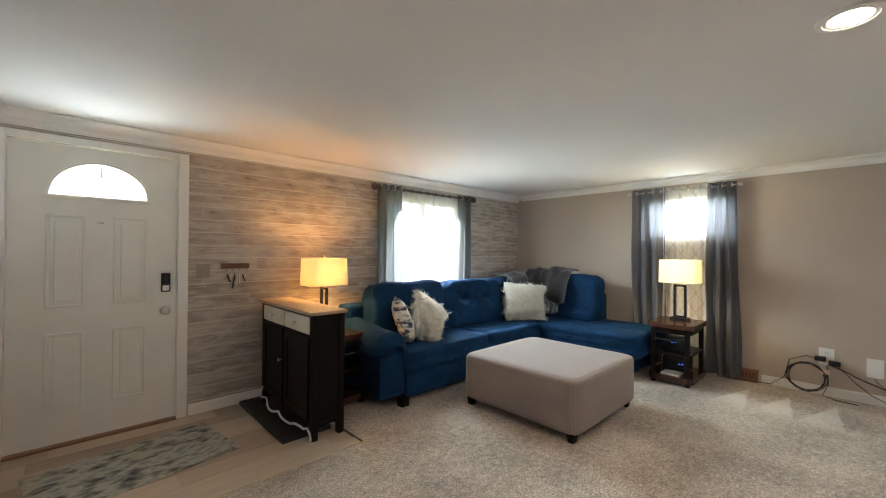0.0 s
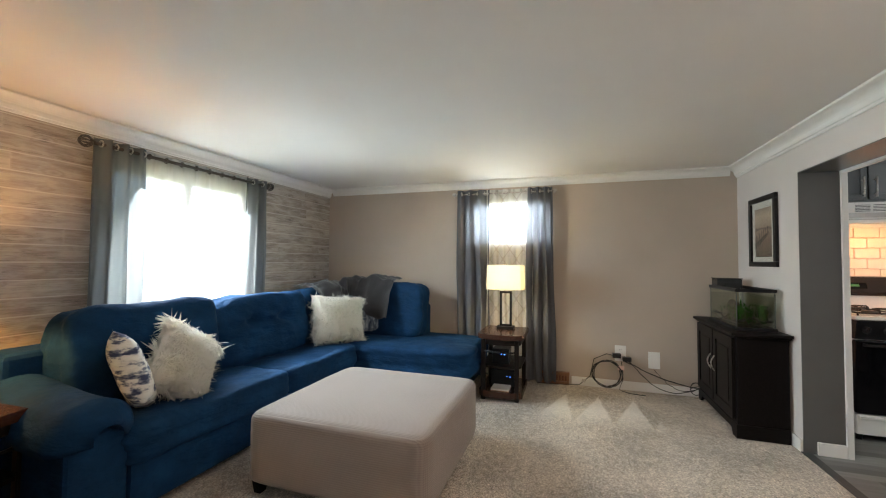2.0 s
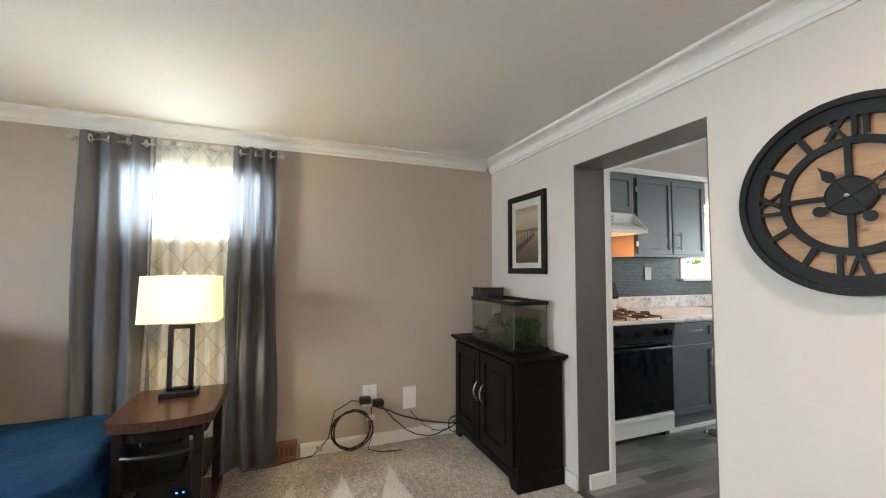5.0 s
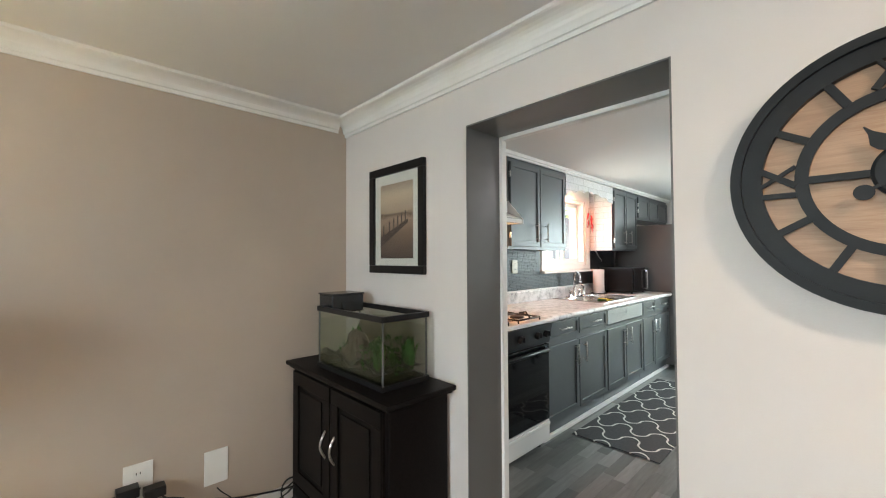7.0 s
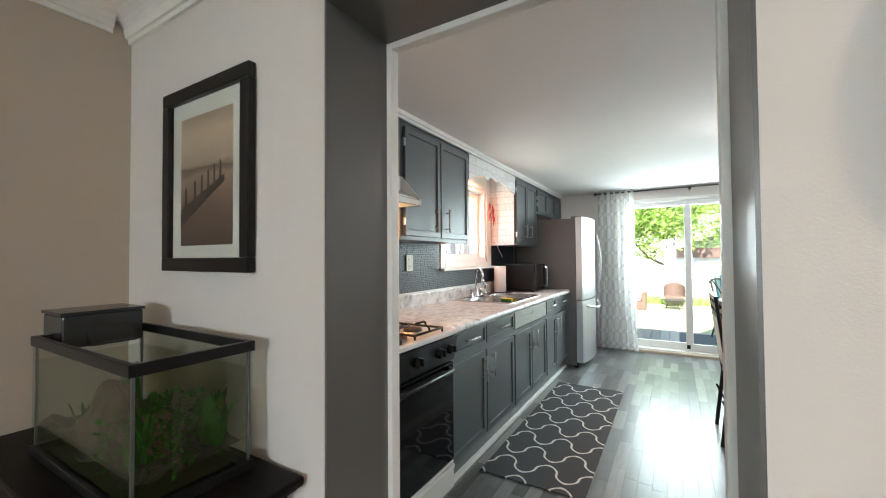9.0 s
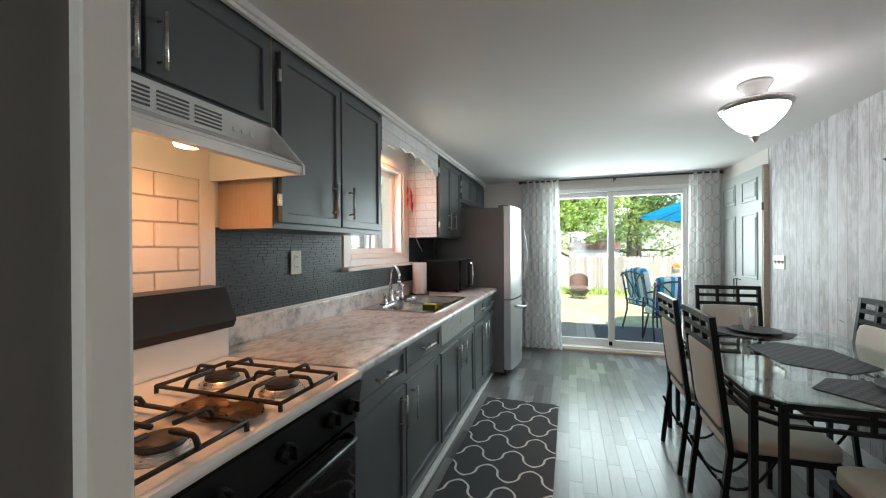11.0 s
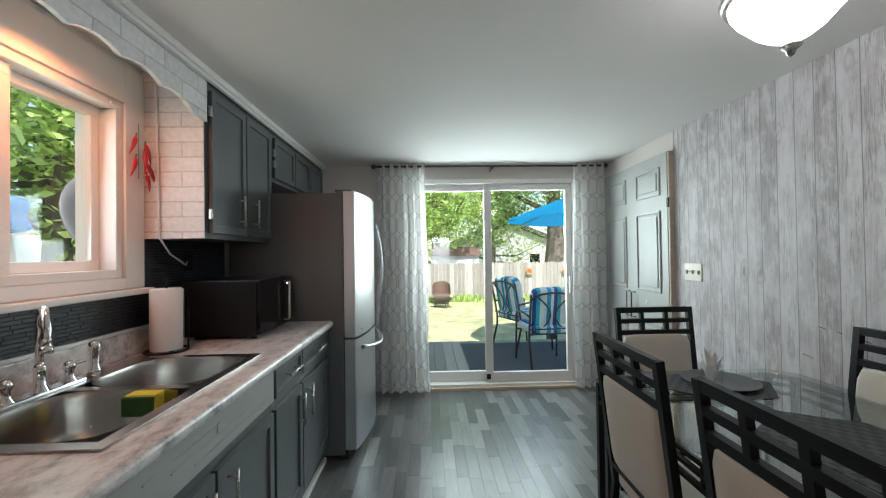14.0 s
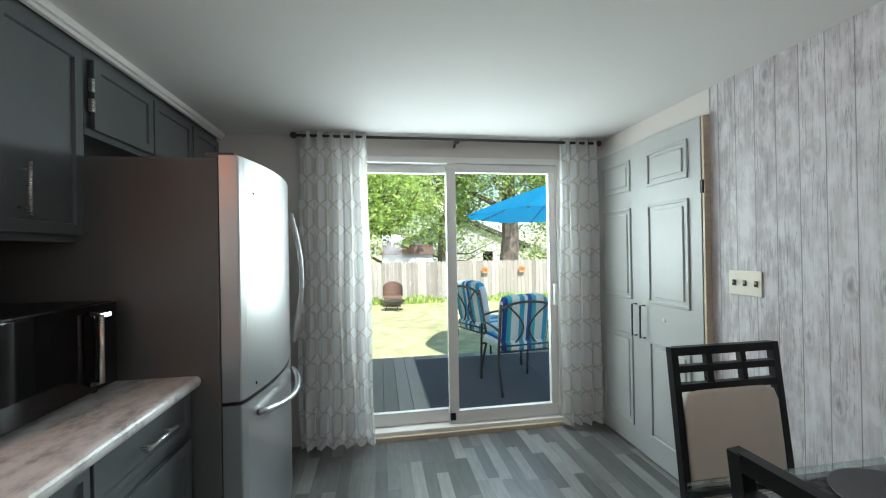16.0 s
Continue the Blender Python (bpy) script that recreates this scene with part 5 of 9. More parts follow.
def shoe_cabinet():
    c = thing("shoe_cabinet", (1.715, 3.12, 0), "black-brown hall cabinet with two cream drawers", "cabinet")
    x0, x1, y0, y1 = 1.60, 1.845, 2.63, 3.62
    B = M["black_wood"]
    part("top", box(x0 - 0.025, x1 + 0.012, y0 - 0.02, y1 + 0.02, 0.875, 0.898, 0.004), M["pale_top"], c, "pale brown top")
    bm = bmesh.new()
    bx(bm, x0 + 0.01, x1, y0 + 0.008, y1 - 0.008, 0.12, 0.875)
    for y in (y0, y1 - 0.05):
        for x in (x0, x1 - 0.045):
            bx(bm, x, x + 0.045, y, y + 0.05, 0.0, 0.875, 0.004)
    part("body", bm, B, c)
    bm = bmesh.new()
    slab(bm, [(x0 + 0.045, 0.12), (x0 + 0.045, 0.07), (x0 + 0.08, 0.095), (x1 - 0.08, 0.095), (x1 - 0.045, 0.07), (x1 - 0.045, 0.12)], y0 + 0.002, y0 + 0.014, "y")
    part("apron", bm, B, c)
    mid = (y0 + y1) / 2
    for a, b in ((y0 + 0.055, mid - 0.015), (mid + 0.015, y1 - 0.055)):
        d = part("drawer", bx(bx(bmesh.new(), x0 - 0.006, x0 + 0.012, a, b, 0.735, 0.855, 0.004), x0 - 0.010, x0, a + 0.025, b - 0.025, 0.755, 0.835, 0.003), M["cream"], c, "cream painted drawer front")
        part("knob", lathe(bmesh.new(), [(0.008, 0), (0.008, 0.012), (0.019, 0.018), (0.021, 0.026), (0.012, 0.034), (0, 0.036)], (x0 - 0.008, (a + b) / 2, 0.795), 16, Matrix.Rotation(radians(-90), 4, "Y")), M["cream"], d, smooth=True)
        door = part("door", bx(bmesh.new(), x0 - 0.004, x0 + 0.012, a, b, 0.13, 0.715, 0.003), B, c)
        bm = bmesh.new()
        for q0, q1, r0, r1 in ((a, b, 0.13, 0.19), (a, b, 0.655, 0.715), (a, a + 0.06, 0.19, 0.655), (b - 0.06, b, 0.19, 0.655)):
            bx(bm, x0 - 0.012, x0 - 0.003, q0, q1, r0, r1, 0.002)
        part("door_rail", bm, B, door)
    part("door_knob", lathe(bmesh.new(), [(0.006, 0), (0.007, 0.014), (0.014, 0.02), (0.012, 0.028), (0, 0.03)], (x0 - 0.012, mid + 0.03, 0.47), 14, Matrix.Rotation(radians(-90), 4, "Y")), M["nickel"], c, "small steel knob", smooth=True)
    bm = box(1.44, 1.80, 2.74, 3.69, 0.001, 0.008)
    for a in ((1.44, 1.80, 2.74, 2.755), (1.44, 1.80, 3.675, 3.69), (1.44, 1.455, 2.755, 3.675), (1.785, 1.80, 2.755, 3.675)):
        bx(bm, *a, 0.006, 0.03, 0.004)
    part("boot_tray", bm, M["tray"], None, "black rubber boot tray under the hall cabinet", "tray")
    pts = [(1.585, 3.55, 0.16), (1.57, 3.55, 0.10)]
    for k in range(26):
        u = k / 25
        pts.append((1.56 + 0.012 * math.sin(20 * u), 3.50 - 0.80 * u, 0.085 - 0.03 * math.sin(math.pi * u) + 0.02 * math.sin(16 * u)))
    pts += [(1.575, 2.66, 0.10), (1.588, 2.64, 0.06), (1.592, 2.635, 0.012)]
    part("charging_cable", tube(bmesh.new(), pts, 0.008, 6), M["cord_white"], None, "white cable hanging across the hall cabinet", "cable", smooth=True)


shoe_cabinet()
bm = bmesh.new()
bx(bm, -0.48, 0.48, -0.30, 0.30, 0.001, 0.009, 0.003)
ob = part("entry_mat", bm, M["mat_entry"], None, "distressed blue-grey floral entry mat", "mat")
ob.matrix_basis = pose(0.70, 3.105, 0.001, 0, 0, 9)


def key_hook():
    h = thing("key_hook", (1.40, NY, 1.19), "reddish wooden key rack with hanging keys", "key rack")
    part("board", box(1.295, 1.515, NY - 0.02, NY, 1.17, 1.212, 0.004), M["rust"], h)
    for k in range(4):
        x = 1.325 + k * 0.053
        part("hook", tube(bmesh.new(), [(x, NY - 0.018, 1.185), (x, NY - 0.04, 1.175), (x, NY - 0.045, 1.155), (x, NY - 0.035, 1.15)], 0.003, 6), M["rod_metal"], h)
    rng = random.Random(8)
    for k in range(8):
        x, z = 1.335 + 0.02 * k, 1.15
        keys = part("keys", tube(bmesh.new(), [(x + 0.018 * math.cos(a), NY - 0.038 - 0.003 * math.sin(a), z - 0.015 + 0.018 * math.sin(a)) for a in [math.pi * j / 6 for j in range(12)]], 0.0015, 5, True), M["nickel"], h)
        n = rng.uniform(0.05, 0.12)
        bm = bmesh.new()
        bar(bm, (x, NY - 0.036, z - 0.03), (x + rng.uniform(-0.03, 0.03), NY - 0.03, z - 0.03 - n), 0.012, 0.004, (0, 1, 0))
        part("key", bm, M["nickel"] if k % 3 else M["plastic_b"], keys)


key_hook()


def plate_on_wall(name, axis, at, out, u0, u1, z0, z1, material, label, toggles=0, sockets=0):
    p = thing(name, (((u0 + u1) / 2, at, z0) if axis == "y" else (at, (u0 + u1) / 2, z0)), label, name.replace("_", " "))

    def b(a0, a1, q0, q1, d0, d1, nm, mt, bev=0.002):
        lo, hi = sorted((at + out * d0, at + out * d1))
        return part(nm, box(a0, a1, lo, hi, q0, q1, bev) if axis == "y" else box(lo, hi, a0, a1, q0, q1, bev), mt, p)
    b(u0, u1, z0, z1, 0, 0.006, "plate", material, 0.003)
    n = toggles
    for k in range(n):
        u = u0 + (u1 - u0) * (k + 0.5) / n
        zc = (z0 + z1) / 2
        b(u - 0.009, u + 0.009, zc - 0.014, zc + 0.014, 0.006, 0.008, "surround", M["plastic_b"] if toggles > 1 else material)
        b(u - 0.005, u + 0.005, zc - 0.002, zc + 0.012, 0.008, 0.02, "toggle", material)
    for k in range(sockets):
        zc = z0 + (z1 - z0) * (0.29 + 0.42 * k)
        uc = (u0 + u1) / 2
        b(uc - 0.017, uc + 0.017, zc - 0.015, zc + 0.015, 0.006, 0.009, "socket", material)
        for s in (-0.007, 0.007):
            b(uc + s - 0.0015, uc + s + 0.0015, zc - 0.002, zc + 0.008, 0.009, 0.0096, "slot", M["plastic_b"], 0)
    return p


plate_on_wall("light_switch", "y", NY, -1, 1.115, 1.215, 1.10, 1.21, M["switch_metal"], "taupe double light switch plate on the boards", toggles=1)
plate_on_wall("light_switch", "x", KW, 1, -4.945, -4.775, 1.135, 1.255, M["almond"], "almond switch plate with three toggles", toggles=3)
o = plate_on_wall("wall_outlet", "x", EX, -1, 0.172, 0.278, 0.285, 0.443, M["plastic_w"], "white outlet expander with plugged-in adapters", sockets=2)
plate_on_wall("wall_box", "x", EX, -1, -0.135, -0.03, 0.235, 0.40, M["plastic_w"], "plain white wall-mounted network box")
for y, z, l in ((0.265, 0.345, 0.05), (0.17, 0.315, 0.05)):
    part("power_adapter", box(EX - 0.07, EX - 0.008, y - 0.04, y + 0.04, z - 0.02, z + 0.022, 0.006), M["plastic_b"], None, "black power adapter plugged into the outlet", "adapter", "power adapters")


def cables():
    rng = random.Random(2)

    def hang(a, b, sag, r, n=18, wob=0.01):
        a, b = Vector(a), Vector(b)
        pts = []
        for k in range(n + 1):
            u = k / n
            p = a.lerp(b, u)
            p.z = max(0.006 + r, p.z - sag * math.sin(math.pi * u))
            p += Vector((0, rng.uniform(-wob, wob), 0))
            pts.append(p)
        return tube(bmesh.new(), pts, r, 6)
    x = EX - 0.05
    part("cable", hang((x, 0.19, 0.30), (x, -0.50, 0.085), 0.04, 0.005), M["cord_black"], None, "black cable hanging towards the fish tank cabinet", "cable", "loose cables", smooth=True)
    part("cable", hang((x, 0.16, 0.30), (x, -0.48, 0.10), 0.16, 0.004), M["cord_black"], None, "thin black cable sagging along the baseboard", "cable", "loose cables", smooth=True)
    part("cable", hang((x, -0.08, 0.235), (x - 0.02, -0.46, 0.10), 0.10, 0.003), M["cord_black"], None, "thin black cable from the wall box", "cable", "loose cables", smooth=True)
    coil = []
    for k in range(64):
        a = 2 * math.pi * k / 20
        coil.append((x - 0.02 - 0.0004 * k, 0.36 + (0.135 + 0.012 * math.sin(1.7 * a)) * math.cos(a), 0.165 + (0.13 + 0.01 * math.cos(2.3 * a)) * math.sin(a)))
    part("cable", tube(bmesh.new(), coil, 0.005, 6), M["cord_black"], None, "black cable coiled in loops against the wall", "cable", "loose cables", smooth=True)
    part("cable", tube(bmesh.new(), [(x, 0.27, 0.34), (x - 0.01, 0.36, 0.36), (x - 0.01, 0.48, 0.30), (x - 0.01, 0.52, 0.12), (x - 0.03, 0.62, 0.03), (x - 0.04, 0.86, 0.012), (x - 0.05, 1.05, 0.012)], 0.004, 6), M["cord_black"], None, "black cable running along the carpet edge", "cable", "loose cables", smooth=True)
    part("cable", tube(bmesh.new(), [(x, 0.22, 0.29), (x - 0.02, 0.21, 0.12), (x - 0.05, 0.25, 0.02), (x - 0.10, 0.16, 0.010), (x - 0.12, 0.02, 0.010)], 0.004, 6), M["cord_black"], None, "black cable lying loose on the carpet", "cable", "loose cables", smooth=True)
    part("cable", tube(bmesh.new(), [(x + 0.01, -0.48, 0.12 + 0.0)] + [(x - 0.01, -0.43 + 0.05 * math.cos(a), 0.09 + 0.06 * math.sin(a)) for a in [0.6 * k for k in range(18)]], 0.004, 6), M["cord_black"], None, "black cable looped beside the fish tank cabinet", "cable", "loose cables", smooth=True)
    part("paper_tag", box(x - 0.035, x - 0.032, 0.20, 0.26, 0.215, 0.255), M["tag"], None, "pinkish paper tag on the cable coil", "tag")
    c = part("cable_connector", bx(bmesh.new(), x - 0.05, x - 0.02, 0.56, 0.60, 0.06, 0.085, 0.005), M["nickel"], None, "metal cable connectors beside the coil", "connector")


cables()


def floor_register():
    r = thing("floor_register", (EX, 0.86, 0), "brown wooden baseboard heat register", "register")
    bm = bx(bmesh.new(), EX - 0.05, EX, 0.725, 1.02, 0.0, 0.03, 0.003)
    bx(bm, EX - 0.035, EX, 0.725, 1.02, 0.03, 0.10, 0.003)
    bx(bm, EX - 0.045, EX, 0.72, 1.025, 0.10, 0.128, 0.004)
    part("body", bm, M["register"], r)
    for k in range(9):
        y = 0.75 + k * 0.03
        part("louvre", box(EX - 0.038, EX - 0.033, y, y + 0.018, 0.04, 0.092), M["rust"], r)


floor_register()


def tank_cabinet():
    c = thing("aquarium_cabinet", (5.05, -0.62, 0), "dark espresso two-door cabinet under a fish tank", "cabinet")
    x0, x1, y0, y1 = 4.60, 5.50, -0.785, -0.465
    B = M["black_wood"]
    part("body", box(x0, x1, y0, y1, 0.10, 0.745, 0.004), B, c)
    bm = bmesh.new()
    slab(bm, [(x0 - 0.006, 0.10), (x0 - 0.006, 0), (x0 + 0.07, 0), (x0 + 0.10, 0.05), (x1 - 0.10, 0.05), (x1 - 0.07, 0), (x1, 0), (x1, 0.10)], y1 - 0.012, y1 + 0.008, "y")
    bx(bm, x0 - 0.006, x0 + 0.02, y0, y1 - 0.012, 0, 0.10)
    bx(bm, x1 - 0.02, x1, y0, y1 - 0.012, 0, 0.10)
    part("plinth", bm, B, c)
    part("top", bx(bx(bmesh.new(), x0 - 0.05, x1 + 0.02, y0 - 0.01, y1 + 0.045, 0.757, 0.78, 0.008), x0 - 0.03, x1 + 0.01, y0 - 0.005, y1 + 0.025, 0.742, 0.757, 0.005), B, c)
    mid = (x0 + x1) / 2
    for a, b, hx in ((x0 + 0.03, mid - 0.006, mid - 0.045), (mid + 0.006, x1 - 0.03, mid + 0.045)):
        d = part("door", box(a, b, y1 - 0.002, y1 + 0.012, 0.13, 0.73, 0.003), B, c)
        bm = bmesh.new()
        for q in ((a, b, 0.13, 0.20), (a, b, 0.66, 0.73), (a, a + 0.065, 0.20, 0.66), (b - 0.065, b, 0.20, 0.66)):
            bx(bm, q[0], q[1], y1 + 0.012, y1 + 0.022, q[2], q[3], 0.003)
        bx(bm, a + 0.09, b - 0.09, y1 + 0.012, y1 + 0.018, 0.225, 0.635, 0.004)
        part("door_moulding", bm, B, d)
        pts = [(hx, y1 + 0.02 + 0.028 * math.sin(math.pi * k / 10), 0.385 + 0.13 * k / 10) for k in range(11)]
        part("handle", tube(bmesh.new(), pts, 0.006, 8), M["nickel"], d, "arched nickel handle", smooth=True)


tank_cabinet()


def aquarium():
    z0, z1 = 0.781, 1.097
    x0, x1, y0, y1 = 4.69, 5.285, -0.757, -0.492
    a = thing("aquarium", ((x0 + x1) / 2, (y0 + y1) / 2, z0), "small glass fish tank with green plants and murky water", "aquarium")
    for nm, za, zb in (("base_trim", z0, z0 + 0.022), ("rim", z1 - 0.026, z1)):
        bm = bmesh.new()
        for q in ((x0, x1, y0, y0 + 0.014), (x0, x1, y1 - 0.014, y1), (x0, x0 + 0.014, y0 + 0.014, y1 - 0.014), (x1 - 0.014, x1, y0 + 0.014, y1 - 0.014)):
            bx(bm, *q, za, zb, 0.002)
        part(nm, bm, M["plastic_b"], a, "black plastic trim")
    g = 0.005
    for q in ((x0 + 0.006, x1 - 0.006, y0 + 0.004, y0 + 0.004 + g), (x0 + 0.006, x1 - 0.006, y1 - 0.004 - g, y1 - 0.004), (x0 + 0.004, x0 + 0.004 + g, y0 + 0.01, y1 - 0.01), (x1 - 0.004 - g, x1 - 0.004, y0 + 0.01, y1 - 0.01)):
        w = part("pane", box(*q, z0 + 0.004, z1 - 0.004), M["tank_glass"], a)
    bm = bmesh.new()
    for x in (x0 + 0.011, x1 - 0.011):
        for y in (y0 + 0.011, y1 - 0.011):
            bx(bm, x - 0.003, x + 0.003, y - 0.003, y + 0.003, z0 + 0.02, z1 - 0.02)
    part("silicone_seam", bm, M["dish"], a, "pale silicone corner seams")
    part("water", box(x0 + 0.012, x1 - 0.012, y0 + 0.012, y1 - 0.012, z0 + 0.03, z1 - 0.065), M["water"], a, "green-tinted water")
    bm = bmesh.new()
    sheet(bm, lambda u, v: (x0 + 0.014 + (x1 - x0 - 0.028) * u, y0 + 0.014 + (y1 - y0 - 0.028) * v, z0 + 0.075 + 0.04 * noise.noise(Vector((u * 5, v * 4, 1))) + 0.006 * noise.noise(Vector((u * 40, v * 22, 3)))), 60, 30)
    part("gravel", bm, M["gravel"], a, "dark gravel bed")
    rng = random.Random(6)

    def blade(bm, at, ang, hgt, lean, w, n=5):
        """One arching strap leaf."""
        s, way = Vector((-math.sin(ang), math.cos(ang), 0)), Vector((math.cos(ang), math.sin(ang), 0))
        rows = []
        for j in range(n + 1):
            u = j / n
            p = Vector(at) + way * lean * u * u + Vector((0, 0, hgt * (u - 0.18 * u ** 3)))
            k = w * (0.35 + 1.3 * u * (1 - u) * 2) * (1 if j < n else 0.1)
            rows.append((bm.verts.new(p - s * k), bm.verts.new(p + s * k)))
        for (p, q), (r, t) in zip(rows, rows[1:]):
            bm.faces.new((p, q, t, r))
    # tall strap plants at both ends, low bushes between
    for cx, cy, n, hgt, w in ((x0 + 0.07, y0 + 0.06, 20, 0.20, 0.011), (x0 + 0.10, y1 - 0.06, 12, 0.17, 0.010), (x1 - 0.17, y1 - 0.07, 14, 0.15, 0.008), (x1 - 0.07, y0 + 0.06, 12, 0.19, 0.010)):
        bm = bmesh.new()
        for j in range(n):
            blade(bm, (cx + rng.uniform(-0.02, 0.02), cy + rng.uniform(-0.02, 0.02), z0 + 0.05), rng.uniform(0, 6.28), hgt * rng.uniform(0.6, 1.0), rng.uniform(0.005, 0.045), w * rng.uniform(0.7, 1.2))
        part("water_plant", bm, M["weed"], a, "tall strap-leaved water plant")
    for cx, cy, r, hgt in ((x0 + 0.06, y1 - 0.10, 0.05, 0.10), (x0 + 0.17, y1 - 0.06, 0.055, 0.12), (x0 + 0.19, y0 + 0.09, 0.06, 0.13), (x0 + 0.29, y0 + 0.10, 0.05, 0.10)):
        bm = bmesh.new()
        for j in range(150):
            ang, q = rng.uniform(0, 6.28), r * rng.random() ** 0.6
            blade(bm, (cx + q * math.cos(ang), cy + q * math.sin(ang), z0 + 0.05 + hgt * rng.random()), rng.uniform(0, 6.28), rng.uniform(0.006, 0.022), rng.uniform(0.006, 0.02), 0.005, 2)
        part("water_bush", bm, M["weed"], a, "bushy green water plant")
    # cave ornament: a lumpy mound with a peak
    bm = bmesh.new()
    ox, oy = x1 - 0.25, (y0 + y1) / 2 + 0.03

    def mound(u, v):
        ang = 2 * math.pi * u
        k = 1 + 0.35 * noise.noise(Vector((2 * math.cos(ang), 2 * math.sin(ang), 3 * v)))
        r = 0.105 * (1 - v) ** 0.6 * k
        return (ox + 1.2 * r * math.cos(ang) + 0.03 * v, oy + 0.75 * r * math.sin(ang), z0 + 0.04 + 0.155 * v * (0.8 + 0.25 * k))
    sheet(bm, mound, 28, 14)
    bmesh.ops.remove_doubles(bm, verts=bm.verts, dist=1e-4)
    part("cave_ornament", bm, M["rock"], a, "brown peaked cave ornament")
    for cx, cy, q in ((x0 + 0.14, y1 - 0.09, 0.07), (x0 + 0.25, y0 + 0.12, 0.09)):
        part("rock", pad(bmesh.new(), pose(cx, cy, z0 + 0.075, 0, 8, 40 * q * 10), (q * 1.4, q, q), 5, 2.2, 0.5, q * 50), M["rock"], a, "brown stone")
    fx0, fx1, fy0, fy1 = x1 - 0.105, x1 + 0.045, y0 + 0.045, y1 - 0.035
    f = part("filter", box(fx0, fx1, fy0, fy1, z1 - 0.035, z1 + 0.055, 0.008, 3), M["filter_grey"], a, "smoky plastic hang-on filter")
    part("filter_lid", box(fx0 - 0.004, fx1 + 0.004, fy0 - 0.004, fy1 + 0.004, z1 + 0.055, z1 + 0.064, 0.003), M["filter_grey"], f)
    part("filter_spout", slab(bmesh.new(), [(fx0, z1 + 0.02), (fx0 - 0.035, z1 - 0.02), (fx0 - 0.035, z1 - 0.03), (fx0, z1 - 0.02)], fy0 + 0.03, fy1 - 0.05, "y"), M["filter_grey"], f)


aquarium()


def framed_picture():
    x0, x1, z0, z1, y = 4.757, 5.228, 1.265, 1.842, LS
    p = thing("framed_picture", ((x0 + x1) / 2, y, z0), "black framed sepia print of a pier over water", "picture")
    w = 0.042
    bm = bmesh.new()
    for q in ((x0, x1, z0, z0 + w), (x0, x1, z1 - w, z1), (x0, x0 + w, z0 + w, z1 - w), (x1 - w, x1, z0 + w, z1 - w)):
        bx(bm, q[0], q[1], y + 0.003, y + 0.026, q[2], q[3], 0.004)
    part("picture_frame", bm, M["frame_black"], p)
    part("mat", box(x0 + w, x1 - w, y + 0.003, y + 0.010, z0 + w, z1 - w), M["matboard"], p, "cream mat board")
    a0, a1, b0, b1 = x0 + 0.095, x1 - 0.095, z0 + 0.08, z1 - 0.095
    pr = part("print", box(a0, a1, y + 0.010, y + 0.012, b0, b1), M["sepia"], p, "sepia pier photograph")
    bm = bmesh.new()
    slab(bm, [(a1, b0 + 0.06), (a1, b0 + 0.115), (a0 + 0.04, b0 + 0.205), (a0 + 0.04, b0 + 0.185)], y + 0.012, y + 0.0128, "y")
    for k in range(6):
        u = (k / 5) ** 0.8
        x = a1 - 0.03 - (a1 - a0 - 0.09) * u
        hh = 0.11 - 0.045 * u
        zb = b0 + 0.07 + 0.115 * u
        bx(bm, x - 0.005 + 0.002 * u, x + 0.005 - 0.002 * u, y + 0.012, y + 0.0132, zb, zb + hh)
    part("pier_drawing", bm, M["pier"], pr)
    g = part("glazing", box(x0 + w, x1 - w, y + 0.015, y + 0.017, z0 + w, z1 - w), M["glass"], p, "clear glazing")
    g.visible_shadow = False


framed_picture()


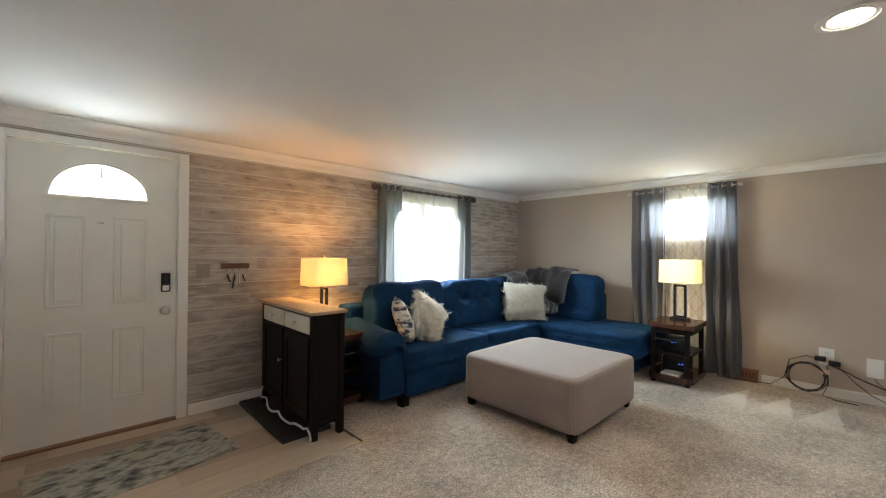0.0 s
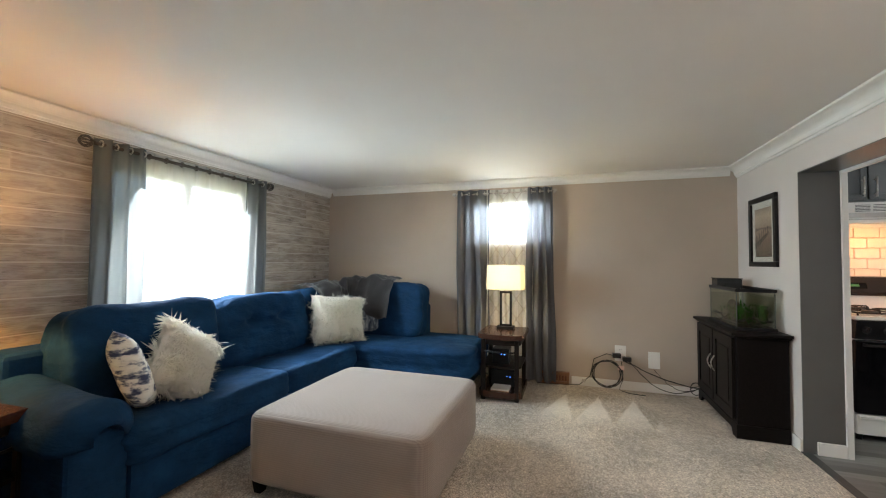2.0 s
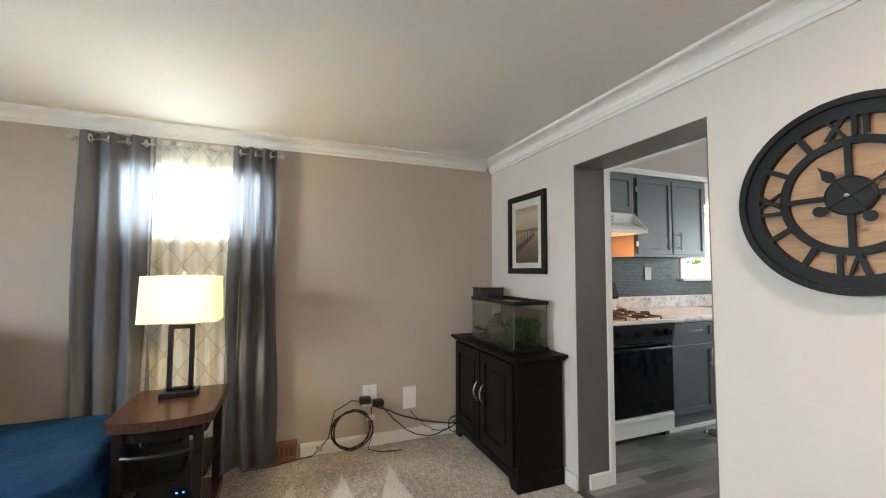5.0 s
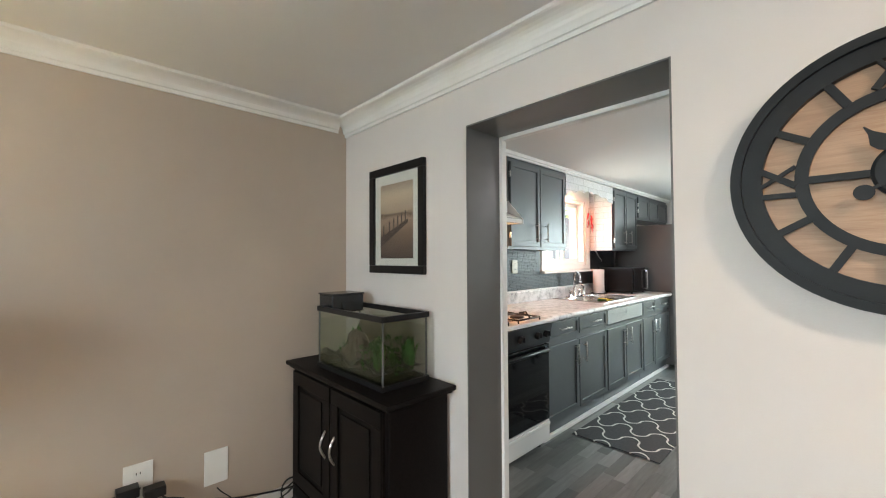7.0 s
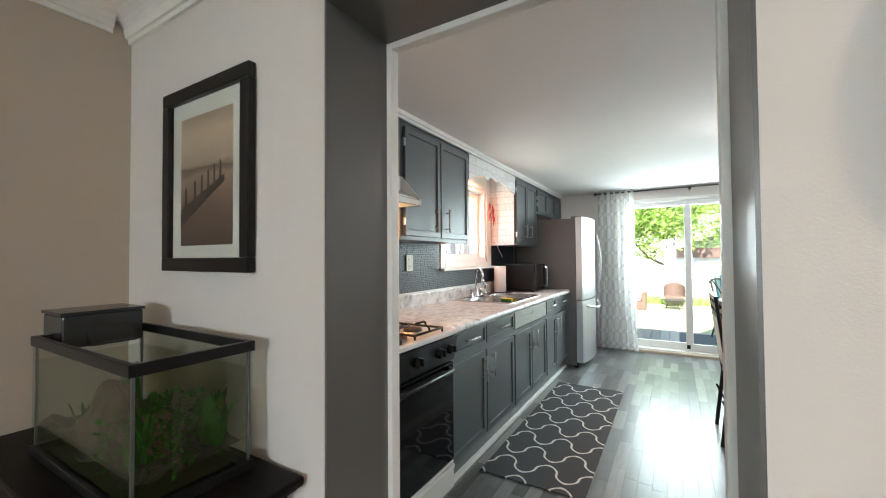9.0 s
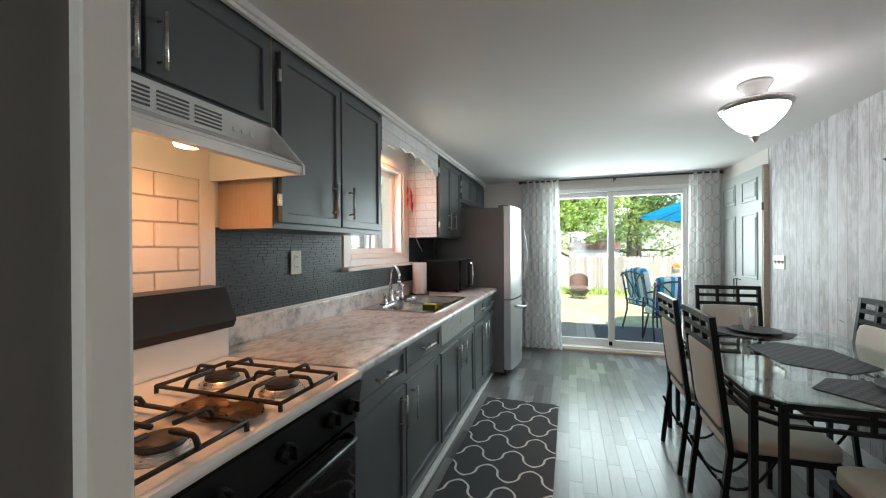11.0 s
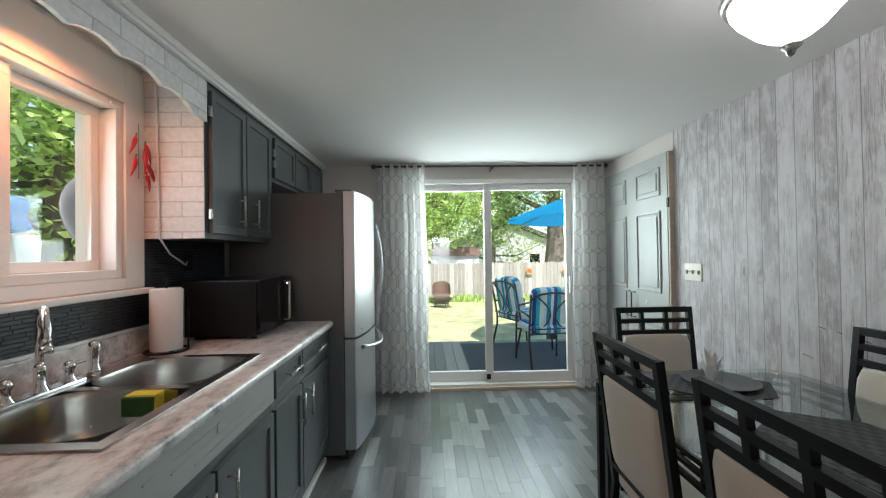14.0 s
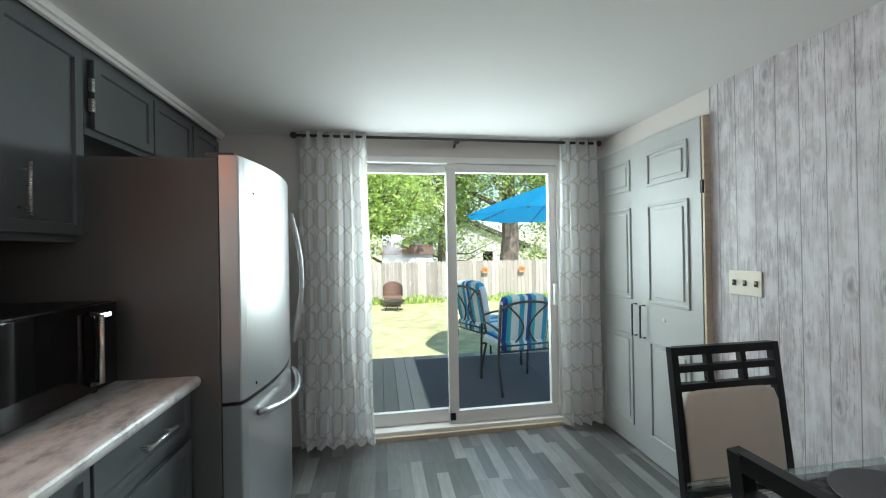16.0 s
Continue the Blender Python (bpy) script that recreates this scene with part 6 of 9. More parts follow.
def wall_clock():
    cx, cz, y, R = 3.235, 1.518, LS, 0.30
    c = thing("wall_clock", (cx, y, cz - R), "round black metal clock with Roman numerals on pine", "clock")
    face = Matrix.Rotation(radians(-90), 4, "X")

    def ring(r0, r1, d0, d1, nm, label=""):
        bm = bmesh.new()
        seg = 72
        vs = []
        for r, d in ((r0, d0), (r0, d1), (r1, d1), (r1, d0)):
            vs.append([bm.verts.new((cx + r * math.cos(2 * math.pi * k / seg), y + d, cz + r * math.sin(2 * math.pi * k / seg))) for k in range(seg)])
        for i in range(4):
            p, q = vs[i], vs[(i + 1) % 4]
            for k in range(seg):
                bm.faces.new((p[k], p[(k + 1) % seg], q[(k + 1) % seg], q[k]))
        bmesh.ops.recalc_face_normals(bm, faces=bm.faces)
        return part(nm, bm, M["clock_black"], c, label)
    ring(R * 0.93, R, 0.0, 0.055, "rim")
    ring(R * 0.80, R * 0.935, 0.02, 0.042, "outer_ring")
    ring(R * 0.52, R * 0.60, 0.024, 0.038, "inner_ring")
    bm = bmesh.new()
    lathe(bm, [(R * 0.93, 0.010), (R * 0.93, 0.020), (0, 0.0201)], (cx, y, cz), 64, face)
    part("backing", bm, M["clock_wood"], c, "pine board face")

    def at(r, hour, side=0.0, d=0.036):
        a = math.pi / 2 - hour * math.pi / 6
        rx, rz = math.cos(a), math.sin(a)
        # the face looks along +y, so its right is -x
        return (cx - (r * rx - side * rz), y + d, cz + r * rz + side * rx)
    for hour in range(1, 13):
        r0, r1 = R * 0.59, R * 0.82
        if hour % 3:
            part("hour_bar", bar(bmesh.new(), at(r0, hour), at(r1, hour), 0.016, 0.010, (0, 1, 0)), M["clock_black"], c)
            continue
        strokes = {12: "XII", 3: "III", 6: "VI", 9: "IX"}[hour]
        bm = bmesh.new()
        # numerals stand with their feet to the centre; they read round the dial clockwise
        wid = {"X": 0.062, "I": 0.026, "V": 0.062}
        total = sum(wid[ch] for ch in strokes)
        u = total / 2
        for ch in strokes:
            w = wid[ch]
            a, b = u - 0.008, u - w + 0.008
            if ch == "I":
                bar(bm, at(r0, hour, u - w / 2), at(r1, hour, u - w / 2), 0.013, 0.010, (0, 1, 0))
            elif ch == "X":
                bar(bm, at(r0, hour, a), at(r1, hour, b), 0.014, 0.010, (0, 1, 0))
                bar(bm, at(r0, hour, b), at(r1, hour, a), 0.008, 0.011, (0, 1, 0))
            else:
                mid = u - w / 2
                bar(bm, at(r0, hour, mid), at(r1, hour, a), 0.014, 0.010, (0, 1, 0))
                bar(bm, at(r0, hour, mid), at(r1, hour, b), 0.008, 0.011, (0, 1, 0))
            u -= w
        part("numeral", bm, M["clock_black"], c)
        part("spoke", bar(bmesh.new(), at(R * 0.15, hour), at(R * 0.54, hour), 0.016, 0.010, (0, 1, 0)), M["clock_black"], c)
    part("hub", lathe(bmesh.new(), [(R * 0.20, 0.03), (R * 0.20, 0.042), (R * 0.18, 0.045), (0, 0.0455)], (cx, y, cz), 32, face), M["clock_black"], c)
    for nm, hour, r in (("hour_hand", 10.85, 0.40), ("minute_hand", 2.0, 0.66)):
        bm = bmesh.new()
        pts = [at(R * q, hour, s, 0.05) for q, s in ((0.0, 0.004), (r * 0.45, 0.004), (r * 0.55, 0.013), (r * 0.68, 0.016), (r * 0.85, 0.005), (r, 0.001), (r, -0.001), (r * 0.85, -0.005), (r * 0.68, -0.016), (r * 0.55, -0.013), (r * 0.45, -0.004), (0.0, -0.004))]
        f = [bm.verts.new(p) for p in pts]
        bk = [bm.verts.new((p[0], p[1] - 0.003, p[2])) for p in pts]
        bm.faces.new(f)
        bm.faces.new(bk[::-1])
        for k in range(len(f)):
            bm.faces.new((f[k], bk[k], bk[(k + 1) % len(f)], f[(k + 1) % len(f)]))
        bmesh.ops.recalc_face_normals(bm, faces=bm.faces)
        bar(bm, at(0, hour, 0, 0.0485), at(-R * 0.24, hour, 0, 0.0485), 0.007, 0.003, (0, 1, 0))
        tail = at(-R * 0.27, hour, 0, 0.0)
        lathe(bm, [(R * 0.055, 0.047), (R * 0.055, 0.050), (0, 0.0501)], (tail[0], y, tail[2]), 16, face)
        part(nm, bm, M["clock_black"], c)
    part("pin", lathe(bmesh.new(), [(0.006, 0.045), (0.006, 0.058), (0, 0.06)], (cx, y, cz), 12, face), M["nickel"], c)


wall_clock()
r = thing("recessed_light", (2.484, 0.067, CL), "round recessed ceiling light, switched on", "ceiling light")
part("trim_ring", lathe(bmesh.new(), [(0.075, -0.001), (0.098, -0.001), (0.098, -0.006), (0.078, -0.009), (0.075, -0.004)], (2.484, 0.067, CL), 36), M["trim"], r)
d = part("diffuser", lathe(bmesh.new(), [(0.075, -0.003), (0.05, -0.005), (0, -0.0055)], (2.484, 0.067, CL), 32), M["recess"], r, "glowing diffuser")
d.visible_shadow = False

# ---- kitchen: cabinets ----


def shaker(parent, name, y0, y1, z0, z1, x, material, rail=0.055, thick=0.02):
    """A door or drawer front facing -x with a recessed middle; x is its front."""
    bm = bx(bmesh.new(), x, x + thick, y0, y1, z0, z1, 0.0025, 2)
    bm.normal_update()
    front = min(bm.faces, key=lambda f: (f.calc_center_median().x, -f.calc_area()))
    bmesh.ops.inset_individual(bm, faces=[front], thickness=min(rail, (z1 - z0) * 0.26), depth=0)
    bmesh.ops.inset_individual(bm, faces=[front], thickness=0.005, depth=0)
    for v in front.verts:
        v.co.x = x + 0.010
    return part(name, bm, material, parent)


def bar_pull(parent, a, b, x):
    """A straight round pull in front of a face at x, from a to b, both (y, z)."""
    bm = bmesh.new()
    tube(bm, [(x - 0.032, *a), (x - 0.032, *b)], 0.006, 10)
    for u in (0.15, 0.85):
        p = (a[0] + (b[0] - a[0]) * u, a[1] + (b[1] - a[1]) * u)
        tube(bm, [(x, *p), (x - 0.032, *p)], 0.0045, 8)
    part("handle", bm, M["nickel"], parent, "brushed nickel bar pull", smooth=True)


def hinges(parent, y, zs, x):
    for z in zs:
        part("hinge", box(x - 0.004, x + 0.012, y - 0.008, y + 0.008, z, z + 0.05, 0.003), M["nickel"], parent)


FX = 4.862   # front of the base cabinets' doors
UX = 5.226   # front of the wall cabinets' doors


def base_cabinet(y1, y0, mid, label, drawers=True):
    c = thing("base_cabinet", ((FX + EX) / 2, (y0 + y1) / 2, 0), label, "cabinet", "base cabinets")
    part("carcass", bx(bx(bmesh.new(), FX + 0.022, EX - 0.004, y0 + 0.001, y1 - 0.001, 0.115, 0.868 if drawers else 0.715), FX + 0.045, EX - 0.004, y0 + 0.001, y1 - 0.001, 0.0, 0.115), M["cab"], c)
    g = 0.012
    zt, zd, zb = 0.860, 0.728, 0.135
    for a, b, side in ((mid + g / 2, y1 - g, 1), (y0 + g, mid - g / 2, -1)):
        d = shaker(c, "door", a, b, zb, zd - 0.045, FX, M["cab"])
        hy = a + 0.06 if side == 1 else b - 0.06
        bar_pull(d, (hy, 0.495), (hy, 0.655), FX)
        if drawers:
            w = shaker(c, "drawer", a, b, zd + 0.002, zt, FX, M["cab"], 0.03)
            m = (a + b) / 2
            bar_pull(w, (m - 0.08, 0.803), (m + 0.08, 0.803), FX)
    if not drawers:
        f = part("false_front", box(FX, FX + 0.02, y0 + g, y1 - g, zd + 0.002, zt, 0.003), M["cab_light"], c, "pale unpainted false drawer front")
        bm = bmesh.new()
        for k in range(3):
            bx(bm, FX - 0.003, FX + 0.002, y0 + 0.10 + 0.17 * k, y1 - 0.32 + 0.10 * k, zd + 0.032 + 0.03 * k, zd + 0.037 + 0.03 * k)
        bx(bm, FX - 0.004, FX + 0.002, (y0 + y1) / 2 - 0.01, (y0 + y1) / 2 + 0.01, zd + 0.07, zd + 0.10)
        part("groove", bm, M["cab_light"], f)
    return c


base_cabinet(-2.035, -3.085, -2.55, "dark grey base cabinet with two drawers")
base_cabinet(-3.087, -3.975, -3.518, "dark grey sink cabinet with a pale false front", drawers=False)
base_cabinet(-3.977, -4.862, -4.34, "dark grey base cabinet beside the refrigerator")
part("trim_toe_kick", bx(bmesh.new(), FX + 0.020, FX + 0.046, -4.862, -2.035, 0.0, 0.03, 0.006), M["trim"], None, "white shoe moulding along the base cabinets", "moulding", kind="structure")


def worktop():
    c = thing("worktop", (5.18, -3.45, 0.87), "grey and white marbled laminate worktop with upstand", "worktop")
    x0, x1, y0, y1, z0, z1 = 4.832, EX - 0.004, -4.866, -2.036, 0.870, 0.914
    sx0, sx1, sy0, sy1 = 4.955, 5.45, -3.993, -3.213
    bm = bmesh.new()
    xs, ys = (x0 + 0.02, sx0, sx1, x1), (y0, sy0, sy1, y1)
    grid = {(i, j, k): bm.verts.new((xs[i], ys[j], z)) for i in range(4) for j in range(4) for k, z in enumerate((z0, z1))}
    for i in range(3):
        for j in range(3):
            if (i, j) != (1, 1):
                for k in (0, 1):
                    bm.faces.new([grid[i + a, j + b, k] for a, b in ((0, 0), (1, 0), (1, 1), (0, 1))])
    for a, b in (((1, 1), (2, 1)), ((2, 1), (2, 2)), ((2, 2), (1, 2)), ((1, 2), (1, 1))):
        bm.faces.new([grid[(*a, 0)], grid[(*b, 0)], grid[(*b, 1)], grid[(*a, 1)]])
    # rounded nose along the front
    prof = [(0.0, z0 - 0.0)] + [(-0.02 * math.sin(math.pi * k / 8), (z0 + z1) / 2 - (z1 - z0) / 2 * math.cos(math.pi * k / 8)) for k in range(9)]
    prof = prof[1:]
    e = [[bm.verts.new((x0 + 0.02 + dx, y, z)) for dx, z in prof] for y in (y0, y1)]
    for k in range(len(prof) - 1):
        bm.faces.new((e[0][k], e[0][k + 1], e[1][k + 1], e[1][k]))
    bm.faces.new(e[0][::-1])
    bm.faces.new(e[1])
    bmesh.ops.remove_doubles(bm, verts=bm.verts, dist=1e-4)
    bmesh.ops.recalc_face_normals(bm, faces=bm.faces)
    part("top", bm, M["counter"], c)
    part("upstand", box(EX - 0.024, EX - 0.003, y0, y1, z1, 1.02, 0.006), M["counter"], c)
    part("upstand_cap", box(EX - 0.018, EX - 0.002, y0, y1, 1.02, 1.034, 0.003), M["enamel"], c, "white sealant strip")
    return sx0, sx1, sy0, sy1


worktop()


def sink():
    x0, x1, y0, y1, z = 4.935, 5.475, -4.018, -3.188, 0.916
    s = thing("kitchen_sink", ((x0 + x1) / 2, (y0 + y1) / 2, z), "double bowl stainless steel sink with a chrome tap", "sink")
    mid = (y0 + y1) / 2
    bowls = ((mid + 0.018, y1 - 0.035), (y0 + 0.035, mid - 0.018))
    bx0, bx1 = x0 + 0.035, x1 - 0.10
    bm = bmesh.new()
    wall_pieces = [(x0, bx0, y0, y1), (bx1, x1, y0, y1), (bx0, bx1, y1 - 0.035, y1), (bx0, bx1, y0, y0 + 0.035), (bx0, bx1, mid - 0.018, mid + 0.018)]
    for q in wall_pieces:
        bx(bm, *q, z, z + 0.005)
    part("rim", bm, M["sink_steel"], s)
    for a, b in bowls:
        bm = bmesh.new()
        cy, cx, hy, hx = (a + b) / 2, (bx0 + bx1) / 2, (b - a) / 2, (bx1 - bx0) / 2
        rings = []
        for k, dz in ((1.0, 0.005), (0.985, -0.01), (0.95, -0.10), (0.90, -0.155), (0.80, -0.17), (0.12, -0.178)):
            ring = []
            for j in range(32):
                t = 2 * math.pi * j / 32
                c, sn = math.cos(t), math.sin(t)
                q = (abs(c) ** 4.2 + abs(sn) ** 4.2) ** (-1 / 4.2)
                ring.append(bm.verts.new((cx + hx * k * c * q, cy + hy * k * sn * q, z + dz)))
            rings.append(ring)
        for p, r in zip(rings, rings[1:]):
            for j in range(32):
                bm.faces.new((p[j], r[j], r[(j + 1) % 32], p[(j + 1) % 32]))
        bm.faces.new(rings[-1])
        bw = part("bowl", bm, M["sink_steel"], s, smooth=True)
        part("drain", lathe(bmesh.new(), [(0.045, 0.0), (0.04, 0.004), (0.02, 0.001), (0, 0.001)], (cx, cy, z - 0.176), 20), M["chrome"], bw)
    fx, zb, ty = 5.425, z + 0.005, mid + 0.045
    f = part("tap", lathe(bmesh.new(), [(0.026, 0), (0.026, 0.01), (0.016, 0.03), (0.014, 0.07), (0.016, 0.085), (0.012, 0.095)], (fx, ty, zb), 20), M["chrome"], s, "chrome gooseneck tap", smooth=True)
    # the spout is swung towards the near bowl
    ux, uy = -0.76, 0.65
    arc = [(0.0, 0.09), (0.0, 0.20)] + [(0.075 - 0.075 * math.cos(a), 0.20 + 0.075 * math.sin(a)) for a in [math.pi * k / 12 for k in range(1, 13)]] + [(0.153, 0.165)]
    pts = [(fx + ux * q, ty + uy * q, zb + h) for q, h in arc]
    part("spout_tip", tube(bmesh.new(), [(fx + ux * q, ty + uy * q, zb + h) for q, h in ((0.152, 0.172), (0.155, 0.150))], 0.0155, 12), M["chrome"], f, smooth=True)
    part("spout", tube(bmesh.new(), pts, 0.011, 12), M["chrome"], f, smooth=True)
    part("deck_plate", box(fx - 0.028, fx + 0.028, ty - 0.14, ty + 0.14, z + 0.004, z + 0.016, 0.006), M["chrome"], f)
    for k, y in enumerate((ty + 0.10, ty - 0.10)):
        bm = lathe(bmesh.new(), [(0.022, 0), (0.022, 0.012), (0.013, 0.025), (0.013, 0.045), (0.019, 0.055), (0.016, 0.072), (0.006, 0.078)], (fx, y, zb), 18)
        tube(bm, [(fx, y, zb + 0.062), (fx - 0.03, y + (0.03 if k == 0 else -0.03), zb + 0.072)], 0.006, 8)
        part("tap_handle", bm, M["chrome"], f, smooth=True)
    part("sprayer", lathe(bmesh.new(), [(0.022, 0), (0.020, 0.02), (0.013, 0.035), (0.014, 0.08), (0.019, 0.10), (0.017, 0.118), (0.006, 0.124)], (fx, ty - 0.20, zb), 18), M["chrome"], s, "chrome side sprayer", smooth=True)
    sp = thing("sponge", (5.10, mid + 0.06, z - 0.05), "yellow and green scrub sponge leaning in the sink bowl", "sponge")
    part("foam", box(5.055, 5.15, mid + 0.022, mid + 0.072, z - 0.06, z + 0.004, 0.008), M["sponge_y"], sp)
    part("scourer", box(5.055, 5.15, mid + 0.072, mid + 0.083, z - 0.06, z + 0.0, 0.004), M["sponge_g"], sp)


sink()


def wall_cabinet(y1, y0, z0, z1, splits, label, handles, side=None):
    c = thing("wall_cabinet", ((UX + EX) / 2, (y0 + y1) / 2, z0), label, "cabinet", "wall cabinets")
    part("carcass", box(UX + 0.022, EX - 0.003, y0 + 0.001, y1 - 0.006, z0, z1), M["cab"], c)
    if side is not None:
        part("side_panel", box(UX + 0.024, EX - 0.003, y1 - 0.006, y1, z0, z1), side, c, "papered side panel" if side is M["brick_x"] else "bare orange-brown wooden side")
    else:
        part("side_panel", box(UX + 0.024, EX - 0.003, y1 - 0.006, y1, z0, z1), M["cab"], c)
    edges = [y1 - 0.025, *splits, y0 + 0.02]
    doors = []
    for a, b in zip(edges, edges[1:]):
        d = shaker(c, "door", b + 0.006, a - 0.006, z0 + 0.025, min(z1 - 0.06, CK - 0.075), UX, M["cab"], 0.05)
        doors.append(d)
    for d, (hy, hz) in zip(doors, handles):
        bar_pull(d, (hy, hz), (hy, hz + 0.165), UX)
    hinges(c, y1 - 0.022, [z0 + 0.09, z1 - 0.2], UX)
    return c


wall_cabinet(-1.09, -2.105, 1.80, CK - 0.003, [-1.60], "dark grey wall cabinet over the range hood", [(-1.56, 1.84), (-1.64, 1.84)])
wall_cabinet(-2.107, -3.047, 1.418, CK - 0.003, [-2.575], "dark grey two-door wall cabinet with nickel pulls", [(-2.492, 1.487), (-2.646, 1.487)], M["cab_side"])
wall_cabinet(-4.147, -4.905, 1.432, CK - 0.003, [-4.53], "dark grey two-door wall cabinet with a brick-papered side", [(-4.438, 1.507), (-4.61, 1.507)], M["brick_x"])
wall_cabinet(-4.907, KS + 0.004, 1.845, CK - 0.003, [-5.34, -5.74], "dark grey wall cabinet over the refrigerator", [])


def valance():
    y0, y1 = -4.146, -3.048
    pts = []
    steps = 96
    for k in range(steps + 1):
        u = k / steps
        d = abs(u - 0.5) * 2
        low = 1.955 + 0.075 * (1 - d ** 2.2)
        pts.append((y1 + (y0 - y1) * u, low + 0.024 * abs(math.sin(math.pi * 5.5 * u)) ** 0.8))
    pts += [(y0, CK - 0.003), (y1, CK - 0.003)]
    part("valance", slab(bmesh.new(), pts, 5.232, 5.250, "x"), M["brick_y"], None, "scalloped valance papered with white bricks over the sink", "valance")


valance()


def kitchen_window():
    w = thing("window_3", (EX, -3.58, 1.19), "white vinyl sliding window over the sink", "window", kind="structure")
    y0, y1, z0, z1 = -4.03, -3.13, 1.26, 2.02

    def b(a0, a1, q0, q1, d0, d1, nm, mt, bev=0.004):
        return part(nm, box(EX + d0, EX + d1, a0, a1, q0, q1, bev), mt, w)
    # casing on the wall, lining of the opening, frame and two sashes
    b(-4.14, y0, 1.21, 2.19, -0.014, 0.0, "casing", M["vinyl"])
    b(y1, -3.052, 1.21, 2.19, -0.014, 0.0, "casing", M["vinyl"])
    b(y0, y1, z1, 2.19, -0.014, 0.0, "casing", M["vinyl"])
    b(y0, y1, 1.21, z0, -0.014, 0.0, "casing", M["vinyl"])
    b(-4.143, -3.03, 1.183, 1.208, -0.06, 0.0, "window_sill", M["vinyl"], 0.006)
    b(y0, y0 + 0.035, z0, z1, 0.0, 0.12, "window_frame", M["vinyl"])
    b(y1 - 0.035, y1, z0, z1, 0.0, 0.12, "window_frame", M["vinyl"])
    b(y0 + 0.035, y1 - 0.035, z0, z0 + 0.035, 0.0, 0.12, "window_frame", M["vinyl"])
    b(y0 + 0.035, y1 - 0.035, z1 - 0.035, z1, 0.0, 0.12, "window_frame", M["vinyl"])
    mid = -3.57
    for a0, a1, d in ((y0 + 0.035, mid + 0.03, 0.07), (mid - 0.03, y1 - 0.035, 0.025)):
        s = bmesh.new()
        for q in ((a0, a1, z0 + 0.035, z0 + 0.075), (a0, a1, z1 - 0.075, z1 - 0.035), (a0, a0 + 0.04, z0 + 0.075, z1 - 0.075), (a1 - 0.04, a1, z0 + 0.075, z1 - 0.075)):
            bx(s, EX + d, EX + d + 0.04, q[0], q[1], q[2], q[3], 0.003)
        part("sash", s, M["vinyl"], w)
        g = b(a0 + 0.04, a1 - 0.04, z0 + 0.075, z1 - 0.075, d + 0.018, d + 0.022, "pane", M["glass"], 0)
        g.visible_shadow = False
    b(-4.0, -3.96, 1.99, 2.005, -0.012, 0.02, "latch", M["vinyl"])


kitchen_window()


def chili_string():
    c = thing("chili_string", (5.50, -4.09, 1.64), "bunch of red glass chili peppers on a string", "ornament")
    part("string", tube(bmesh.new(), [(5.505, -4.092, 1.95), (5.505, -4.090, 1.70)], 0.0015, 5), M["stem"], c)
    rng = random.Random(3)
    for k, (dy, z, a) in enumerate(((0.028, 1.885, -38), (-0.012, 1.86, 14), (0.008, 1.82, -6), (0.03, 1.79, -30), (-0.022, 1.775, 26), (0.002, 1.735, 8))):
        bm = bmesh.new()
        l = 0.092
        pts = [(5.492 - 0.010 * (k % 3) - 0.008 * math.sin(math.pi * u), -4.085 + dy - l * u * math.sin(radians(a)) - 0.014 * u * u, z - l * u) for u in [j / 8 for j in range(9)]]
        tube(bm, pts, [0.004, 0.008, 0.0095, 0.009, 0.008, 0.0065, 0.005, 0.0035, 0.001], 8)
        p = part("pepper", bm, M["chili"], c, smooth=True)
        part("stem", tube(bmesh.new(), [(pts[0][0], pts[0][1], pts[0][2] - 0.002), (pts[0][0] - 0.003, pts[0][1], pts[0][2] + 0.014)], 0.003, 5), M["stem"], p)


chili_string()
part("lamp_cord", tube(bmesh.new(), [(5.46, -4.135, 2.16), (5.455, -4.138, 1.9), (5.45, -4.139, 1.6), (5.45, -4.139, 1.44), (5.44, -4.20, 1.36), (5.46, -4.32, 1.32), (5.50, -4.42, 1.30), (5.52, -4.46, 1.33)], 0.005, 6), M["cord_white"], None, "white lamp cord hanging from the valance", "cable", smooth=True)
plate_on_wall("wall_outlet", "x", EX - 0.014, -1, -2.620, -2.537, 1.198, 1.324, M["almond"], "almond double wall outlet on the dark tiles", sockets=2)
plate_on_wall("wall_outlet", "x", EX - 0.014, -1, -4.50, -4.43, 1.27, 1.38, M["plastic_b"], "black wall outlet behind the microwave", sockets=2)

# ---- kitchen: appliances ----


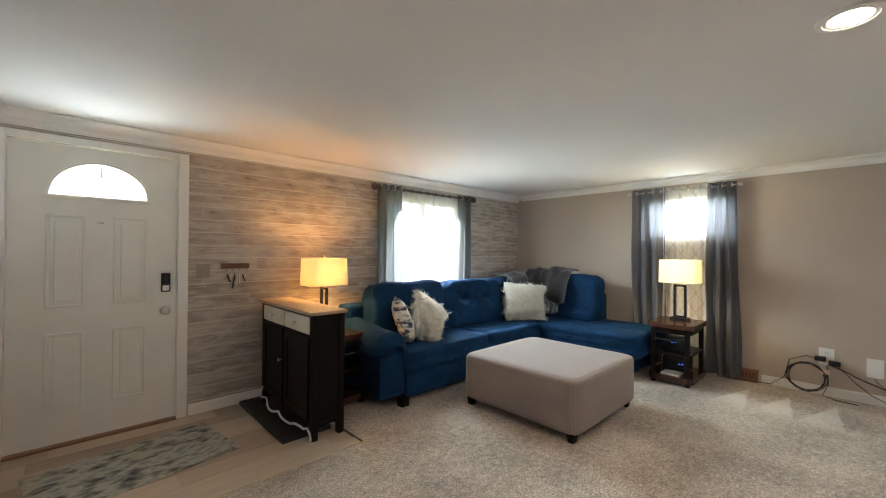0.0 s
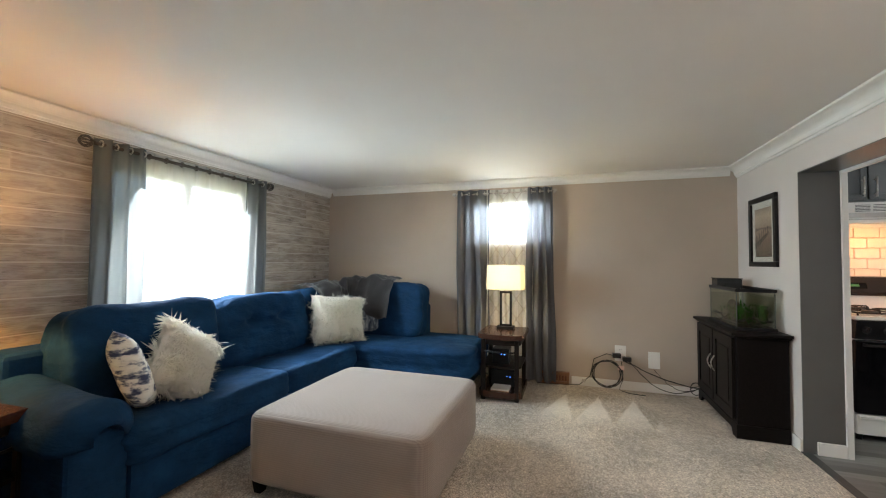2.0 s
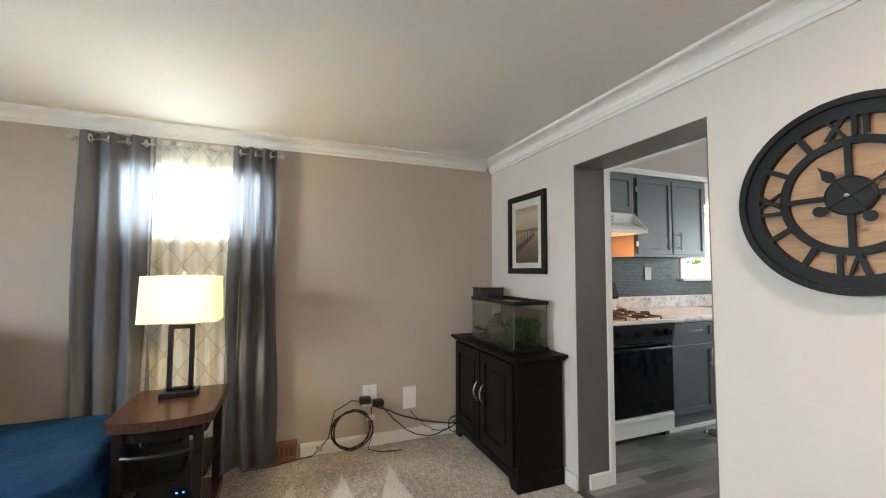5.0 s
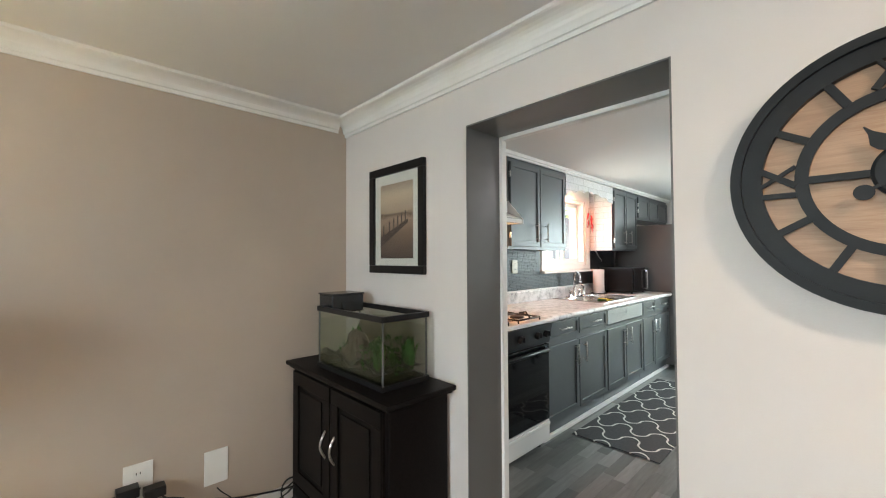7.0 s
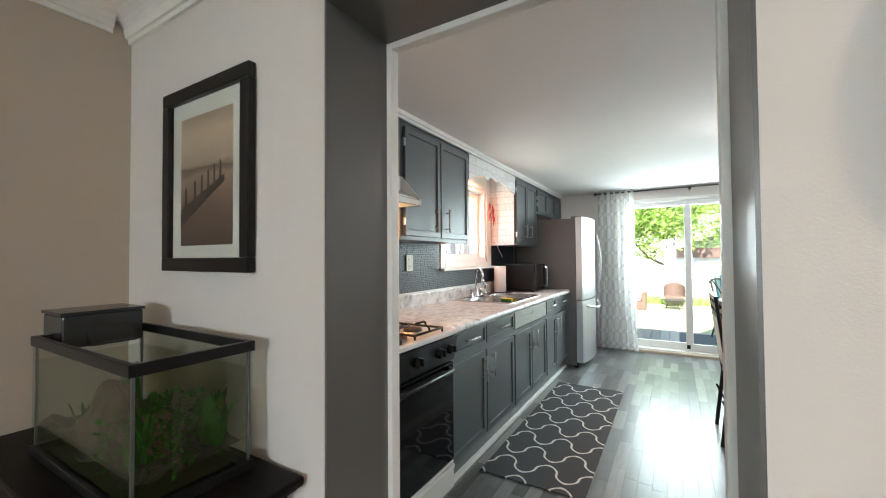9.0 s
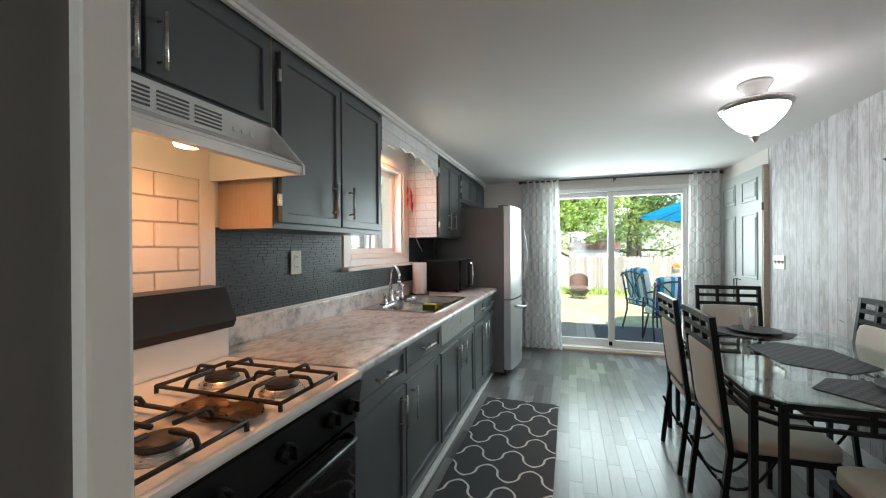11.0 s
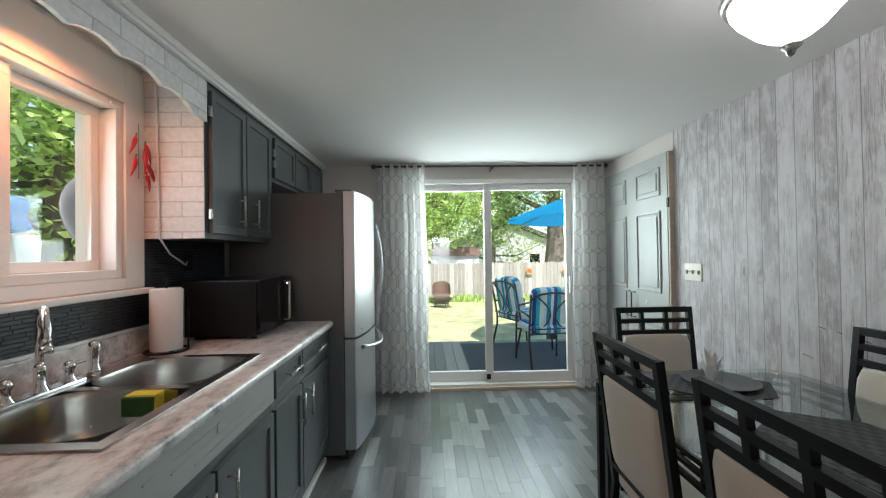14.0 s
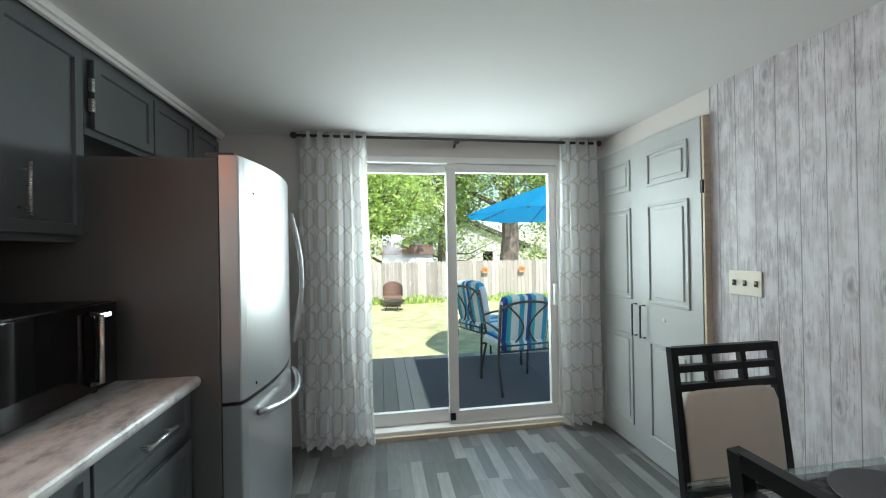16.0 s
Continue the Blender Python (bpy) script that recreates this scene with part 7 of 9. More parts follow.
def stove():
    x0, x1, y0, y1 = 4.845, 5.50, -2.030, -1.272
    s = thing("gas_stove", ((x0 + x1) / 2, (y0 + y1) / 2, 0), "white gas range with black oven door and backguard", "stove")
    E, K = M["enamel"], M["plastic_b"]
    part("body", bx(bx(bmesh.new(), x0 + 0.02, x1, y0, y1, 0.06, 0.885, 0.004), x0 - 0.045, x1, y0 - 0.004, y1 + 0.004, 0.885, 0.915, 0.012), E, s, "white enamel body")
    bm = bmesh.new()
    slab(bm, [(x0 - 0.02, 0.745), (x0 - 0.045, 0.880), (x0 + 0.03, 0.884), (x0 + 0.03, 0.745)], y0 + 0.002, y1 - 0.002, "y")
    part("control_panel", bm, K, s, "black control panel")
    for k, u in enumerate((0.08, 0.24, 0.5, 0.76, 0.90)):
        y = y1 + (y0 - y1) * u
        m = Matrix.Rotation(radians(-90 - 10), 4, "Y")
        bm = lathe(bmesh.new(), [(0.026, 0), (0.026, 0.012), (0.021, 0.028), (0, 0.029)], (x0 - 0.034, y, 0.815), 18, m)
        bx(bm, x0 - 0.076, x0 - 0.05, y - 0.005, y + 0.005, 0.802, 0.836, 0.002)
        part("knob", bm, K, s, "black burner knob")
    d = part("oven_door", box(x0 - 0.02, x0 + 0.02, y0 + 0.004, y1 - 0.004, 0.205, 0.735, 0.008), M["oven"], s, "black glass oven door")
    h = bmesh.new()
    tube(h, [(x0 - 0.02, y0 + 0.05, 0.705), (x0 - 0.055, y0 + 0.07, 0.705), (x0 - 0.055, y1 - 0.07, 0.705), (x0 - 0.02, y1 - 0.05, 0.705)], 0.012, 10)
    part("oven_handle", h, K, d, smooth=True)
    w = part("warming_drawer", box(x0 - 0.018, x0 + 0.02, y0 + 0.004, y1 - 0.004, 0.055, 0.198, 0.006), E, s, "white storage drawer")
    part("drawer_lip", box(x0 - 0.034, x0 - 0.016, y0 + 0.02, y1 - 0.02, 0.168, 0.19, 0.006), E, w)
    for y in (y0 + 0.05, y1 - 0.05):
        for x in (x0 + 0.05, x1 - 0.05):
            part("foot", lathe(bmesh.new(), [(0.018, 0), (0.018, 0.06)], (x, y, 0), 10), K, s)
    part("riser", bx(bmesh.new(), x1 - 0.11, x1, y0, y1, 0.915, 1.03, 0.01), E, s, "white riser")
    bm = bmesh.new()
    slab(bm, [(x1 - 0.125, 1.03), (x1 - 0.14, 1.06), (x1 - 0.085, 1.185), (x1, 1.19), (x1, 1.03)], y0 - 0.006, y1 + 0.006, "y")
    g = part("backguard", bm, K, s, "black backguard with a clock")
    part("clock_window", slab(bmesh.new(), [(x1 - 0.128, 1.090), (x1 - 0.132, 1.092), (x1 - 0.112, 1.137), (x1 - 0.108, 1.135)], -1.66, -1.50, "y"), M["oven"], g)
    part("clock_digits", slab(bmesh.new(), [(x1 - 0.1265, 1.105), (x1 - 0.1275, 1.1055), (x1 - 0.118, 1.126), (x1 - 0.117, 1.1255)], -1.61, -1.54, "y"), M["led_green"], g)
    for by in (-1.78, -1.42):
        for bxx in (4.925, 5.155):
            part("burner_ring", lathe(bmesh.new(), [(0.066, 0.0), (0.062, 0.006), (0.052, 0.012), (0.05, 0.016), (0.0, 0.016)], (bxx, by, 0.915), 28), M["nickel"], s, "stained metal burner ring", smooth=True)
            part("burner", lathe(bmesh.new(), [(0.046, 0.014), (0.048, 0.022), (0.045, 0.030), (0.02, 0.033), (0, 0.033)], (bxx, by, 0.915), 24), M["burner"], s, "dark burner cap")
        bm = bmesh.new()
        gz, up = 0.936, 0.962
        xa, xb, ya, yb = 4.825, 5.265, by - 0.125, by + 0.125
        tube(bm, [(xa, ya, gz), (xb, ya, gz), (xb, yb, gz), (xa, yb, gz)], 0.0062, 8, True)
        xm = (xa + xb) / 2
        tube(bm, [(xm, ya, gz), (xm, yb, gz)], 0.0062, 8)
        for bxx in (4.925, 5.155):
            for y, k in ((ya, 1), (yb, -1)):
                tube(bm, [(bxx, y, gz), (bxx, y + k * 0.012, up - 0.004), (bxx, y + k * 0.02, up), (bxx, by - k * 0.028, up)], 0.006, 8)
            for x, k in ((bxx - 0.105, 1), (bxx + 0.105, -1)):
                tube(bm, [(x, by, gz), (x + k * 0.010, by, up - 0.004), (x + k * 0.018, by, up), (bxx - k * 0.028, by, up)], 0.006, 8)
        for x in (xa, xb):
            for y in (ya, yb):
                tube(bm, [(x, y, gz), (x, y, 0.916)], 0.006, 8)
        part("grate", bm, M["iron"], s, "black cast iron grate", smooth=True)
    r = thing("spoon_rest", (4.95, -1.60, 0.915), "copper-toned metal spoon rest on the stove top", "spoon rest")

    def dish(u, v):
        wide = 0.052 + 0.010 * math.sin(9.5 * u + 0.6) + (0.0 if u < 0.82 else -0.16 * (u - 0.82))
        x, y = 5.085 - 0.255 * u, (v - 0.5) * 2 * wide
        hollow = sum(math.exp(-(((u - c) * 0.255) ** 2 + (y - d) ** 2) / 0.00055) for c, d in ((0.22, 0.015), (0.45, -0.018), (0.62, 0.018)))
        return (x, -1.598 + y + 0.02 * (u - 0.5), 0.932 - 0.012 * min(1.0, hollow) + 0.004 * abs(v - 0.5))
    bm = sheet(bmesh.new(), dish, 40, 18)
    bmesh.ops.solidify(bm, geom=bm.faces[:], thickness=0.003)
    part("dish", bm, M["copper"], r, "three shallow spoon hollows", smooth=True)
    part("foot", lathe(bmesh.new(), [(0.05, 0.0), (0.052, 0.006), (0.04, 0.007)], (4.96, -1.598, 0.9152), 20), M["copper"], r)


stove()


def range_hood():
    y0, y1 = -2.06, -1.275
    h = thing("range_hood", (5.28, -1.65, 1.61), "white under-cabinet range hood with its light on", "range hood")
    bm = bmesh.new()
    slab(bm, [(5.06, 1.612), (5.06, 1.640), (5.20, 1.695), (5.20, 1.797), (EX - 0.004, 1.797), (EX - 0.004, 1.77), (5.22, 1.77), (5.22, 1.72), (5.09, 1.66), (5.09, 1.612)], y0, y1, "y")
    for q in (y0 - 0.003, y1 - 0.010):
        slab(bm, [(5.057, 1.610), (5.057, 1.645), (5.196, 1.798), (EX - 0.004, 1.798), (EX - 0.004, 1.610)], q, q + 0.013, "y")
    bx(bm, EX - 0.02, EX - 0.004, y0 + 0.012, y1 - 0.012, 1.612, 1.77)
    part("shell", bm, M["enamel"], h)
    for k in range(3):
        bm = bmesh.new()
        for j in range(5):
            bx(bm, 5.196, 5.202, -1.50 - 0.115 * k - 0.095, -1.50 - 0.115 * k, 1.722 + 0.012 * j, 1.727 + 0.012 * j)
        part("vent_slot", bm, M["fridge_side"], h)
    for k in range(3):
        part("button", box(5.194, 5.202, -1.89 - 0.035 * k, -1.87 - 0.035 * k, 1.735, 1.75, 0.002), M["plastic_w"], h)
    part("filter", box(5.12, EX - 0.03, -1.60, y1 - 0.03, 1.66, 1.672, 0.003), M["mesh_filter"], h, "grease filter mesh")
    b = part("bulb", lathe(bmesh.new(), [(0, -0.02), (0.03, -0.014), (0.036, 0.0), (0.03, 0.02)], (5.17, -1.68, 1.645), 18), M["hoodglow"], h, "glowing hood bulb", smooth=True)
    b.visible_shadow = False


range_hood()


def refrigerator():
    x0, x1, y0, y1, H = 4.765, 5.50, -5.695, -4.872, 1.765
    f = thing("refrigerator", (5.1, (y0 + y1) / 2, 0), "stainless steel bottom-freezer refrigerator with dark sides", "refrigerator")
    part("body", box(x0, x1, y0, y1, 0.03, H - 0.012, 0.006), M["fridge_side"], f, "dark grey cabinet")
    part("plinth", box(x0 - 0.02, x0 + 0.03, y0 + 0.01, y1 - 0.01, 0.0, 0.06, 0.004), M["plastic_b"], f)

    def front(u):
        # the doors bow out to the middle
        return x0 - 0.075 - 0.055 * math.sin(math.pi * min(max(u, 0), 1)) ** 0.8
    n = 24
    for nm, z0, z1 in (("door", 0.80, H), ("freezer_drawer", 0.065, 0.785)):
        pts = [(x0 - 0.004, y1 - 0.002), (x0 - 0.07, y1 - 0.002)] + [(front(k / n), y1 - 0.008 + (y0 - y1 + 0.016) * k / n) for k in range(n + 1)] + [(x0 - 0.07, y0 + 0.002), (x0 - 0.004, y0 + 0.002)]
        d = part(nm, slab(bmesh.new(), pts, z0, z1), M["steel"], f, "bowed stainless steel door")
        if nm == "door":
            hy = y0 + 0.07
            fx = front(0.91)
            arc = [(fx - 0.012 - 0.055 * math.sin(math.pi * k / 16), hy, 0.86 + 0.75 * k / 16) for k in range(17)]
            part("handle", tube(bmesh.new(), arc, 0.013, 10), M["steel"], d, "arched vertical handle", smooth=True)
            for z in (0.84, 1.63):
                part("screw", lathe(bmesh.new(), [(0.006, 0), (0.006, 0.003), (0, 0.004)], (front(0.12), y1 - 0.10, z), 10, Matrix.Rotation(radians(-90), 4, "Y")), M["plastic_b"], d)
        else:
            arc = []
            for k in range(17):
                u = 0.12 + 0.76 * k / 16
                arc.append((front(u) - 0.008 - 0.05 * math.sin(math.pi * k / 16) ** 0.7, y1 + (y0 - y1) * u, 0.715 - 0.03 * math.sin(math.pi * k / 16)))
            part("handle", tube(bmesh.new(), arc, 0.013, 10), M["steel"], d, "arched horizontal handle", smooth=True)
    part("hinge_cover", box(x0 - 0.06, x0 + 0.05, y1 - 0.07, y1 - 0.004, H - 0.012, H + 0.012, 0.006), M["fridge_side"], f)


refrigerator()


def microwave():
    x0, x1, y0, y1, z0, z1 = 5.075, 5.47, -4.80, -4.33, 0.932, 1.222
    m = thing("microwave", (5.27, (y0 + y1) / 2, 0.914), "black countertop microwave oven", "microwave")
    part("case", box(x0 + 0.02, x1, y0, y1, z0, z1, 0.008), M["plastic_b"], m)
    d = part("door", box(x0, x0 + 0.022, y0 + 0.11, y1, z0 + 0.004, z1 - 0.004, 0.006), M["oven"], m, "black glass door")
    part("handle", tube(bmesh.new(), [(x0, y0 + 0.13, z0 + 0.03), (x0 - 0.03, y0 + 0.13, z0 + 0.035), (x0 - 0.03, y0 + 0.13, z1 - 0.035), (x0, y0 + 0.13, z1 - 0.03)], 0.008, 8), M["nickel"], d, "steel handle", smooth=True)
    p = part("control_panel", box(x0 + 0.002, x0 + 0.022, y0, y0 + 0.108, z0 + 0.004, z1 - 0.004, 0.004), M["plastic_b"], m)
    for k in range(4):
        part("digit", box(x0 + 0.0, x0 + 0.003, y0 + 0.075 - 0.014 * k, y0 + 0.084 - 0.014 * k, z1 - 0.05, z1 - 0.036), M["led_white"], p)
    for x in (x0 + 0.05, x1 - 0.05):
        for y in (y0 + 0.05, y1 - 0.05):
            part("foot", lathe(bmesh.new(), [(0.012, 0), (0.014, 0.02)], (x, y, 0.914), 10), M["plastic_b"], m)


microwave()
t = thing("paper_towel_holder", (5.405, -4.118, 0.914), "white paper towel roll on a black wire stand", "paper towels")
part("base", tube(bmesh.new(), [(5.405 + 0.085 * math.cos(a), -4.118 + 0.085 * math.sin(a), 0.92) for a in [2 * math.pi * k / 24 for k in range(24)]], 0.005, 6, True), M["black_metal"], t)
bm = bmesh.new()
for a in (0.4, 2.5, 4.6):
    tube(bm, [(5.405, -4.118, 0.92), (5.405 + 0.085 * math.cos(a), -4.118 + 0.085 * math.sin(a), 0.92)], 0.004, 6)
tube(bm, [(5.405, -4.118, 0.92), (5.405, -4.118, 1.235)], 0.005, 8)
tube(bm, [(5.335, -4.165, 0.92), (5.335, -4.165, 1.10)], 0.004, 6)
part("stand", bm, M["black_metal"], t)
bm = lathe(bmesh.new(), [(0.02, 0.925), (0.062, 0.925), (0.064, 0.93), (0.064, 1.198), (0.06, 1.203), (0.02, 1.203)], (5.405, -4.118, 0), 28)
sheet(bm, lambda u, v: (5.405 - 0.066 * math.cos(1.2 - 0.5 * u) - 0.0 * u, -4.118 - 0.066 * math.sin(1.2 - 0.5 * u) - 0.025 * (1 - u), 0.93 + 0.268 * v), 8, 2)
part("paper_roll", bm, M["paper"], t, "white paper roll", smooth=True)

# ---- kitchen: table and chairs ----


def dining_chair():
    """A metal frame chair with an open grid over an upholstered back; it stands at the origin and faces -x, its back at x = 0.24."""
    c = thing("dining_chair", (0, 0, 0), "black metal dining chair with cream upholstered seat", "chair", "dining chairs")
    K = M["chair_metal"]
    W, H = 0.445, 1.02

    def back(z):
        return 0.185 + 0.07 * (z - 0.42) / 0.6
    for s in (-1, 1):
        y = s * (W / 2 - 0.014)
        part("back_post", bar(bar(bmesh.new(), (back(0.42), y, 0.42), (back(H), y, H), 0.026, 0.026), (0.235, y, 0.0), (back(0.43), y, 0.43), 0.024, 0.024), K, c)
        part("front_leg", bar(bmesh.new(), (-0.20, y, 0.0), (-0.20, y, 0.43), 0.022, 0.022), K, c)
        pts = [(-0.19 + 0.42 * k / 12, y, 0.05 + 0.26 * (2 * k / 12 - 1) ** 2) for k in range(13)]
        part("side_brace", tube(bmesh.new(), pts, 0.008, 6), K, c)
        part("seat_rail", bar(bmesh.new(), (-0.21, y, 0.425), (back(0.43), y, 0.425), 0.02, 0.02), K, c)
    for z, w in ((H - 0.014, 0.03), (H - 0.075, 0.024), (H - 0.138, 0.026), (0.50, 0.02)):
        part("cross_rail", bar(bmesh.new(), (back(z), -W / 2 + 0.02, z), (back(z), W / 2 - 0.02, z), 0.024, w, (0, 0, 1)), K, c)
    for y in (-0.07, 0.07):
        part("slat", bar(bmesh.new(), (back(H - 0.135), y, H - 0.135), (back(H - 0.015), y, H - 0.015), 0.022, 0.020), K, c)
    part("front_rail", bar(bmesh.new(), (-0.20, -W / 2 + 0.02, 0.425), (-0.20, W / 2 - 0.02, 0.425), 0.02, 0.02), K, c)
    m = Matrix.Translation((back(0.69) - 0.003, 0, 0.69)) @ Matrix.Rotation(radians(6.6), 4, "Y")
    part("back_pad", pad(bmesh.new(), m, (0.036, W - 0.065, 0.365), 6, 9, 0.0), M["chair_cloth"], c, "cream fabric back", smooth=True)
    part("seat", pad(bmesh.new(), pose(-0.015, 0, 0.465), (0.43, W - 0.01, 0.07), 7, 7, 0.01, 2), M["chair_cloth"], c, "cream fabric seat", smooth=True)
    return c


proto_chair = dining_chair()
SPOTS = ((3.275, -3.625, 0), (3.265, -3.045, 0), (2.92, -4.225, -90), (2.70, -3.61, 180), (2.95, -2.50, 90))
proto_chair.matrix_basis = pose(3.275, -3.625, 0, 0, 0, 0)
for x, y, a in SPOTS[1:]:
    copy_thing(proto_chair, pose(x, y, 0, 0, 0, a))


def dining_table():
    x0, x1, y0, y1 = 2.455, 3.435, -4.165, -2.615
    t = thing("dining_table", ((x0 + x1) / 2, (y0 + y1) / 2, 0), "glass-topped dining table with a black metal frame", "table")
    c = 0.09
    pts = [(x0 + c, y0), (x1 - c, y0), (x1, y0 + c), (x1, y1 - c), (x1 - c, y1), (x0 + c, y1), (x0, y1 - c), (x0, y0 + c)]
    part("glass_top", slab(bmesh.new(), pts, 0.742, 0.752), M["table_glass"], t, "thick clear glass top")
    i = 0.02
    ring = [(min(max(a, x0 + i), x1 - i), min(max(b, y0 + i), y1 - i)) for a, b in pts]
    for z in (0.728, 0.690, 0.650):
        bm = bmesh.new()
        for k in range(8):
            a, b = ring[k], ring[(k + 1) % 8]
            bar(bm, (*a, z), (*b, z), 0.018, 0.022 if z > 0.7 else 0.014)
        part("apron_rail", bm, M["chair_metal"], t)
    for k, (a, b) in enumerate(ring):
        part("leg", bar(bmesh.new(), (a, b, 0.0), (a, b, 0.735), 0.026, 0.026), M["chair_metal"], t)
    for k in range(8):
        a, b = Vector((*ring[k], 0)), Vector((*ring[(k + 1) % 8], 0))
        n = max(1, int((b - a).length / 0.2))
        for j in range(1, n):
            p = a.lerp(b, j / n)
            part("apron_stud", bar(bmesh.new(), (p.x, p.y, 0.65), (p.x, p.y, 0.728), 0.014, 0.014), M["chair_metal"], t)


dining_table()
for x, y, w, d, a in ((2.95, -3.945, 0.50, 0.33, 3), (2.93, -3.36, 0.40, 0.62, 2), (2.93, -2.80, 0.50, 0.33, 0)):
    cut = 0.13
    if w > d:
        rim = [(-w / 2, 0), (-w / 2 + cut, -d / 2), (w / 2 - cut, -d / 2), (w / 2, 0), (w / 2 - cut, d / 2), (-w / 2 + cut, d / 2)]
    else:
        rim = [(0, -d / 2), (w / 2, -d / 2 + cut), (w / 2, d / 2 - cut), (0, d / 2), (-w / 2, d / 2 - cut), (-w / 2, -d / 2 + cut)]
    ob = part("placemat", slab(bmesh.new(), rim, 0, 0.003), M["placemat"], None, "black checked placemat with pointed ends on the glass", "placemat", "placemats")
    ob.matrix_basis = pose(x, y, 0.7525, 0, 0, a)
for k, (x, y) in enumerate(((2.93, -3.96), (2.80, -2.83))):
    bm = bmesh.new()
    pr = [(0.0, 0.004), (0.07, 0.004), (0.075, 0.0), (0.08, 0.0), (0.145, 0.016), (0.148, 0.019), (0.144, 0.019), (0.08, 0.008), (0, 0.008)]
    lathe(bm, pr, (x, y, 0.756), 36)
    part("dinner_plate", bm, M["plate"], None, "dark slate dinner plate on a placemat", "plate", "dinner plates", smooth=True)
g = thing("napkin_glass", (2.99, -3.93, 0.764), "clear tumbler with a folded white napkin", "glass")
bm = lathe(bmesh.new(), [(0, 0), (0.036, 0.0), (0.042, 0.008), (0.045, 0.05), (0.042, 0.09), (0.039, 0.09), (0.041, 0.05), (0.037, 0.012), (0, 0.011)], (2.99, -3.93, 0.764), 8)
part("tumbler", bm, M["tumbler"], g, "faceted clear tumbler")
bm = bmesh.new()
for ang, lean, hgt, wid in ((0.3, 0.030, 0.155, 0.040), (1.5, 0.022, 0.135, 0.036), (2.6, 0.034, 0.12, 0.038), (3.9, 0.026, 0.145, 0.040), (5.2, 0.030, 0.115, 0.034)):
    way, side = Vector((math.cos(ang), math.sin(ang), 0)), Vector((-math.sin(ang), math.cos(ang), 0))
    foot = Vector((2.99, -3.93, 0.777))
    spine = [bm.verts.new(foot + way * (0.012 + lean * u) + Vector((0, 0, hgt * u))) for u in (0, 0.35, 0.65, 1.0)]
    for k in (-1, 1):
        flank = [bm.verts.new(foot + way * (0.004 + lean * u - 0.010 * math.sin(math.pi * u)) + side * k * wid * q + Vector((0, 0, hgt * u * 0.92))) for u, q in ((0, 0.35), (0.40, 0.75), (0.70, 0.55))]
        for j in range(2):
            bm.faces.new((spine[j], spine[j + 1], flank[j + 1], flank[j]))
        bm.faces.new((spine[2], spine[3], flank[2]))
part("napkin", bm, M["napkin"], g, "folded white napkin with pointed corners")


def ceiling_lamp():
    x, y = 3.155, -3.36
    l = thing("ceiling_lamp", (x, y, CK), "semi-flush ceiling lamp with a lit frosted bowl", "ceiling light")
    part("canopy", lathe(bmesh.new(), [(0.078, 0), (0.080, -0.010), (0.070, -0.016), (0.068, -0.030), (0.058, -0.036), (0.056, -0.052), (0.046, -0.058), (0.044, -0.075), (0.014, -0.082), (0.012, -0.16)], (x, y, CK), 32), M["enamel"], l, "white canopy", smooth=True)
    part("rim", lathe(bmesh.new(), [(0.148, -0.118), (0.164, -0.114), (0.168, -0.126), (0.156, -0.146), (0.143, -0.142)], (x, y, CK), 48), M["nickel"], l, "brushed nickel rim", smooth=True)
    b = part("bowl", lathe(bmesh.new(), [(0.148, -0.135), (0.142, -0.160), (0.126, -0.188), (0.104, -0.212), (0.082, -0.238), (0.05, -0.262), (0.012, -0.276), (0.0, -0.276)], (x, y, CK), 48), M["bowl"], l, "glowing frosted glass bowl", smooth=True)
    b.visible_shadow = False
    part("finial", lathe(bmesh.new(), [(0.022, -0.283), (0.026, -0.29), (0.012, -0.304), (0.010, -0.314), (0, -0.322)], (x, y, CK), 18), M["nickel"], l, smooth=True)


ceiling_lamp()


def wire_star():
    s = thing("wire_star", (KW + 0.03, -3.40, 1.44), "black tangled wire star hanging on the wall", "wall decoration")
    R, r0, cy, cz = 0.315, 0.125, -3.395, 1.725
    pts = []
    for k in range(10):
        a = math.pi / 2 + k * math.pi / 5
        q = R if k % 2 == 0 else r0
        pts.append(Vector((KW + 0.012, cy - q * math.cos(a), cz + q * math.sin(a))))
    mid = Vector((KW + 0.065, cy, cz))
    bm = bmesh.new()
    tube(bm, pts, 0.004, 6, True)
    for p in pts:
        tube(bm, [p, mid], 0.003, 5)
    part("outline", bm, M["wire"], s)
    rng = random.Random(9)
    bm = bmesh.new()
    for k in range(10):
        a, b = pts[k], pts[(k + 1) % 10]
        for j in range(9):
            p = a.lerp(mid, rng.uniform(0, 0.9))
            q = b.lerp(mid, rng.uniform(0, 0.9))
            c = (p + q) / 2 + Vector((rng.uniform(0.0, 0.012), rng.uniform(-0.015, 0.015), rng.uniform(-0.015, 0.015)))
            tube(bm, [p, c, q], 0.0018, 4)
    part("wire_filling", bm, M["wire"], s)


wire_star()
bm = bmesh.new()
for y, z, l in ((-4.02, 0.985, 0.03), (-3.93, 0.975, 0.014), (-3.84, 0.962, 0.035), (-4.10, 0.84, 0.05)):
    bar(bm, (KW + 0.0008, y, z), (KW + 0.0008, y + l, z - 0.18 * l), 0.0016, 0.006, (1, 0, 0))
part("wall_scratches", bm, M["wire"], None, "dark scratches in the grey board wallpaper", "scratch", kind="structure")
part("kitchen_rug", box(4.205, 4.815, -4.235, -2.325, 0.001, 0.009, 0.003), M["rug_k"], None, "charcoal kitchen rug with a white trellis pattern", "rug")


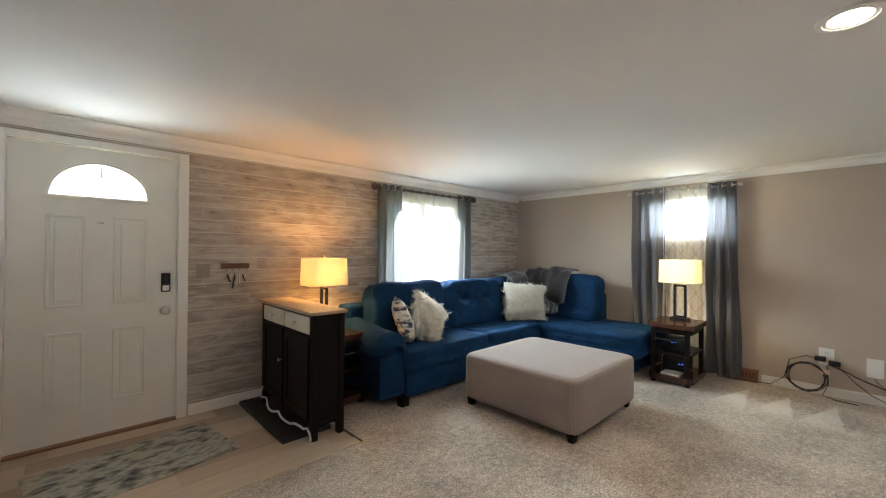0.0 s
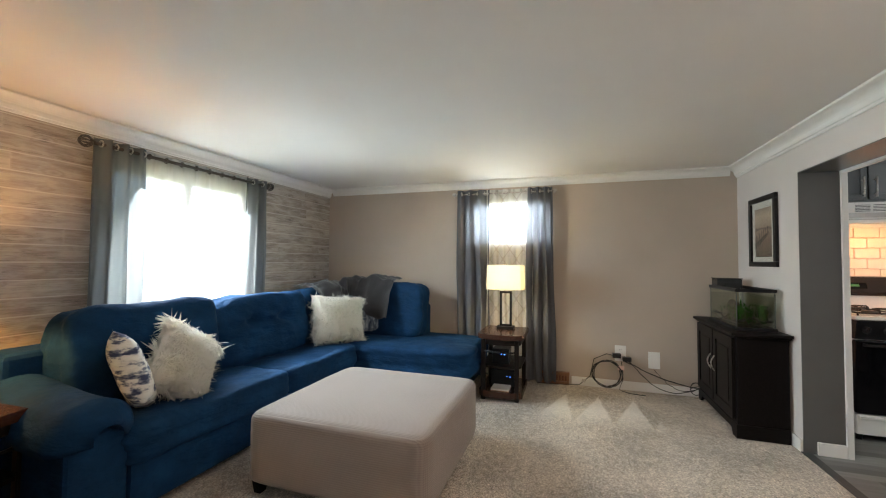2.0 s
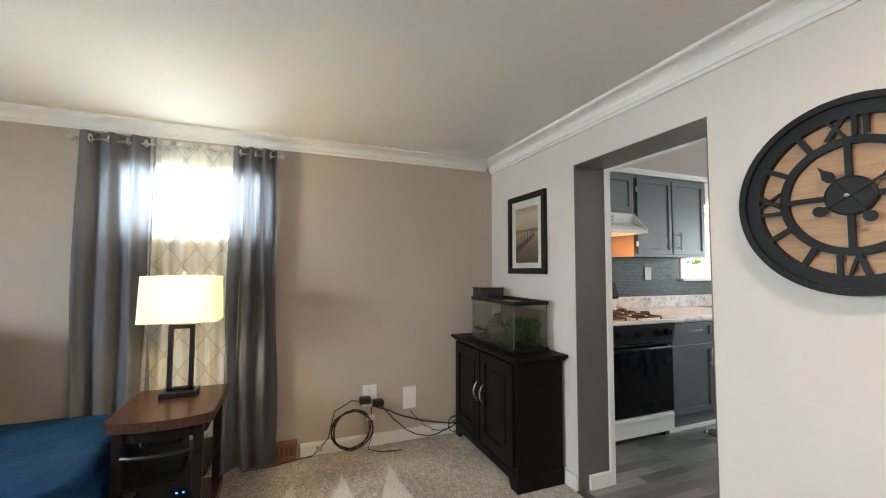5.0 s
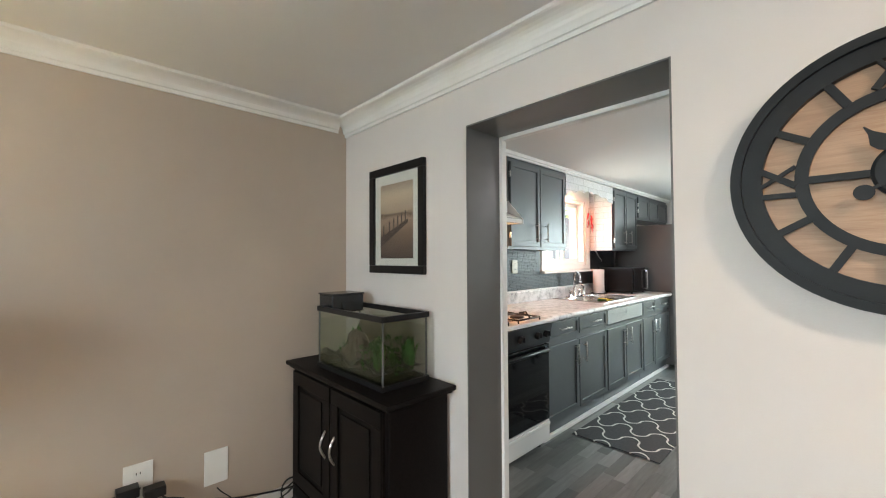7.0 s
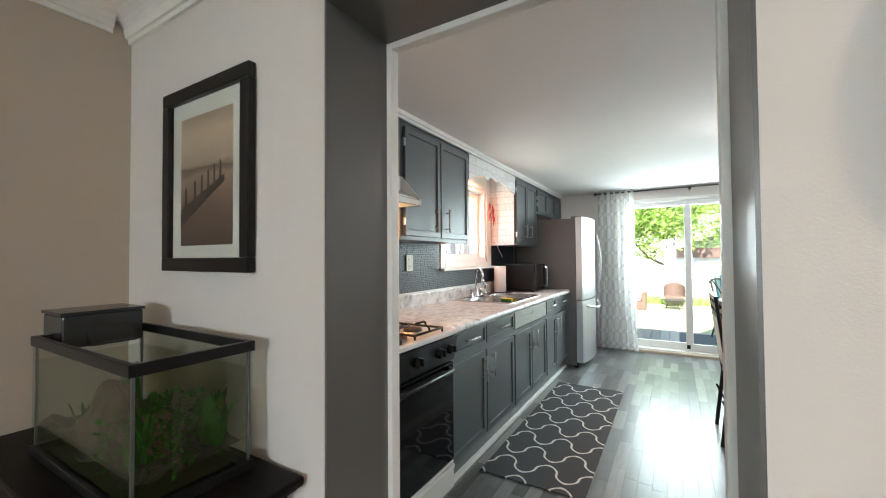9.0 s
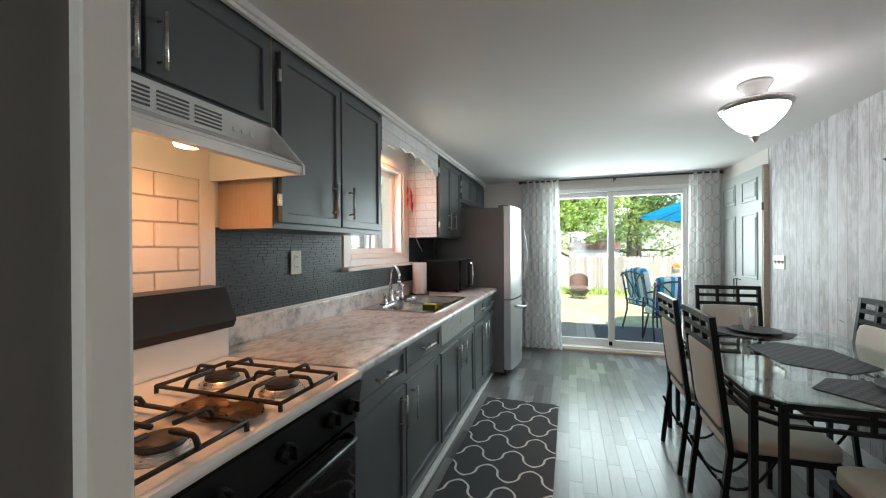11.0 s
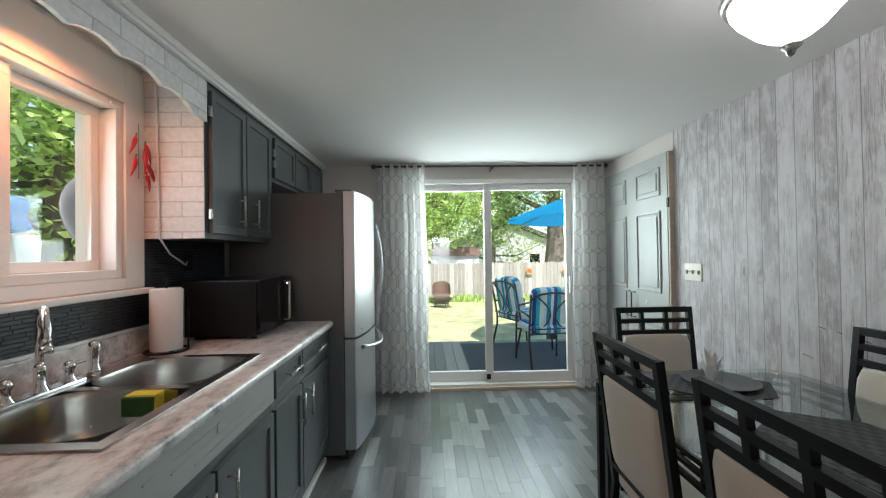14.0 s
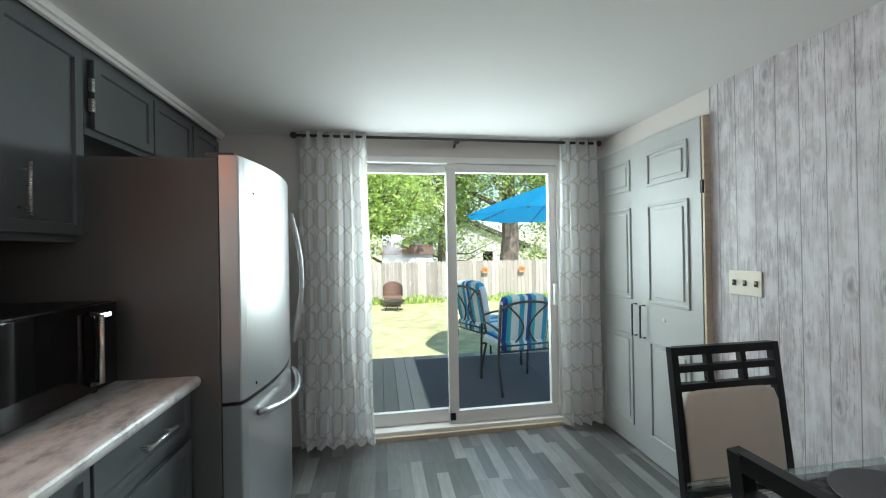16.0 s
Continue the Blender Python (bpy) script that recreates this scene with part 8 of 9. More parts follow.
def closet_doors():
    d = thing("door_2", (KW, -5.56, 0), "pair of closed grey panelled closet doors", "door", kind="structure")
    x0, x1 = KW - 0.005, KW + 0.036
    for a, b, hy, shift in ((-5.575, -5.068, -5.535, 0.006), (-6.085, -5.581, -5.625, 0.0)):
        w = b - a
        leaf = part("leaf", panel_door_face(box(x0, x1 + shift, a, b, 0.012, 2.07, 0.003), 0, 0, 0, 0, [(a + 0.085, b - 0.085, 1.76, 1.975), (a + 0.085, b - 0.085, 1.02, 1.645), (a + 0.085, b - 0.085, 0.16, 0.78)], x1 + shift, 1, "x"), M["grey_door"], d)
        bm = bmesh.new()
        tube(bm, [(x1 + shift, hy, 0.785), (x1 + shift + 0.034, hy, 0.785), (x1 + shift + 0.034, hy, 0.995), (x1 + shift, hy, 0.995)], 0.006, 8)
        part("handle", bm, M["rod_metal"], leaf, "dark pull handle")
    part("door_edge", box(x0, x1 + 0.002, -5.066, -5.05, 0.012, 2.07, 0.003), M["strip"], d, "unpainted door edge")
    for z in (0.3, 1.66):
        part("hinge", box(x1 - 0.004, x1 + 0.012, -5.07, -5.052, z, z + 0.07, 0.002), M["plastic_b"], d)
    part("lock", lathe(bmesh.new(), [(0.012, 0), (0.012, 0.006), (0, 0.007)], (x1 + 0.006, -5.36, 0.93), 14, Matrix.Rotation(radians(90), 4, "Y")), M["nickel"], d)
    part("header", box(KW - 0.001, KW + 0.004, KS, -5.045, 2.075, CK - 0.001), M["white_wall"], d, "white strip over the doors")


closet_doors()


def sliding_door():
    d = thing("door_3", (3.54, KS, 0), "white vinyl sliding glass patio door", "door", kind="structure")
    V = M["vinyl"]
    y = KS

    def b(a0, a1, q0, q1, d0, d1, nm, mt=None, bev=0.004, label=""):
        return part(nm, box(a0, a1, y + d0, y + d1, q0, q1, bev), mt or V, d, label)
    b(2.72, 2.765, 0.03, 2.08, -0.14, 0.012, "door_frame")
    b(4.315, 4.36, 0.03, 2.08, -0.14, 0.012, "door_frame")
    b(2.765, 4.315, 2.035, 2.08, -0.14, 0.012, "door_frame")
    b(2.72, 4.36, 0.0, 0.055, -0.14, 0.03, "track")
    b(2.70, 4.38, -0.005, 0.03, 0.0, 0.06, "threshold", M["strip"], 0.004, "tan wooden threshold")
    for a0, a1, d0, nm in ((2.765, 3.645, -0.055, "sliding_panel"), (3.565, 4.315, -0.105, "fixed_panel")):
        s = 0.075
        bm = bmesh.new()
        for q in ((a0, a1, 0.058, 0.058 + 0.095), (a0, a1, 2.035 - 0.065, 2.033), (a0, a0 + s * 0.75, 0.153, 1.97), (a1 - s, a1, 0.153, 1.97)):
            bx(bm, q[0], q[1], y + d0, y + d0 + 0.042, q[2], q[3], 0.004)
        p = part(nm, bm, V, d)
        g = part("pane", box(a0 + s * 0.75, a1 - s, y + d0 + 0.018, y + d0 + 0.024, 0.153, 1.97), M["glass"], p, "large clear pane")
        g.visible_shadow = False
    b(2.775, 2.80, 0.93, 1.10, -0.012, 0.025, "door_handle", M["plastic_w"], 0.005, "white handle")
    b(3.60, 3.64, 0.09, 0.14, -0.012, 0.004, "latch_foot", M["plastic_b"], 0.002)


sliding_door()


def kitchen_curtains():
    y = KS + 0.11
    rod("curtain_rod", (4.70, y, 2.185), (2.48, y, 2.185), 0.010, M["rod_metal"], "dark curtain rod over the patio door", "ball", [((3.58, y, 2.185), (3.58, KS, 2.16)), ((4.66, y, 2.185), (4.66, KS, 2.18))])
    part("rod_knob", lathe(bmesh.new(), [(0, -0.02), (0.016, -0.012), (0.02, 0), (0.012, 0.014), (0.0, 0.018)], (3.58, y + 0.01, 2.168), 16), M["rod_metal"], None, "dark centre knob of the curtain rod", "curtain rod", smooth=True)
    for u0, u1, lb, fl in ((4.23, 4.68, "white sheer curtain with a grey trellis print beside the refrigerator", 0.14), (2.47, 2.78, "white sheer curtain with a grey trellis print beside the closet", 0.10)):
        curtain("sheer_curtain", u0, u1, 0.025, 2.215, 6 if u1 > 4 else 4, 0.03, M["sheer_k"], lb, axis="x", at=y, group="kitchen sheers", flare=fl)


kitchen_curtains()

# ---- outdoors ----
GZ, DZ = -0.55, -0.12   # lawn and deck


def outdoors():
    bm = bmesh.new()
    sheet(bm, lambda u, v: (-220 + 440 * u, -220 + 440 * v, GZ), 8, 8)
    part("ground", bm, M["grass"], None, "mown lawn round the house", "lawn", kind="structure")
    d = thing("deck", (3.0, -7.5, GZ), "weathered wooden deck behind the house", "deck", kind="structure")
    part("deck_frame", bx(bmesh.new(), -1.0, 6.6, -8.72, KS - 0.21, GZ, DZ - 0.03), M["bark"], d)
    bm = box(-0.069, 0.069, -8.75, KS - 0.21, DZ - 0.03, DZ, 0.003, 1)
    me = bpy.data.meshes.new("deck_board")
    bm.to_mesh(me)
    bm.free()
    me.materials.append(M["deck"])
    for k in range(53):
        o = new("deck_board", me)
        o.parent = d
        o.matrix_basis = Matrix.Translation((-0.92 + 0.1425 * k - 3.0, 7.5, -GZ))
    part("outdoor_rug", box(0.4, 3.70, -8.55, -6.55, DZ, DZ + 0.008, 0.003), M["out_rug"], None, "dark navy outdoor rug on the deck", "rug")
    f = thing("fence", (2.0, -18.0, GZ), "weathered pale board fence behind the lawn", "fence")
    pts = [(-0.072, 0), (0.072, 0), (0.072, 1.44), (0.045, 1.49), (-0.045, 1.49), (-0.072, 1.44)]
    bm = slab(bmesh.new(), pts, -0.011, 0.011, "y")
    me = bpy.data.meshes.new("fence_board")
    bm.to_mesh(me)
    bm.free()
    me.materials.append(M["fence"])
    rng = random.Random(5)
    for k in range(170):
        o = new("fence_board", me)
        o.parent = f
        o.matrix_basis = Matrix.Translation((-13.0 + 0.152 * k, rng.uniform(-0.006, 0.006), rng.uniform(-0.02, 0.015)))
    for z in (0.3, 1.2):
        part("fence_rail", box(-11.2, 13.2, -18.06, -18.02, GZ + z, GZ + z + 0.09), M["fence"], f)
    for k in range(11):
        part("fence_post", box(-11.0 + 2.4 * k, -10.9 + 2.4 * k, -18.13, -18.03, GZ, GZ + 1.5), M["fence"], f)


outdoors()


def tree(x, y, h, r, n, seed, leaf, low=0.3, trunk=0.22, label=""):
    rng = random.Random(seed)
    t = thing("tree", (x, y, GZ), label or "leafy green broadleaf tree behind the fence", "tree")
    bm = bmesh.new()
    top = Vector((x + rng.uniform(-0.4, 0.4), y, GZ + h * 0.75))
    base = Vector((x, y, GZ))
    tube(bm, [base, base.lerp(top, 0.3) + Vector((rng.uniform(-0.2, 0.2), 0, 0)), base.lerp(top, 0.65), top], [trunk * 1.2, trunk, trunk * 0.7, trunk * 0.25], 10)
    limbs = []
    for k in range(15):
        p = base.lerp(top, rng.uniform(max(0.16, low * 0.8), 0.95))
        a = rng.uniform(0, 6.28)
        e = p + Vector((math.cos(a), math.sin(a), rng.uniform(0.2, 0.9))) * r * rng.uniform(0.5, 0.95)
        mid = (p + e) / 2 + Vector((0, 0, -0.1 * r))
        tube(bm, [p, mid, e], [trunk * 0.4, trunk * 0.22, trunk * 0.06], 6)
        limbs.append((p, e))
    part("trunk", bm, M["bark"], t)
    verts, faces = [], []
    blobs = [(e, r * rng.uniform(0.3, 0.5)) for _, e in limbs] + [(p.lerp(e, 0.55), r * rng.uniform(0.25, 0.45)) for p, e in limbs] + [(top, r * 0.5)]
    blobs = [(c, q) for c, q in blobs if c.z > GZ + h * low]
    for k in range(n):
        c, q = blobs[rng.randrange(len(blobs))]
        v = Vector((rng.gauss(0, 1), rng.gauss(0, 1), rng.gauss(0, 0.8)))
        p = c + v.normalized() * q * rng.random() ** 0.45
        s = rng.uniform(0.05, 0.13)
        a = Vector((rng.gauss(0, 1), rng.gauss(0, 1), rng.gauss(0, 0.6))).normalized()
        b = a.cross(Vector((rng.gauss(0, 1), rng.gauss(0, 1), rng.gauss(0, 1)))).normalized()
        i = len(verts)
        verts += [p - a * s, p + b * s * 0.5, p + a * s, p - b * s * 0.5]
        faces.append((i, i + 1, i + 2, i + 3))
    me = bpy.data.meshes.new("crown")
    me.from_pydata([tuple(v - base) for v in verts], [], faces)
    me.materials.append(leaf)
    o = new("crown", me)
    o.parent = t


tree(7.2, -21.0, 8.5, 3.4, 15000, 1, M["leaf1"], 0.10)
tree(3.6, -20.2, 7.5, 3.0, 13000, 2, M["leaf1"], 0.12)
tree(1.2, -22.0, 9.0, 3.2, 10000, 3, M["leaf2"], 0.2)
tree(-1.75, -21.0, 11.0, 4.2, 16000, 4, M["leaf2"], 0.40, 0.42, "tall tree with a thick grey trunk")
tree(-5.5, -22.0, 8.0, 3.5, 12000, 5, M["leaf1"], 0.12)
tree(-0.2, -30.0, 8.0, 4.5, 7000, 7, M["leaf2"], 0.1)
tree(12.0, -23.0, 9.0, 4.5, 8000, 8, M["leaf2"], 0.1)
tree(10.2, -8.8, 6.5, 2.9, 12000, 10, M["leaf1"], 0.05, 0.2, "leafy tree beside the house")
tree(11.0, -5.2, 6.0, 2.6, 9000, 11, M["leaf2"], 0.05, 0.2, "leafy tree beside the house")


def far_houses():
    s = thing("garden_shed", (3.0, -19.6, GZ), "white garden shed with a brown roof", "shed")
    part("wall", box(2.0, 4.1, -21.0, -19.4, GZ, 1.25), M["siding"], s)
    part("roof", slab(bmesh.new(), [(1.9, 1.22), (4.2, 1.22), (4.05, 1.62), (2.05, 1.62)], -21.1, -19.25, "y"), M["roof_brown"], s)
    h = thing("neighbour_house", (-2.0, -34.0, GZ), "distant house with a charcoal gable roof", "house")
    part("wall", slab(bmesh.new(), [(-7.5, GZ), (3.2, GZ), (3.2, 1.6), (-2.1, 3.8), (-7.5, 1.6)], -40, -34, "y"), M["brickhouse"], h)
    part("roof", slab(bmesh.new(), [(-8.0, 1.4), (-2.1, 3.85), (3.7, 1.4), (3.7, 1.7), (-2.1, 4.2), (-8.0, 1.7)], -40.3, -33.5, "y"), M["roof_dark"], h)
    for x in (-5.0, 0.2):
        w = part("window", box(x, x + 1.0, -34.06, -33.98, 0.2, 1.3), M["siding"], h)
        part("pane", box(x + 0.08, x + 0.92, -33.98, -33.96, 0.28, 1.22), M["oven"], w)
    b = thing("side_house", (17.0, -4.0, GZ), "pale neighbouring house beyond the trees", "house")
    part("wall", box(15.5, 24, -12, 5, GZ, 2.4), M["siding"], b)
    part("roof", slab(bmesh.new(), [(-12.4, 2.3), (-3.5, 5.2), (5.4, 2.3), (5.4, 2.5), (-3.5, 5.5), (-12.4, 2.5)], 15.2, 24.3, "x"), M["roof_brown"], b)


far_houses()


def patio_chair(label):
    """A metal garden chair with thick striped cushions; it faces +y of its own."""
    c = thing("patio_chair", (0, 0, 0), label, "chair", "patio chairs")
    P = M["patio_metal"]
    for s in (-1, 1):
        x = s * 0.27
        pts = [(x, -0.30, 0.0), (x, -0.22, 0.30), (x, -0.22, 0.42), (x, -0.30, 0.86)]
        part("back_leg", tube(bmesh.new(), pts, 0.013, 8), P, c, smooth=True)
        part("front_leg", tube(bmesh.new(), [(x, 0.26, 0.0), (x, 0.24, 0.38), (x, 0.22, 0.60), (x, 0.10, 0.63), (x, -0.12, 0.62), (x, -0.255, 0.60)], 0.012, 8), P, c, smooth=True)
    bm = bmesh.new()
    arc = [(0.27 * math.cos(a), -0.30 - 0.012, 0.80 + 0.08 * math.sin(a)) for a in [math.pi * k / 12 for k in range(13)]]
    tube(bm, arc, 0.012, 8)
    for s in (-1, 1):
        tube(bm, [(s * (0.20 - 0.17 * math.sin(math.pi * k / 10)), -0.225 - 0.085 * k / 10, 0.40 + 0.44 * k / 10) for k in range(11)], 0.009, 6)
    tube(bm, [(-0.27, -0.23, 0.40), (0.27, -0.23, 0.40)], 0.011, 8)
    tube(bm, [(-0.27, -0.25, 0.46), (0.27, -0.25, 0.46)], 0.009, 8)
    tube(bm, [(-0.27, 0.24, 0.38), (0.27, 0.24, 0.38)], 0.011, 8)
    part("back_scroll", bm, P, c, "curved metal back", smooth=True)
    part("seat_cushion", pad(bmesh.new(), pose(0, 0.01, 0.45), (0.52, 0.52, 0.11), 6, 6, 0.02, 1), M["stripes"], c, "blue and white striped cushion", smooth=True)
    part("back_cushion", pad(bmesh.new(), pose(0, -0.20, 0.70, 10, 0, 0), (0.50, 0.11, 0.48), 6, 6, 0.02, 2), M["stripes"], c, "blue and white striped cushion", smooth=True)
    return c


pc = patio_chair("patio chair with blue striped cushions on the deck")
pc.matrix_basis = pose(2.70, -7.36, DZ + 0.008, 0, 0, 186) @ Matrix.Scale(1.08, 4)
copy_thing(pc, pose(2.78, -8.20, DZ + 0.008, 0, 0, 112) @ Matrix.Scale(1.08, 4))


def patio_set():
    t = thing("patio_table", (1.35, -8.0, DZ), "round patio table under the umbrella", "table")
    part("tabletop", lathe(bmesh.new(), [(0, 0.68), (0.55, 0.68), (0.56, 0.69), (0.56, 0.71), (0, 0.715)], (1.45, -8.1, DZ), 32), M["patio_metal"], t)
    for k in range(4):
        a = math.pi / 4 + k * math.pi / 2
        part("leg", tube(bmesh.new(), [(1.45 + 0.2 * math.cos(a), -8.1 + 0.2 * math.sin(a), DZ + 0.68), (1.45 + 0.42 * math.cos(a), -8.1 + 0.42 * math.sin(a), DZ + 0.008)], 0.014, 6), M["patio_metal"], t)
    u = thing("patio_umbrella", (1.2, -9.0, GZ), "bright blue canvas patio umbrella, open", "umbrella")
    part("pole", tube(bmesh.new(), [(1.2, -9.0, GZ), (1.2, -9.0, 2.5)], 0.02, 10), M["patio_metal"], u)
    bm = bmesh.new()
    n, R = 8, 1.62

    def place(uu, vv):
        a = 2 * math.pi * uu
        k = abs(((uu * n) % 1) - 0.5) * 2
        r = R * vv * (0.955 + 0.045 * k)
        return (1.2 + r * math.cos(a), -9.0 + r * math.sin(a), 2.47 - 0.56 * vv ** 1.15 - 0.03 * (1 - k) * vv)
    sheet(bm, place, 64, 8)
    bmesh.ops.remove_doubles(bm, verts=bm.verts, dist=1e-4)
    part("canopy", bm, M["umbrella"], u)
    for k in range(n):
        a = 2 * math.pi * k / n
        part("rib", tube(bmesh.new(), [(1.2 + 0.05 * math.cos(a), -9 + 0.05 * math.sin(a), 2.43), (1.2 + R * 0.98 * math.cos(a), -9 + R * 0.98 * math.sin(a), 1.89)], 0.008, 5), M["patio_metal"], u)
    for x, y in ((2.05, -9.1), (1.6, -9.3)):
        p = thing("flower_pot", (x, y, GZ), "grey-green garden pot with a small plant", "plant pot", "garden pots")
        part("pot", lathe(bmesh.new(), [(0, 0), (0.12, 0), (0.16, 0.30), (0.17, 0.32), (0.14, 0.32), (0.13, 0.28), (0, 0.27)], (x, y, GZ + 0.45), 18), M["pot"], p)
        part("stand", tube(bmesh.new(), [(x, y, GZ), (x, y, GZ + 0.45)], 0.10, 10), M["patio_metal"], p)
        shrub(p, x, y, GZ + 0.73, 0.2, 0.35, 160, M["leaf1"], int(x * 10))


def shrub(parent, x, y, z, r, h, n, mt, seed):
    rng = random.Random(seed)
    bm = bmesh.new()
    for _ in range(n):
        a, q = rng.uniform(0, 6.28), r * rng.random() ** 0.6
        p = Vector((x + q * math.cos(a), y + q * math.sin(a), z + h * rng.random()))
        d = Vector((math.cos(a), math.sin(a), rng.uniform(0.2, 1.2))).normalized() * rng.uniform(0.03, 0.09)
        s = d.cross(Vector((0, 0, 1))).normalized() * 0.018
        bm.faces.new([bm.verts.new(c) for c in (p, p + d * 0.5 + s, p + d, p + d * 0.5 - s)])
    return part("foliage", bm, mt, parent)


patio_set()
rng = random.Random(14)
bm = bmesh.new()
for _ in range(5200):
    x, y = rng.uniform(-9, 12), -17.9 + 0.75 * rng.random() ** 1.6
    hgt = rng.uniform(0.05, 0.34) * (0.4 + 0.6 * abs(math.sin(1.7 * x)))
    a = rng.uniform(0, 6.28)
    w = Vector((math.cos(a), math.sin(a), 0)) * rng.uniform(0.015, 0.04)
    p = Vector((x, y, GZ))
    q = p + Vector((rng.uniform(-0.1, 0.1), rng.uniform(-0.05, 0.1), hgt))
    bm.faces.new([bm.verts.new(c) for c in (p - w * 0.4, p + w * 0.4, (p + q) / 2 + w, q, (p + q) / 2 - w)])
part("flower_bed", bm, M["leaf1"], None, "strip of green garden plants along the fence", "plants", kind="stuff")


def garden_seats():
    s = thing("garden_loveseat", (5.3, -15.2, GZ), "dark garden loveseat with red floral cushions", "bench")
    part("seat_base", box(4.7, 5.9, -15.6, -15.0, GZ, GZ + 0.30, 0.02), M["wicker"], s)
    part("seat_cushion", soft_box(4.72, 5.88, -15.55, -14.98, GZ + 0.30, GZ + 0.44, 6), M["red_cushion"], s, smooth=True)
    part("back_cushion", soft_box(4.72, 5.88, -15.75, -15.5, GZ + 0.40, GZ + 0.85, 6), M["red_cushion"], s, smooth=True)
    part("arm", box(4.6, 4.72, -15.7, -15.0, GZ, GZ + 0.58, 0.02), M["wicker"], s)
    part("arm", box(5.88, 6.0, -15.7, -15.0, GZ, GZ + 0.58, 0.02), M["wicker"], s)
    c = thing("wicker_chair", (3.75, -16.9, GZ), "dark wicker garden armchair on the lawn", "chair")
    part("seat", box(3.45, 4.05, -17.1, -16.6, GZ + 0.1, GZ + 0.38, 0.04), M["wicker"], c)
    part("backrest", sheet(bmesh.new(), lambda u, v: (3.75 + 0.34 * math.cos(math.pi * u), -16.8 - 0.34 * math.sin(math.pi * u), GZ + 0.35 + 0.5 * v * (0.6 + 0.4 * math.sin(math.pi * u))), 20, 6), M["wicker"], c)
    for x, y in ((3.5, -17.05), (4.0, -17.05), (3.5, -16.65), (4.0, -16.65)):
        part("leg", tube(bmesh.new(), [(x, y, GZ), (x, y, GZ + 0.12)], 0.02, 6), M["wicker"], c)
    t = thing("fire_pit", (3.75, -15.9, GZ), "small low round metal fire pit", "fire pit")
    part("bowl", lathe(bmesh.new(), [(0.05, 0.18), (0.25, 0.22), (0.36, 0.32), (0.38, 0.32), (0.27, 0.20), (0.05, 0.16)], (3.75, -15.9, GZ), 20), M["patio_metal"], t)
    for k in range(3):
        a = 2.1 * k
        part("leg", tube(bmesh.new(), [(3.75 + 0.2 * math.cos(a), -15.9 + 0.2 * math.sin(a), GZ + 0.21), (3.75 + 0.28 * math.cos(a), -15.9 + 0.28 * math.sin(a), GZ)], 0.015, 6), M["patio_metal"], t)
    for x in (0.15, -1.35):
        o = thing("fence_ornament", (x, -17.98, GZ + 1.05), "orange flower ornament on the fence", "ornament", "fence ornaments")
        bm = bmesh.new()
        for k in range(9):
            a = 0.7 * k
            pad(bm2 := bmesh.new(), pose(x + 0.09 * math.cos(a), -17.9, GZ + 1.12 + 0.08 * math.sin(a), 0, 0, 0), (0.1, 0.05, 0.1), 1, 2.2)
            me = bpy.data.meshes.new("petal")
            bm2.to_mesh(me)
            bm2.free()
            bm.from_mesh(me)
            bpy.data.meshes.remove(me)
        part("flowers", bm, M["orange"], o)
        part("shelf", box(x - 0.13, x + 0.13, -17.99, -17.85, GZ + 1.0, GZ + 1.03), M["fence"], o)
    d = thing("satellite_dish", (7.0, -5.8, GZ), "grey satellite dish on a post beside the house", "satellite dish")
    m = look((0, 0, 0), (0.75, -0.35, -0.35)).to_3x3().to_4x4()
    part("dish", lathe(bmesh.new(), [(0.0, 0.0), (0.2, 0.03), (0.36, 0.10), (0.47, 0.18), (0.475, 0.165), (0.36, 0.085), (0.2, 0.015), (0, -0.015)], (6.95, -5.85, 1.62), 32, m), M["dish"], d, smooth=True)
    part("mast", tube(bmesh.new(), [(7.1, -5.9, GZ), (7.1, -5.9, 1.2), (6.98, -5.87, 1.55)], 0.03, 10), M["dish"], d)
    part("arm", tube(bmesh.new(), [(6.98, -5.87, 1.35), (6.5, -5.6, 1.2)], 0.015, 8), M["dish"], d)
    b = thing("covered_stack", (8.8, -5.4, GZ), "pile of pale boards under a bright blue tarpaulin", "tarpaulin")
    part("boards", bx(bx(bmesh.new(), 8.1, 9.5, -6.2, -4.6, GZ, 1.0, 0.02), 8.05, 9.55, -6.3, -4.5, 1.0, 1.58, 0.02), M["siding"], b)
    part("tarpaulin", soft_box(8.0, 9.6, -6.4, -4.4, 1.56, 1.98, 5, 0.06, 3), M["umbrella"], b, smooth=True)


garden_seats()

# ---- small pieces of floors and walls ----


